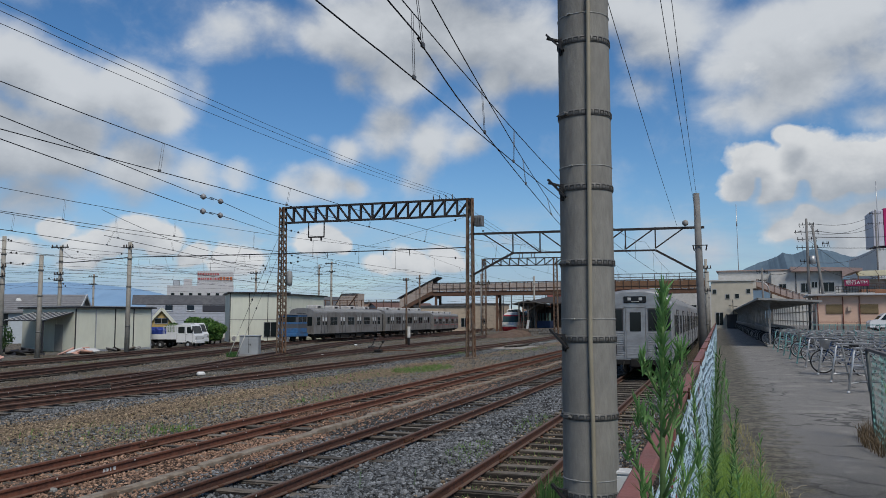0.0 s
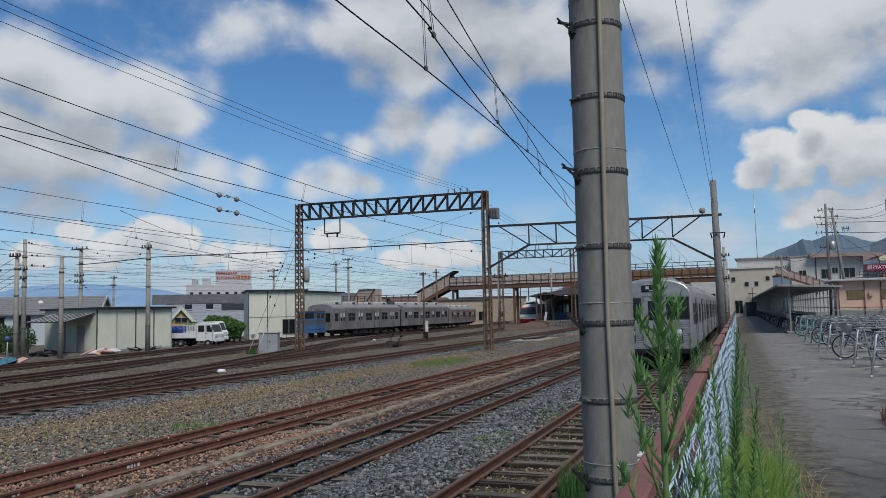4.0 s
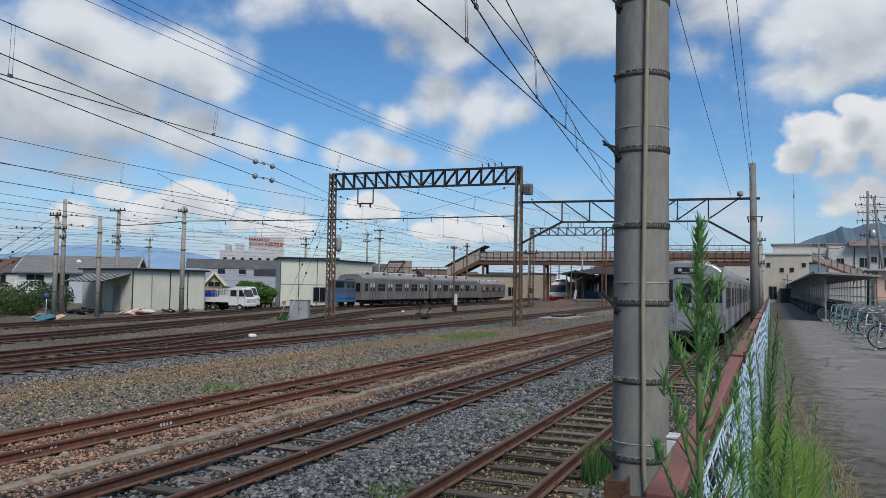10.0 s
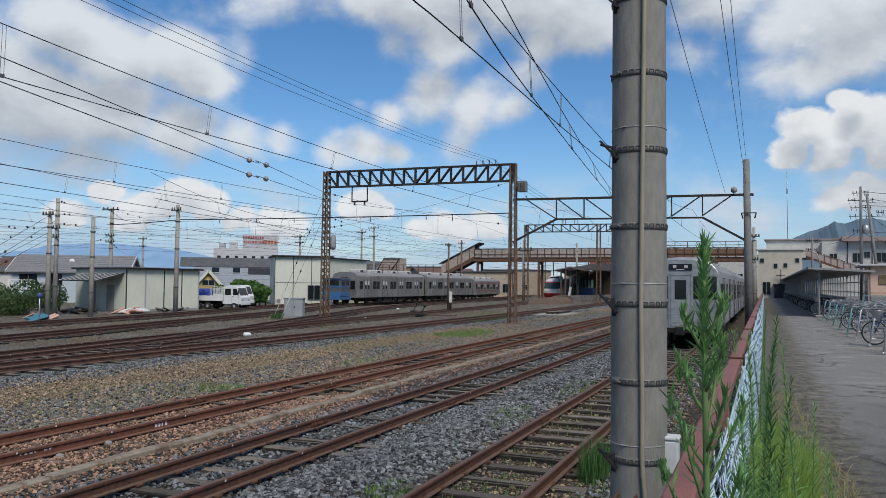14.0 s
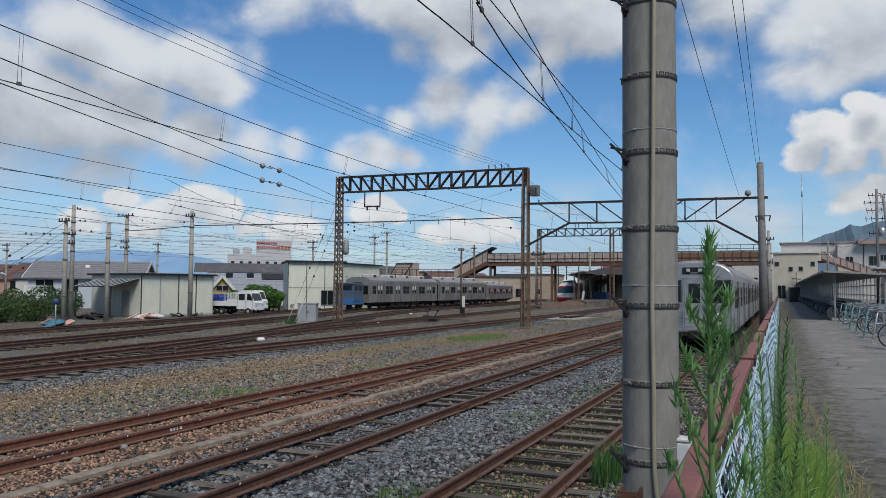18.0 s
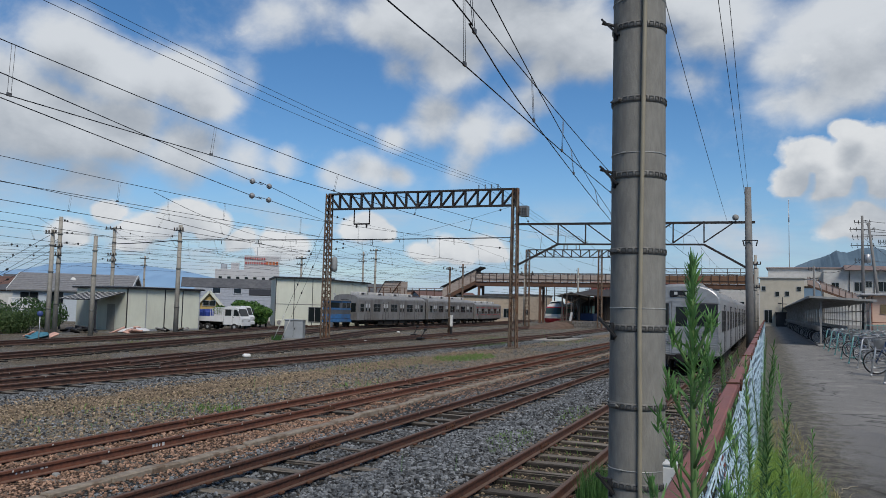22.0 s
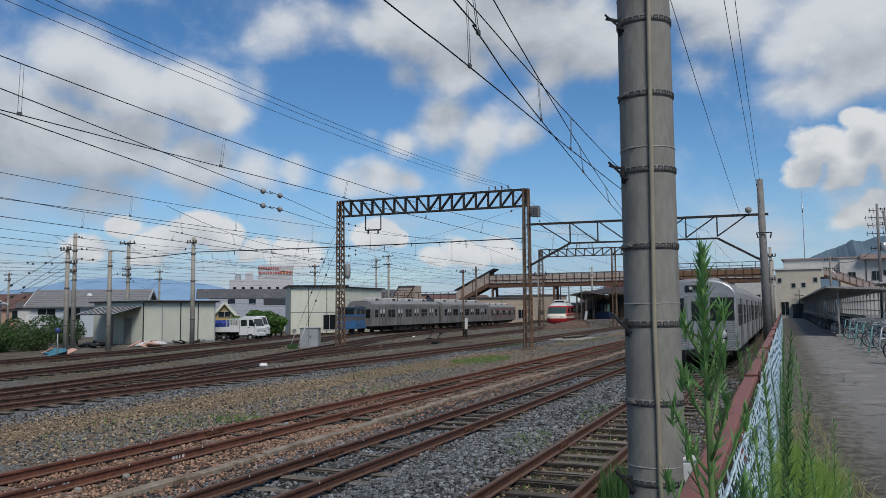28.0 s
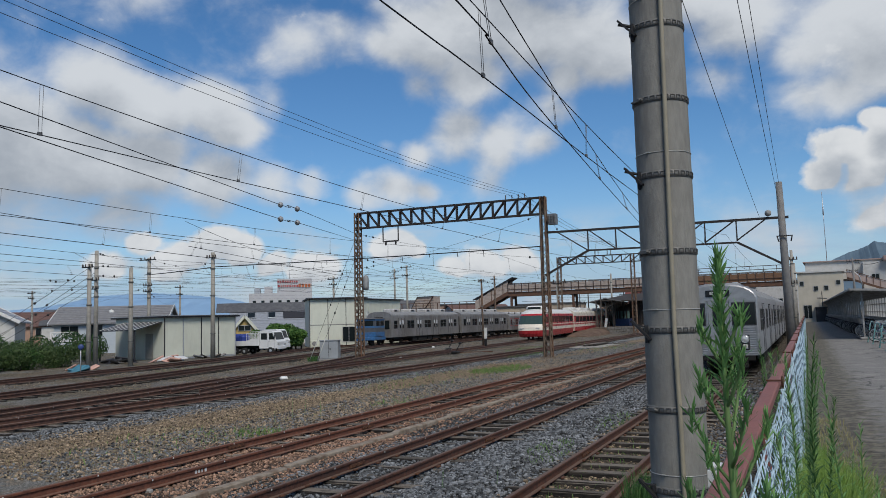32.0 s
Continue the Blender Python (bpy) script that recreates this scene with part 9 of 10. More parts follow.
def bicycle(name_label, m, colour, group):
    """Wheels in the y-z plane, front at +y."""
    th = thing("bicycle", name_label, "bicycle", m, group=group)
    for y in (-0.52, 0.55):
        t = Shape()
        t.ring((0, y, 0.33), 0.315, 0.02, "x", 22, 5)
        w = part("wheel", t, M_TYRE, th)
        r = Shape()
        r.ring((0, y, 0.33), 0.288, 0.012, "x", 20, 4)
        for k in range(9):
            a = math.pi * k / 9
            r.tube([(0, y + 0.285 * math.cos(a), 0.33 + 0.285 * math.sin(a)), (0, y - 0.285 * math.cos(a), 0.33 - 0.285 * math.sin(a))], 0.003, 3, caps=False)
        part("rim", r, M_GALV, w)
    f = Shape()
    for a, b in (((0, -0.10, 0.30), (0, -0.22, 0.80)), ((0, -0.10, 0.30), (0, 0.38, 0.70)), ((0, -0.2, 0.72), (0, 0.37, 0.80)), ((0, -0.52, 0.33), (0, -0.1, 0.30)), ((0, -0.52, 0.33), (0, -0.2, 0.70)), ((0, 0.55, 0.33), (0, 0.34, 0.92))):
        f.tube([a, b], 0.018, 6)
    part("frame", f, colour, th)
    h = Shape()
    h.tube([(-0.27, 0.12, 0.98), (-0.24, 0.28, 1.0), (0, 0.33, 1.0), (0.24, 0.28, 1.0), (0.27, 0.12, 0.98)], 0.012, 6)
    part("handlebar", h, M_GALV, th)
    s = Shape()
    s.box(-0.08, 0.08, -0.36, -0.10, 0.82, 0.88, 0.03)
    part("saddle", s, M_BLACK, th)
    b = Shape()
    b.lathe([(0.11, 0.70), (0.15, 0.95), (0.156, 0.96), (0.14, 0.95), (0.10, 0.72)], (0, 0.52, 0), 10)
    part("basket", b, M_GALV, th)
    c = Shape()
    c.box(-0.06, 0.06, -0.75, -0.3, 0.68, 0.70)
    c.tube([(0, -0.7, 0.69), (0, -0.52, 0.33)], 0.008, 4)
    part("carrier", c, M_GALV, th)
    return th


BIKE_COLS = [surf("bike_black", (0.03, 0.03, 0.035), (0.02, 0.02, 0.02), 5, 0.4), surf("bike_silver", (0.40, 0.41, 0.42), (0.33, 0.34, 0.35), 5, 0.35, 0.6), surf("bike_blue", (0.04, 0.08, 0.18), (0.03, 0.06, 0.14), 5, 0.4)]
BIKES = [bicycle(("black town bicycle parked under the shelter", "silver town bicycle parked under the shelter", "dark blue town bicycle parked under the shelter")[k], pose(3.15, 47.6 + 0.62 * k, 0.11, 0, 0, 90 + 4 * k), BIKE_COLS[k], "parked bicycles") for k in range(3)]
random.seed(17)
for k in range(3, 78):
    if random.random() < 0.86:
        copy_thing(BIKES[k % 3], pose(3.15 + random.uniform(-0.1, 0.1), 47.6 + 0.62 * k + 0.004 * k * k, 0.11, random.uniform(-4, 4), 0, 90 + random.uniform(-14, 14)))
for k, (x, y, h) in enumerate(((3.6, 30.5, 84), (3.3, 24.6, 96), (4.6, 34.2, 88), (4.2, 38.0, 95), (5.2, 41.5, 80), (4.0, 43.5, 92), (6.0, 30.0, 86), (3.5, 33.4, 90), (3.9, 36.6, 97), (4.8, 39.2, 84), (3.4, 41.8, 93), (5.6, 36.0, 88), (6.4, 40.6, 95), (5.0, 27.2, 91), (3.7, 45.2, 87))):
    copy_thing(BIKES[(k + 1) % 3], pose(x, y, 0.0, 5, 0, h))


def cycle_stand(label, m, teal):
    """Trestle of two A-frames with long bars, in local x; legs arch over."""
    th = thing("cycle_stand", label, "cycle stand", m, group="cycle stands")
    mat = M_TEAL if teal else M_GALV
    for x in (0.0, 4.2):
        l = Shape()
        pts = [(x - 0.24, -0.34, 0.0), (x - 0.11, -0.19, 0.70), (x - 0.085, -0.14, 0.86), (x - 0.045, -0.07, 0.945), (x, 0.0, 0.965), (x + 0.045, 0.07, 0.945), (x + 0.085, 0.14, 0.86), (x + 0.11, 0.19, 0.70), (x + 0.24, 0.34, 0.0)]
        l.tube(pts, 0.024, 8)
        leg = part("trestle_leg", l, mat, th)
        for a, b, z in ((0.20, 0.29, 0.22), (0.13, 0.21, 0.58)):
            c = Shape()
            c.tube([(x - a, -b, z), (x + a, b, z)], 0.016, 6)
            part("leg_brace", c, mat, leg)
        for q in (-1, 1):
            c = Shape()
            c.tube([(x + q * 0.24, q * 0.34, 0.0), (x + q * 0.232, q * 0.33, 0.06)], 0.032, 8)
            part("foot", c, mat, leg)
    for y, z in ((-0.12, 0.955), (0.12, 0.955), (-0.23, 0.52), (0.23, 0.52), (0.0, 0.24)):
        b = Shape()
        b.box(-0.08, 4.4, y - 0.018, y + 0.018, z - 0.015, z + 0.015, 0.006)
        part("bar", b, surf("dull_steel_bar", (0.30, 0.31, 0.32), (0.17, 0.175, 0.18), 5, 0.5, 0.4), th, "dull grey steel bar")
    for k in range(9):
        h = Shape()
        x = 0.35 + 0.45 * k
        h.tube([(x, -0.14, 0.98), (x - 0.03, -0.05, 1.03), (x, 0.14, 0.98)], 0.012, 5)
        part("hook", h, mat, th)
    return th


S0 = cycle_stand("bare galvanised steel cycle stand on the asphalt", pose(2.85, 18.98, 0, 0, 0, -3), False)
S1 = cycle_stand("teal-painted steel cycle stand on the asphalt", pose(2.85, 30.6, 0, 0, 0, -2), True)
for y in (21.95, 24.65, 28.05):
    copy_thing(S0, pose(2.88, y, 0, 0, 0, -2 - y % 3))
for y in (33.75, 36.75, 40.35, 43.4):
    copy_thing(S1, pose(2.86, y, 0, 0, 0, -1 - y % 2))
for y in (20.4, 24.0, 28.5, 33.0, 38.0):
    copy_thing(S0 if y < 30 else S1, pose(7.8, y, 0, 0, 0, -2))


# ---------------------------------------------------------------- buildings along the lane
fc = Shape()
fc.box(6.2, 69.5, 57.0, 118, -0.2, 0.5, 0.04)
tagged(part("forecourt", fc, M_ASPHALT), "raised asphalt forecourt with a low concrete edge", "forecourt", kind="structure")
def pink_office():
    th = thing("low_office", "low pink prefab office with boarded windows", "building", pose(8.15, 75, 0, 0, 0, -3))
    w = surf("pink_siding", (0.66, 0.45, 0.34), (0.60, 0.405, 0.305), 1.5, 0.7, 0, 0.05, 20, stretch=(1, 1, 4))
    s = Shape()
    s.box(0, 5.45, 0, 7, 0.9, 3.46)
    part("wall", s, w, th)
    s = Shape()
    s.box(0, 5.45, -0.02, 7, 0, 0.9)
    part("foundation", s, M_CONC, th)
    s = Shape()
    s.box(-0.75, 5.75, -0.6, 7.4, 3.46, 3.62, 0.03)
    part("roof", s, surf("pale_fascia", (0.42, 0.42, 0.43), (0.35, 0.35, 0.36), 2, 0.6), th, "thin pale flat roof")
    for x in (1.38, 4.02):
        g = Shape()
        g.box(x - 0.68, x + 0.68, -0.06, 0.0, 1.9, 2.72, 0.02)
        sh = part("shutter", g, surf("woven_shutter", (0.26, 0.19, 0.10), (0.19, 0.14, 0.075), 6, 0.85, 0, 0.3, 30, stretch=(1, 1, 8)), th, "brown slatted shutter")
        b = Shape()
        for k in range(8):
            b.box(x - 0.68, x + 0.68, -0.075, -0.05, 1.94 + 0.098 * k, 1.99 + 0.098 * k)
        part("slat", b, surf("woven_shutter", (0.26, 0.19, 0.10)), sh)
    for x in (0.06, 2.02, 3.28, 5.42):
        p = Shape()
        p.tube([(x, -0.08, 0.3), (x, -0.08, 3.4)], 0.04, 6)
        part("downpipe", p, surf("brown_pipe", (0.22, 0.07, 0.05), (0.17, 0.055, 0.04), 4, 0.6), th)
    r = Shape()
    r.tube([(-0.4, -0.35, 1.2), (6.2, -0.35, 1.2)], 0.025, 5)
    for k in range(5):
        r.tube([(1.5 * k, -0.35, 0), (1.5 * k, -0.35, 1.2)], 0.025, 5)
    part("guard_rail", r, surf("brown_pipe", (0.22, 0.07, 0.05)), th, "brown guard rail")
    s = Shape()
    s.box(2.35, 2.65, -0.22, -0.02, 2.15, 2.5, 0.02)
    part("meter_box", s, surf("beige_box", (0.55, 0.42, 0.32)), th, "beige meter box")
    s = Shape()
    s.box(5.62, 6.35, 0.3, 1.0, 2.3, 3.3, 0.03)
    s.tube([(5.98, 0.65, 0.0), (5.98, 0.65, 2.3)], 0.04, 6)
    part("tank", s, M_WHITE, th, "pale water tank on a stand")


pink_office()


def beige_block():
    th = thing("beige_block", "plain beige three-storey building with small square windows", "building", pose(-0.9, 122, 0, 0, 0, -2))
    w = surf("yellowish_render", (0.52, 0.475, 0.385), (0.45, 0.41, 0.33), 0.8, 0.85, 0, 0.1, 12, stain=(0.3, 0.28, 0.23), stain_scale=0.3, stain_amt=0.3)
    g = surf("pale_render", (0.60, 0.58, 0.55), (0.52, 0.50, 0.475), 0.8, 0.85, 0, 0.1, 12, stain=(0.40, 0.38, 0.36), stain_scale=0.4, stain_amt=0.35)
    s = Shape()
    s.box(0, 5.8, 0, 10, -0.2, 6.9)
    part("wall", s, w, th)
    s = Shape()
    s.box(0.9, 12.5, 6, 16, 6.0, 8.65)
    part("upper_storey", s, g, th, "set-back grey upper storey")
    s = Shape()
    s.box(0.6, 12.8, 5.7, 16.3, 8.65, 8.8)
    part("parapet", s, surf("pink_coping", (0.36, 0.27, 0.25), (0.3, 0.22, 0.2), 2, 0.8), th)
    s = Shape()
    s.box(-0.15, 5.95, -0.2, 10.2, 6.9, 7.1)
    part("cornice", s, g, th)
    for x, z in ((0.5, 5.4), (2.3, 4.65), (3.6, 4.7), (5.15, 5.4)):
        wall_window(th, x, z, 0.5, 0.6, 0, 0)
    wall_window(th, 1.1, 1.4, 1.0, 1.8, 0, 1)
    s = Shape()
    s.tube([(2.4, -0.5, 3.3), (3.6, -0.5, 3.2)], 0.06, 6)
    s.tube([(3.0, -0.5, 0), (3.0, -0.5, 4.2)], 0.06, 6)
    part("pipe", s, M_TRIMDARK, th)
    s = Shape()
    s.box(2.0, 3.6, -1.2, 0, 1.9, 2.05)
    s.box(2.1, 3.5, -1.0, -0.02, 0, 1.9)
    part("porch", s, M_TRIMDARK, th, "dark entrance porch")
    # fuel pumps of brown pipe
    s = Shape()
    s.tube([(5.9, 1, 6.8), (7.2, 1, 6.8), (7.8, 1, 6.2), (8.2, 1, 4.6)], 0.08, 8)
    part("duct", s, M_GALV, th)


beige_block()


def shop_block():
    th = thing("shop_block", "white two-storey house over a shop with a pink curved eave", "building", pose(7.6, 125, 0, 0, 0, -2))
    w = surf("pale_render", (0.60, 0.58, 0.55))
    pink = surf("pink_coping", (0.36, 0.27, 0.25))
    s = Shape()
    s.box(0, 9.3, 0, 12, 0, 8.25)
    part("wall", s, w, th)
    s = Shape()
    s.box(9.3, 30, 4.5, 14, 0, 7.2)
    part("rear_wall", s, w, th)
    # eave: flat over the house, swept down in a curve at its end
    s = Shape()
    prof = [(2.6, 8.95), (9.0, 8.72), (11.9, 8.55), (11.9, 8.18), (11.0, 8.05), (10.2, 7.85), (9.6, 7.45), (9.3, 7.0), (9.3, 8.2), (2.6, 8.25)]
    for y in (-1.1, 12.4):
        s.face([(x, y, z) for x, z in prof])
    for a, b in zip(prof, prof[1:] + prof[:1]):
        s.face([(a[0], -1.1, a[1]), (b[0], -1.1, b[1]), (b[0], 12.4, b[1]), (a[0], 12.4, a[1])])
    part("eave", s, pink, th, "pink eave swept down in a curve")
    for x, z, ww, h in ((1.5, 5.95, 0.9, 1.0), (4.55, 5.9, 1.15, 1.25), (5.75, 6.3, 0.7, 0.8), (7.55, 5.95, 1.5, 1.3)):
        wall_window(th, x, z, ww, h, 0, 1)
    for x in (3.3, 6.4):
        p = Shape()
        p.tube([(x, -0.1, 3.0), (x, -0.1, 8.2)], 0.05, 6)
        part("downpipe", p, M_TRIMDARK, th)
    # balcony with a dark rail beside the windows
    s = Shape()
    s.box(8.3, 13.2, -1.8, 0, 4.85, 5.05)
    part("balcony", s, w, th)
    r = Shape()
    for z in (5.1, 5.5, 5.9):
        r.box(8.3, 13.2, -1.8, -1.74, z, z + 0.06)
    for k in range(15):
        r.box(8.3 + 0.35 * k, 8.35 + 0.35 * k, -1.8, -1.74, 5.05, 5.95)
    part("balcony_rail", r, M_TRIMDARK, th, "dark balcony rail")
    # raised walkway with a yellowed plastic roof
    s = Shape()
    s.face([(11.6, 2.0, 7.55), (34, 2.0, 7.75), (34, 5.0, 8.75), (11.6, 5.0, 8.45)])
    s.face([(11.6, 2.0, 7.49), (11.6, 5.0, 8.39), (34, 5.0, 8.69), (34, 2.0, 7.69)])
    wr = part("walkway_roof", s, surf("yellowed_plastic", (0.50, 0.46, 0.30), (0.40, 0.37, 0.25), 2, 0.5, 0, 0.05, 20), th, "yellowed plastic walkway roof")
    for k in range(9):
        r = Shape()
        r.beam((11.7 + 2.6 * k, 1.96, 7.55), (11.7 + 2.6 * k, 5.0, 8.47), 0.08)
        r.tube([(11.7 + 2.6 * k, 2.1, 0), (11.7 + 2.6 * k, 2.1, 7.5)], 0.06, 6)
        part("roof_rib", r, M_BRIDGE, wr)
    s = Shape()
    s.box(12.0, 34, 1.9, 4.4, 4.75, 5.6, 0.03)
    part("walkway", s, surf("orange_brown_paint", (0.34, 0.16, 0.09), (0.26, 0.12, 0.07), 1.2, 0.7), th, "rust-brown walkway parapet")
    r = Shape()
    for z in (6.0, 6.4):
        r.box(12.0, 34, 1.94, 1.98, z, z + 0.05)
    for k in range(24):
        r.box(12.0 + 0.95 * k, 12.05 + 0.95 * k, 1.94, 1.98, 5.6, 6.4)
    part("walkway_rail", r, M_BRIDGE, th)
    st = Shape()
    st.beam((-2.1, -1.7, 6.0), (4.4, -1.7, 3.5), 0.14, 0.3)
    st.beam((-2.1, -1.7, 7.2), (4.4, -1.7, 4.7), 0.08)
    for k in range(9):
        st.beam((-2.1 + 0.81 * k, -1.7, 6.0 - 0.3125 * k), (-2.1 + 0.81 * k, -1.7, 7.2 - 0.3125 * k), 0.06)
    part("stair", st, M_BRIDGE, th, "brown outside stair")
    pn = Shape()
    pts = [(-2.1, -1.66, 6.1), (4.4, -1.66, 3.6), (4.4, -1.66, 4.6), (-2.1, -1.66, 7.1)]
    pn.face(pts), pn.face([(a, b + 0.04, c) for a, b, c in pts])
    part("stair_side", pn, surf("pinkish_board", (0.42, 0.33, 0.29), (0.35, 0.27, 0.24), 2, 0.8), th, "boarded stair side")


shop_block()


def supermarket():
    th = thing("supermarket", "white supermarket block with a large magenta rooftop sign", "supermarket", pose(26.5, 150, 0, 0, 0, 0))
    s = Shape()
    s.box(-0.6, 34, 0, 30, 0, 13.35)
    part("wall", s, surf("white_cladding", (0.62, 0.63, 0.63), (0.55, 0.56, 0.56), 0.8, 0.7, 0, 0.05, 10), th)
    for k in range(4):
        wall_window(th, 2.2 + 3.4 * k, 9.6, 1.1, 1.6, 0, 0)
        wall_window(th, 2.2 + 3.4 * k, 5.2, 1.1, 1.6, 0, 0)
    s = Shape()
    s.box(0.75, 26, 0.2, 8, 13.75, 20.2, 0.05)
    sg = part("sign_box", s, surf("magenta_panel", (0.50, 0.016, 0.13), (0.45, 0.014, 0.12), 0.6, 0.45, 0, 0.0), th, "magenta sign box")
    s = Shape()
    s.box(-0.9, 0.74, 0.3, 7.9, 13.75, 19.9, 0.05)
    part("sign_end", s, surf("grey_panel", (0.60, 0.60, 0.66), (0.50, 0.50, 0.56), 0.6, 0.6), sg, "grey sign end")
    b = Shape()
    b.beam((1.7, 0.15, 18.3), (2.5, 0.15, 19.6), 0.06, 0.16)
    for x in (2.75, 4.6):
        b.box(x, x + 0.16, 0.1, 0.2, 18.3, 19.6)
        for z in (18.38, 18.95, 19.52):
            b.box(x, x + 1.1, 0.1, 0.2, z - 0.08, z + 0.08)
    part("sign_bars", b, M_WHITE, sg, "white sign shapes")
    a = Shape()
    a.tube([(-0.2, 0, 12.9), (-0.2, 0, 25)], 0.07, 6)
    part("mast", a, M_GALV, th)


supermarket()


def letters(body, size, depth, mat, parent, m):
    cu = bpy.data.curves.new("lettering", "FONT")
    cu.body, cu.size, cu.extrude, cu.align_x, cu.align_y = body, size, depth, "CENTER", "CENTER"
    tmp = new("lettering", cu)
    bpy.context.view_layer.update()
    me = bpy.data.meshes.new_from_object(tmp.evaluated_get(bpy.context.evaluated_depsgraph_get()))
    bpy.data.objects.remove(tmp)
    me.materials.clear()
    me.materials.append(mat)
    return part("lettering", me, None, parent, "", m)


atm = thing("bank_sign", "magenta sign board with white lettering", "sign", pose(14.35, 95, 5.33, 0, 0, -3))
s = Shape()
s.box(-1.2, 1.2, 0, 0.2, -0.34, 0.34, 0.02)
part("board", s, surf("magenta_sign", (0.26, 0.012, 0.065), (0.22, 0.010, 0.06), 1, 0.5, 0, 0), atm)
letters("銀行ATM", 0.52, 0.01, M_WHITE, atm, pose(0, -0.02, 0.02, 90, 0, 0))
for x in (-1.0, 1.0):
    s = Shape()
    s.box(x - 0.05, x + 0.05, 0.05, 0.15, -5.33, -0.34)
    part("sign_post", s, M_TRIMDARK, atm)


def town_pole(x, y, h, label, arms, lean=0.0, steel=False):
    th = thing("power_pole", label, "utility pole", pose(x, y, 0), group="town power poles")
    s = Shape()
    s.tube([(0, 0, 0), (lean, 0, h)], [0.17, 0.11], 10)
    part("shaft", s, surf("dark_pole_concrete", (0.15, 0.145, 0.14), (0.11, 0.105, 0.10), 4, 0.8), th)
    for z, w in arms:
        a = Shape()
        a.beam((-w, 0.1, z), (w, 0.1, z), 0.06)
        for q in (-0.9, -0.45, 0.45, 0.9):
            a.tube([(q * w, 0.1, z), (q * w, 0.1, z + 0.22)], 0.035, 6)
            a.tube([(q * w, 0.1, z - 0.05), (q * w + 0.06, 0.1, z - 0.28)], 0.022, 5)
        part("cross_arm", a, M_BLACK, th)
    if steel:
        t = Shape()
        t.lathe([(0.05, 0), (0.28, 0.03), (0.28, 0.8), (0.05, 0.85)], (0.4, 0, h * 0.6), 12)
        part("transformer", t, M_GALV, th, "grey transformer")


town_pole(8.4, 83, 11.2, "power pole with many cross arms and wires", ((10.6, 0.7), (9.9, 1.1), (9.2, 0.9), (8.4, 1.0), (7.0, 0.7)), 0.0, True)
town_pole(9.9, 82, 10.4, "leaning brace pole beside the power pole", ((8.6, 0.3),), -1.1)
town_pole(24.6, 142, 19.0, "tall power pole before the supermarket", ((18.4, 0.9), (16.8, 1.2), (12.6, 1.0), (8.0, 1.0)))
town_pole(5.6, 110, 8.0, "street pole by the beige building", ((7.6, 0.7), (6.4, 0.5)))
for a, b in (((8.4, 83, 10.8), (24.6, 142, 18.4)), ((9.2, 83, 10.0), (25.4, 142, 16.9)), ((7.6, 83, 10.0), (23.6, 142, 16.8)), ((8.4, 83, 7.0), (24.6, 142, 12.6)), ((8.4, 83, 6.9), (24.6, 142, 8.1)), ((8.4, 83, 7.2), (5.6, 110, 7.6)),
             ((24.6, 142, 12.6), (60, 160, 13)), ((8.4, 83, 8.4), (30, 75, 9.5)), ((8.4, 83, 9.4), (32, 72, 10.2)), ((24.6, 142, 8.0), (8.4, 83, 9.2))):
    wire("town_wire", sag(a, b, 0.9, 12), 0.024, "power cable strung between street poles", n=4, group="town cables")
mast = Shape()
mast.tube([(3.3, 133, 8.7), (3.25, 133, 19.8)], 0.05, 5)
mast.tube([(3.26, 133, 16.2), (3.26, 133, 17.4)], 0.1, 5)
solid("radio_mast", mast, M_GALV, "thin radio mast on a distant roof", "mast")


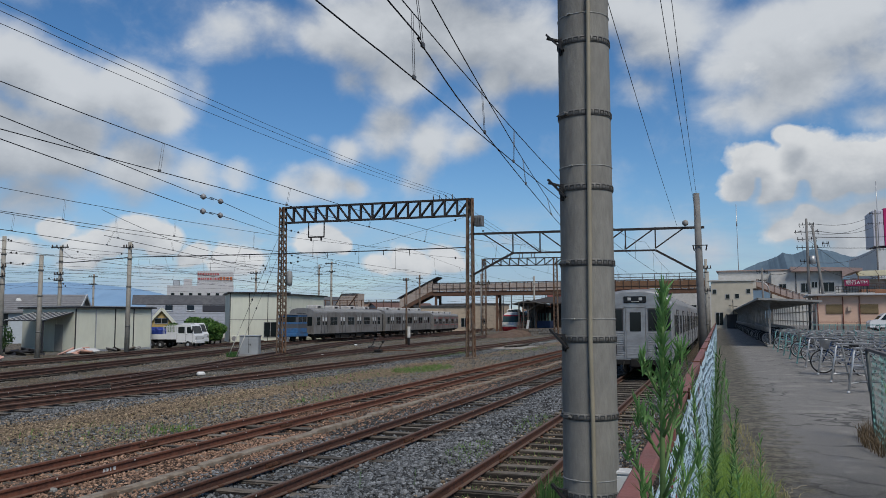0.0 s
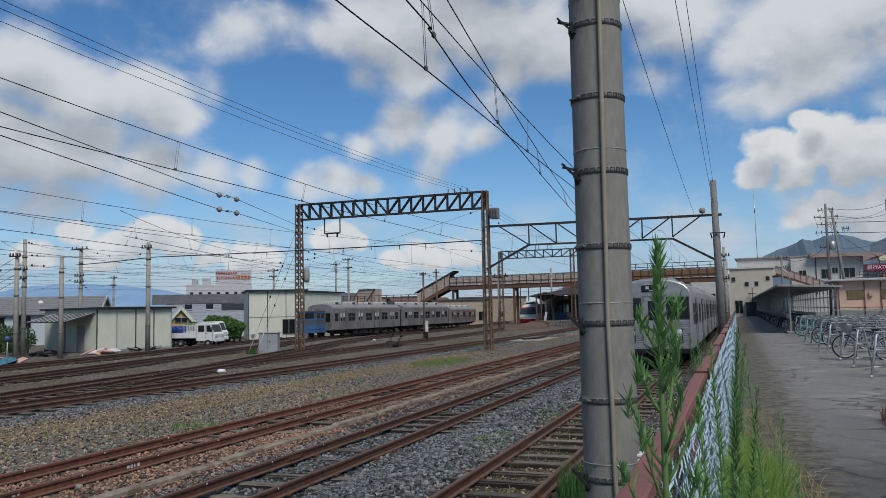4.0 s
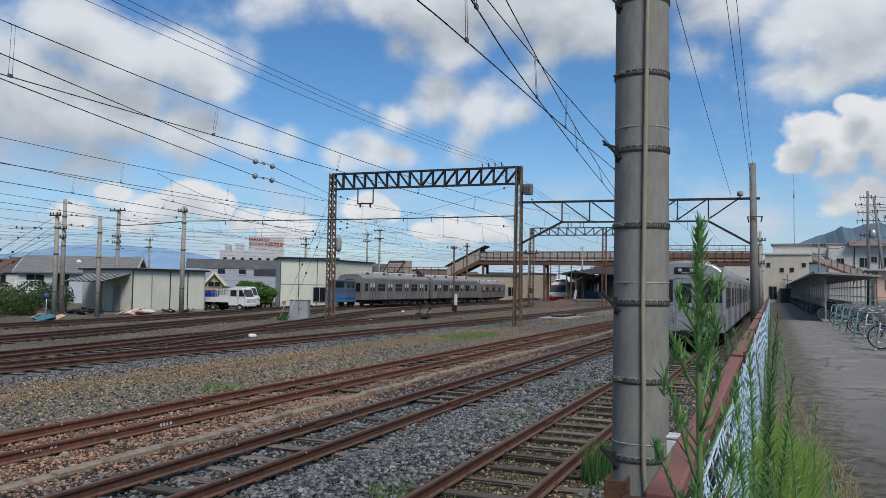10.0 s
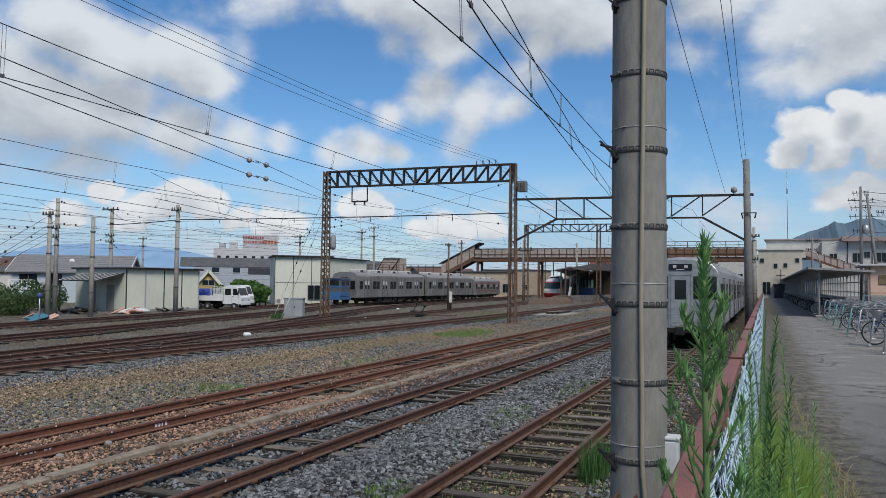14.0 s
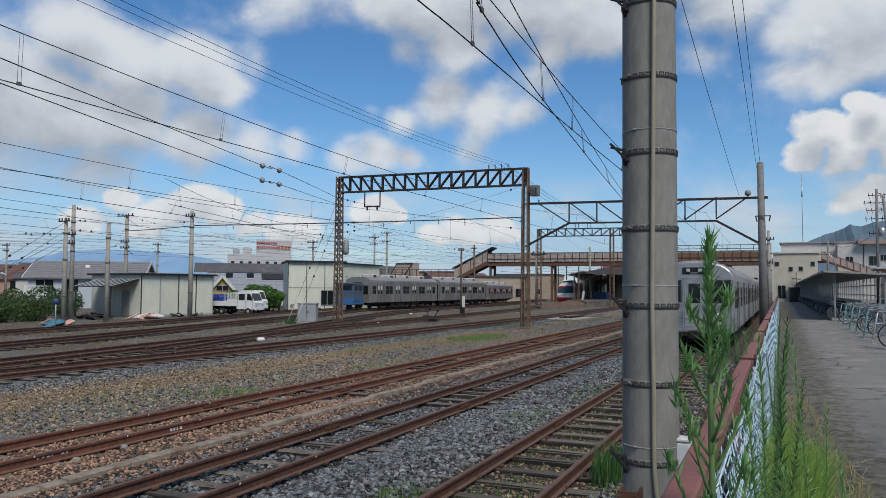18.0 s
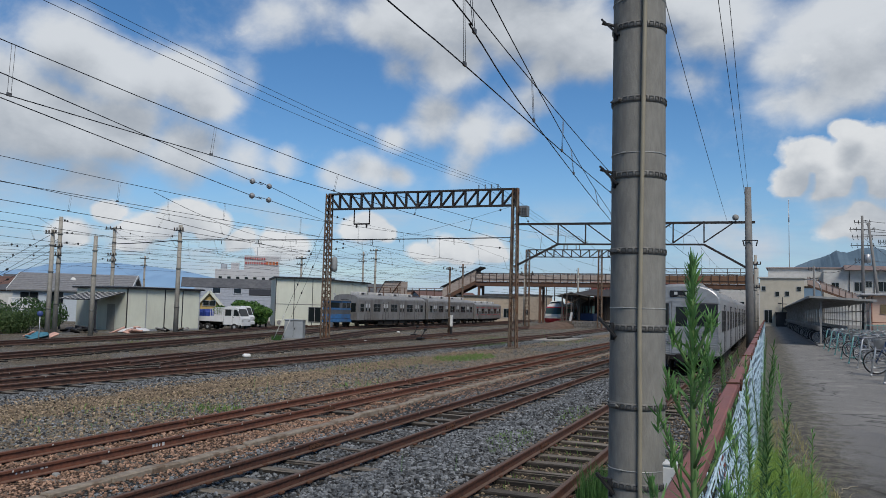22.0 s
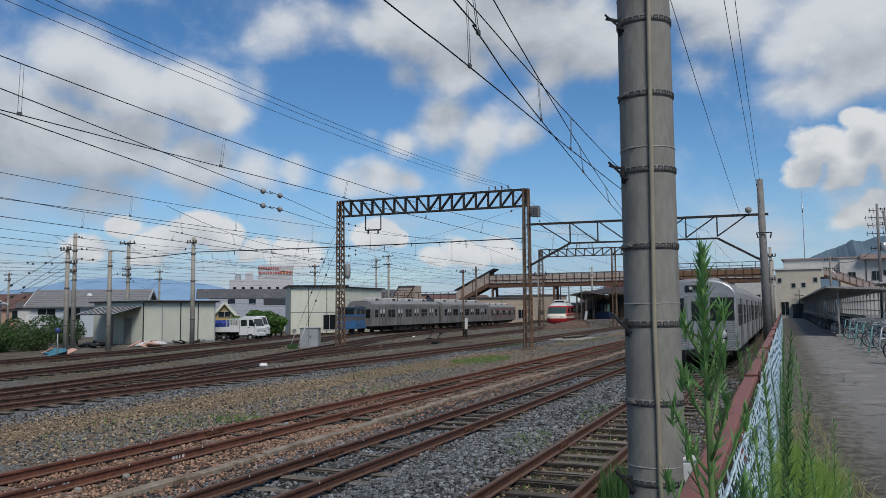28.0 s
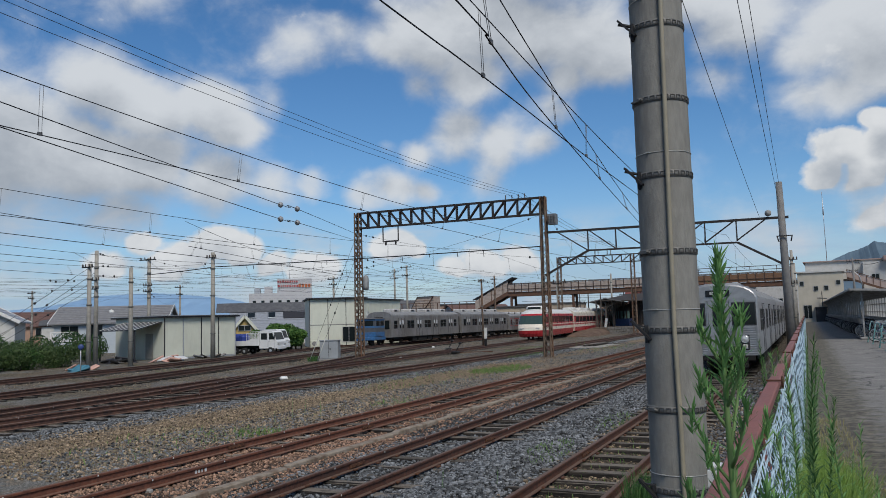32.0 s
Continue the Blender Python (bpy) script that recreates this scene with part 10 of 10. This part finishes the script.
def small_car(label, m, colour):
    th = thing("car", label, "car", m)
    prof = [(0.0, 0.35), (3.4, 0.30), (3.42, 0.72), (3.2, 0.92), (2.75, 1.0), (2.2, 1.52), (1.9, 1.60), (0.25, 1.58), (0.06, 1.4), (0.0, 0.9)]
    s = Shape()
    W = 0.74
    for y in (-W, W):
        s.face([(x, y * (0.9 if z > 1.2 else 1), z) for x, z in prof])
    for i in range(len(prof)):
        a, b = prof[i], prof[(i + 1) % len(prof)]
        ka, kb = (0.9 if a[1] > 1.2 else 1), (0.9 if b[1] > 1.2 else 1)
        s.face([(a[0], -W * ka, a[1]), (b[0], -W * kb, b[1]), (b[0], W * kb, b[1]), (a[0], W * ka, a[1])])
    body = part("body", s, colour, th)
    for y in (-1, 1):
        for k, P in enumerate((((1.35, 0.98), (2.55, 0.98), (2.1, 1.46), (1.35, 1.48)), ((0.2, 0.98), (1.27, 0.98), (1.27, 1.48), (0.3, 1.46)))):
            g = Shape()
            g.face([(x, y * ((W + 0.006) * (0.93 if z > 1.2 else 1.0)), z) for x, z in P])
            part("side_window", g, M_GLASS, body)
        d = Shape()
        d.box(1.30, 1.32, min(y * W, y * (W + 0.008)), max(y * W, y * (W + 0.008)), 0.4, 0.98)
        part("door_gap", d, M_TRIMDARK, body)
    g = Shape()
    g.face([(2.72, -0.62, 1.03), (2.72, 0.62, 1.03), (2.22, 0.58, 1.5), (2.22, -0.58, 1.5)])
    part("windscreen", g, M_GLASS, body)
    for y in (-0.55, 0.55):
        h = Shape()
        h.box(3.3, 3.43, y - 0.14, y + 0.14, 0.66, 0.82, 0.03)
        part("headlight", h, surf("lamp_glass", (0.65, 0.66, 0.64)), body)
        t = Shape()
        t.box(-0.02, 0.04, y * 1.2 - 0.06, y * 1.2 + 0.06, 0.8, 1.1, 0.02)
        part("tail_lamp", t, surf("tail_red", (0.25, 0.05, 0.045)), body)
    for x in (0.6, 2.75):
        for y in (-0.66, 0.66):
            wheel_set(th, x, y, 0.28, 0.16)
    b = Shape()
    b.box(0.05, 3.38, -0.7, 0.7, 0.2, 0.36, 0.03)
    part("sill", b, M_TRIMDARK, body)


small_car("white kei car parked by the pink office", pose(14.75, 72.6, 0.5, 0, 0, 183) @ Matrix.Scale(0.92, 4), surf("car_white", (0.72, 0.73, 0.74), (0.68, 0.69, 0.7), 1, 0.25, 0, 0))
fence_g = Shape()
for k in range(20):
    fence_g.box(5.6 + 0.35 * k, 5.63 + 0.35 * k, 55, 55.03, 0, 1.2)
fence_g.box(5.6, 12.6, 55.0, 55.03, 1.1, 1.16)
fence_g.box(5.6, 12.6, 55.0, 55.03, 0.1, 0.16)
solid("teal_fence", fence_g, M_TEAL, "low teal railing behind the cycle stands", "fence")

# ---------------------------------------------------------------- weeds, hedges
def leaf_mesh(name, L, w, droop, mat, seed):
    """One narrow lance leaf along +x, folded along its rib."""
    r = random.Random(seed)
    V, F = [], []
    n = 6
    for i in range(n + 1):
        t = i / n
        x = L * (t - 0.12 * droop * t * t)
        z = -droop * L * t * t
        h = w * (math.sin(math.pi * min(1, t * 0.92 + 0.06)) ** 0.8) * (1 - 0.25 * t)
        tw = 0.25 * math.sin(t * 3 + seed)
        V += [(x, -h, z + 0.25 * h + tw * h), (x, 0, z), (x, h, z + 0.25 * h - tw * h)]
    for i in range(n):
        a = 3 * i
        F += [(a, a + 1, a + 4, a + 3), (a + 1, a + 2, a + 5, a + 4)]
    me = bpy.data.meshes.new(name)
    me.from_pydata(V, [], F)
    me.polygons.foreach_set("use_smooth", [True] * len(F))
    me.materials.append(mat)
    return me


def leaf_pose(p, az, el, sc, roll=0.0):
    return Matrix.Translation(p) @ Euler((0, 0, az)).to_matrix().to_4x4() @ Euler((roll, -el, 0)).to_matrix().to_4x4() @ Matrix.Scale(sc, 4)


def near_weed():
    """The tall weed close to the lens: stem, side shoots, narrow leaves."""
    th = thing("tall_weed", "tall fresh green weed with narrow pointed leaves by the fence", "weed", pose(-0.075, 1.15, 0.0))
    r = random.Random(23)
    top = 1.665
    def stem_at(z):
        return Vector((0.010 * math.sin(z * 3.1) - 0.012 * (z / top) ** 2, 0.008 * math.cos(z * 2.3), z))
    s = Shape()
    zs = [top * i / 24 for i in range(25)]
    s.tube([stem_at(z) for z in zs], [0.0050 - 0.0030 * (z / top) ** 6 for z in zs], 8)
    part("stem", s, M_STEM, th, "pale green stem")
    leaves = [leaf_mesh("leaf", L, w, d, M_LEAF, k) for k, (L, w, d) in enumerate(((0.042, 0.0021, 0.10), (0.034, 0.0019, -0.05), (0.039, 0.0021, 0.2), (0.024, 0.0018, -0.1), (0.018, 0.0016, -0.15)))]
    def put(p, a, e, sc, k):
        part("leaf", leaves[k], None, th, m=leaf_pose(p, a, e, sc, r.uniform(-0.5, 0.5)))
    def tuft(spots, parent):
        """Many small leaves joined: place, heading, rise, size, kind."""
        V, F = [], []
        for p, a, e, sc, k in spots:
            m = leaf_pose(p, a, e, sc, r.uniform(-0.5, 0.5))
            o = len(V)
            V += [tuple(m @ v.co) for v in leaves[k].vertices]
            F += [tuple(o + i for i in q.vertices) for q in leaves[k].polygons]
        me = bpy.data.meshes.new("leaf_tuft")
        me.from_pydata(V, [], F)
        me.polygons.foreach_set("use_smooth", [True] * len(F))
        me.materials.append(M_LEAF)
        tagged(part("leaf_tuft", me, None, parent), kind="stuff")
    # plume of short upright leaves round the top of the stem
    az, z = 0.0, 1.47
    while z < top:
        u = (z - 1.47) / (top - 1.47)
        az += 2.4 + r.uniform(-0.3, 0.3)
        put(stem_at(z), az, 0.60 + 0.6 * u + r.uniform(-0.25, 0.25), (1.15 - 0.35 * u) * r.uniform(0.8, 1.15), r.choice((0, 1, 1, 2) if u < 0.6 else (1, 1, 3)))
        z += 0.0030 - 0.0014 * u
    tuft([(stem_at(top - 0.17 * r.random() ** 1.2), r.uniform(0, 6.28), r.uniform(0.75, 1.4), r.uniform(0.7, 1.1), r.choice((3, 3, 4))) for j in range(260)], th)
    # single leaves lower down the stem
    z = 1.10
    while z < 1.50:
        az += 2.4 + r.uniform(-0.5, 0.5)
        put(stem_at(z), az, r.uniform(0.55, 1.0), r.uniform(0.8, 1.35), r.choice((0, 0, 2)))
        z += 0.022
    # side shoots that end in tufts
    z, a = 1.05, 0.3
    while z < 1.555:
        L = 0.15 - 0.10 * (z - 1.07) / 0.485 + r.uniform(-0.012, 0.012)
        p0 = stem_at(z)
        d = Vector((math.cos(a), math.sin(a), 0))
        pts = [p0 + d * (0.52 * L * t ** 0.85) + Vector((0, 0, L * t * (0.8 + 0.2 * t))) for t in (0, 0.25, 0.5, 0.75, 1.0)]
        q = Shape()
        q.tube(pts, [0.0026, 0.0024, 0.0021, 0.0018, 0.0012], 6)
        sh = part("side_shoot", q, M_STEM, th)
        spots = []
        for j in range(22):
            t = 0.2 + 0.8 * j / 21
            i = min(3, int(t * 4))
            spots.append((pts[i].lerp(pts[i + 1], t * 4 - i), a + r.uniform(-2.4, 2.4), 0.70 + 0.4 * t + r.uniform(-0.25, 0.25), r.uniform(0.7, 1.1), r.choice((1, 3, 3, 4))))
        for j in range(26):
            spots.append((pts[4] - Vector((0, 0, 0.028 * r.random())), r.uniform(0, 6.28), r.uniform(0.6, 1.4), r.uniform(0.7, 1.1), r.choice((3, 3, 4))))
        tuft(spots, sh)
        z += 0.026 + r.uniform(-0.008, 0.008)
        a += 2.2 + r.uniform(-0.5, 0.5)
    return th


NEAR_WEED = near_weed()


def weed_mesh(seed, H, mat, leaf_len, density, w=0.0045, bare=0.25, heads=False):
    """A whole weed joined: stem and leaves."""
    r = random.Random(seed)
    s = Shape()
    bend = Vector((r.uniform(-0.08, 0.08), r.uniform(-0.08, 0.08), 0)) * H
    def at(t):
        return bend * t * t + Vector((0, 0, H * t))
    s.tube([at(i / 10) for i in range(11)], [0.0055 * (1 - 0.75 * i / 10) * (0.6 + 0.4 * H) for i in range(11)], 6)
    st = s.mesh("stem", M_STEM)
    f = Shape()
    n = int(H * density)
    az = 0
    for i in range(n):
        t = bare + (1 - bare) * i / n
        az += 2.4 + r.uniform(-0.4, 0.4)
        L = leaf_len * (1.15 - 0.65 * t) * r.uniform(0.7, 1.2)
        el = 0.15 + 0.95 * t + r.uniform(-0.25, 0.25)
        m = leaf_pose(at(t), az, el, 1.0)
        P = []
        for k in range(4):
            q = k / 3
            h = w * (1.0, 1.25, 0.9, 0.08)[k] * (L / leaf_len)
            x, z = L * q, -0.22 * L * q * q
            P.append((m @ Vector((x, -h, z)), m @ Vector((x, h, z))))
        for a, b in zip(P, P[1:]):
            f.face([a[0], a[1], b[1], b[0]], True)
    if heads:
        for i in range(60):
            t = 0.82 + 0.18 * r.random()
            p = at(t) + Vector((r.uniform(-0.03, 0.03), r.uniform(-0.03, 0.03), 0)) * (1.3 - t)
            f.face([p, p + Vector((0.006, 0.003, 0.004)), p + Vector((0.002, 0.006, 0.014)), p + Vector((-0.005, 0.002, 0.008))])
    return st, f.mesh("leaves", mat)


def weed(label, m, meshes, group):
    th = thing("weed", label, "weed", m, group=group)
    part("stem", meshes[0], None, th)
    part("leaves", meshes[1], None, th)
    return th


FW = [weed_mesh(40 + k, H, M_LEAF_D if k % 2 else M_LEAF, 0.08, 210, 0.0036, 0.10) for k, H in enumerate((1.25, 1.05, 0.9, 1.38))]
FG = [weed_mesh(60 + k, H, M_LEAF, 0.075, 120, 0.0036, 0.12) for k, H in enumerate((1.0, 0.75, 0.6))]
random.seed(31)
for k, (x, y, i, sc) in enumerate(((-0.03, 2.5, 0, 1.02), (-0.05, 2.8, 3, 1.0), (0.0, 3.2, 1, 1.2), (-0.06, 3.5, 0, 1.12), (-0.04, 3.9, 3, 1.06), (-0.07, 4.3, 0, 1.1), (0.02, 4.5, 1, 1.1), (-0.06, 5.2, 3, 0.98), (-0.05, 6.0, 0, 1.05), (0.0, 7.4, 2, 1.1), (-0.04, 1.9, 2, 1.1), (0.05, 8.6, 1, 0.8), (0.0, 10, 2, 1.0), (-0.3, 6.2, 3, 1.0), (-0.28, 7.3, 0, 0.95), (-0.3, 8.6, 1, 1.0), (-0.02, 3.05, 2, 1.1), (-0.01, 4.15, 2, 1.05), (-0.03, 5.1, 1, 0.95), (-0.04, 6.7, 3, 0.8), (-0.05, 7.9, 0, 0.85), (-0.02, 9.2, 3, 0.85), (-0.03, 11.2, 0, 0.9), (-0.05, 12.8, 3, 0.9), (-0.02, 14.5, 0, 1.0))):
    weed("dark green weed with narrow leaves growing through the fence", pose(x, y, 0.0, random.uniform(-4, 4), random.uniform(-4, 4), random.uniform(0, 360)) @ Matrix.Scale(sc, 4), FW[i], "fence weeds")
for k, (x, y, i, sc) in enumerate(((0.16, 4.2, 0, 1.34), (0.22, 4.9, 1, 1.3), (0.30, 4.4, 2, 1.3), (0.36, 4.3, 2, 1.25), (0.1, 5.6, 1, 1.1), (0.2, 5.5, 2, 1.2))):
    weed("slender green weed with small flower buds beside the lane", pose(x, y, 0.0, random.uniform(-3, 3), random.uniform(-3, 3), 70 * k) @ Matrix.Scale(sc, 4), FG[i], "lane weeds")
for k, (x, y, i, sc) in enumerate(((2.3, 11.5, 0, 1.15), (2.2, 10.6, 1, 1.2), (2.05, 9.8, 0, 1.1), (2.3, 9.0, 0, 1.0), (2.15, 8.2, 1, 1.3), (2.0, 11.0, 2, 1.4))):
    weed("weed growing through the parking fence", pose(x, y, 0.0, 0, 0, 50 * k) @ Matrix.Scale(sc, 4), FG[i], "parking weeds")
for k, (x, y, i, sc) in enumerate(((-1.25, 9.2, 2, 0.7), (-1.2, 8.4, 1, 0.62), (-1.4, 9.9, 2, 0.6), (-1.15, 11, 1, 0.6), (-1.5, 10.6, 2, 0.6), (-4.7, 10.0, 2, 0.5), (-4.2, 10.8, 2, 0.45), (-12.2, 16.9, 0, 0.55), (-11.6, 17.3, 1, 0.6), (-12.0, 15.9, 2, 0.6), (-12.3, 17.6, 2, 0.7), (-10.9, 14.6, 2, 0.5), (-17.0, 62, 1, 0.9), (-16.6, 63, 1, 0.9), (-17.2, 64, 0, 0.9))):
    weed("young green weed standing in the ballast", pose(x, y, lift(x, y), 0, 0, 77 * k) @ Matrix.Scale(sc, 4), FG[i], "ballast weeds")


def foliage(name, label, cat, lumps, n, size, mat, seed, trunk=None):
    """A crown of many small leaves on an uneven set of lumps."""
    g = np.random.default_rng(seed)
    th = thing(name, label, cat)
    L = np.array(lumps)
    pick = g.choice(len(L), n, p=L[:, 3] ** 2 / (L[:, 3] ** 2).sum())
    d = g.normal(size=(n, 3))
    d /= np.linalg.norm(d, axis=1)[:, None]
    rad = L[pick, 3] * g.uniform(0.55, 1.12, n) ** 0.7
    c = L[pick, :3] + d * rad[:, None] * np.array([1, 1, 0.85])
    keep = c[:, 2] > GROUND
    c, d = c[keep], d[keep]
    m = len(c)
    a = g.normal(size=(m, 3))
    a = a - (a * d).sum(1)[:, None] * d * 0.4
    a /= np.linalg.norm(a, axis=1)[:, None]
    b = np.cross(a, g.normal(size=(m, 3)))
    b /= np.linalg.norm(b, axis=1)[:, None]
    s = size * g.uniform(0.6, 1.4, m)[:, None]
    V = np.stack([c - a * s, c + b * s * 0.42, c + a * s, c - b * s * 0.42], 1).reshape(-1, 3)
    F = (np.arange(m) * 4)[:, None] + np.array([0, 1, 2, 3])
    part("crown", raw_mesh("crown", V, F, mat), None, th)
    for x, y, z, r in lumps[:: max(1, len(lumps) // 6)]:
        t = Shape()
        t.tube([(x, y, GROUND - 0.1), (x + 0.1, y, (z + GROUND) / 2), (x, y, z)], [0.09, 0.07, 0.03], 6)
        part("trunk", t, M_SLEEPER, th)


rr = random.Random(3)
surf_bush = leaf_mat("overgrown_leaf", (0.030, 0.062, 0.020), (0.105, 0.155, 0.055))
hedge = [(-45.6 - 0.03 * (y - 34) - d, y, -0.05 + 0.06 * d + rr.uniform(-0.4, 0.3), rr.uniform(0.7, 1.0)) for y, d in [(28.6 + 0.29 * k + rr.uniform(-0.4, 0.4), 3.2 * rr.random() ** 1.4) for k in range(38)]]
foliage("hedge", "dark green overgrown hedge at the yard's edge", "hedge", hedge, 30000, 0.075, surf_bush, 1)
hedge = [(-62 + 1.2 * k + rr.uniform(-0.3, 0.3), 40.5 + 0.2 * k + rr.uniform(-1.5, 1.5), 0.1 + rr.uniform(-0.3, 0.5), rr.uniform(0.8, 1.2)) for k in range(12)]
foliage("hedge", "dark green bushes before the houses", "hedge", hedge, 8000, 0.11, M_BUSH, 2)
foliage("tree", "small round green tree beside the workshop", "tree", [(-47.9 + q + rr.uniform(-0.3, 0.3), 64.6 + rr.uniform(-1, 1), -0.1 + 1.55 * rr.random() * (1 - (q / 3.1) ** 2), rr.uniform(0.35, 0.8)) for q in [rr.uniform(-2.6, 2.6) for k in range(34)]], 13000, 0.15, leaf_mat("tree_leaf", (0.035, 0.10, 0.022), (0.13, 0.24, 0.055)), 5)
foliage("bush", "dark bush by the workshop wall", "bush", [(-46.3 + rr.uniform(-0.7, 0.7), 63.6 + rr.uniform(-0.6, 0.6), -0.1 + rr.uniform(-0.5, 0.9), rr.uniform(0.5, 0.8)) for k in range(7)], 4000, 0.10, M_BUSH, 6)
foliage("bush", "low green bushes along the edge of the yard", "bush", [(-60 + 1.3 * k + rr.uniform(-0.4, 0.4), 29 + 0.5 * k + rr.uniform(-1, 1), -0.3 + rr.uniform(-0.3, 0.3), rr.uniform(0.5, 0.9)) for k in range(12)], 7000, 0.10, leaf_mat("bush_leaf", (0.035, 0.085, 0.022), (0.09, 0.16, 0.045)), 8)

# ---------------------------------------------------------------- sleepers, one by one
for key, x, y, z, h in SLEEPER_JOBS:
    part("sleeper", random.choice(SLEEPERS), None, track_things[key], m=pose(x, y, z, 0, 0, h))


# ---------------------------------------------------------------- what moves
def track_place(y_front, back):
    """A place on the express's line, back metres behind the place whose y is given."""
    L = LINES["E"]
    s, pts = 0.0, [(0.0, L[0])]
    for a, b in zip(L, L[1:]):
        s += (b - a).length
        pts.append((s, b))
    s0 = None
    for (sa, a), (sb, b) in zip(pts, pts[1:]):
        if a.y <= y_front <= b.y:
            s0 = sa + (sb - sa) * (y_front - a.y) / (b.y - a.y)
    want = s0 + back
    for (sa, a), (sb, b) in zip(pts, pts[1:]):
        if sa <= want <= sb:
            return a.lerp(b, (want - sa) / (sb - sa))
    a, b = pts[-2][1], pts[-1][1]
    return b + (b - a).normalized() * (want - pts[-1][0])


RUN = [(0, 113.6), (20, 113.6), (24.3, 113.6)] + [(24.5 + 0.5 * k, round(113.6 - 0.64 * (0.5 * k) ** 2, 2)) for k in range(16)]
# how the near weed leans in the wind: seconds, lean across, lean along (degrees)
SWAY = ((0, 2.3, 0.4), (1.0, 2.1, -0.3), (2.0, 1.6, 0.5), (3.2, 1.5, -0.4), (4.5, 1.3, 0.3), (6.0, 1.35, -0.3), (7.2, 1.1, 0.4), (9.0, 0.95, -0.2), (11.0, 0.5, 0.4), (13.0, 0.4, -0.3), (15.0, 0.5, 0.3), (17.0, 0.6, -0.3), (19.0, 0.65, 0.3), (21.0, 0.5, -0.2), (23.0, 0.4, 0.3), (25.0, 0.5, -0.3), (28.0, 0.4, 0.3), (30.0, 0.5, -0.2), (32.0, 0.4, 0.2))


def motions():
    for k, th in enumerate(EXPRESS):
        rows = []
        for t, y in RUN:
            a, b = track_place(y, 19.6 * k), track_place(y, 19.6 * k + 19.0)
            rows.append((t, pose(a.x, a.y, RAIL, 0, 0, math.degrees(math.atan2(-(b.x - a.x), b.y - a.y)))))
        walk(th, rows)
    walk(NEAR_WEED, [(t, pose(-0.075, 1.15, 0.0, b, a, 0)) for t, a, b in SWAY])


motions()
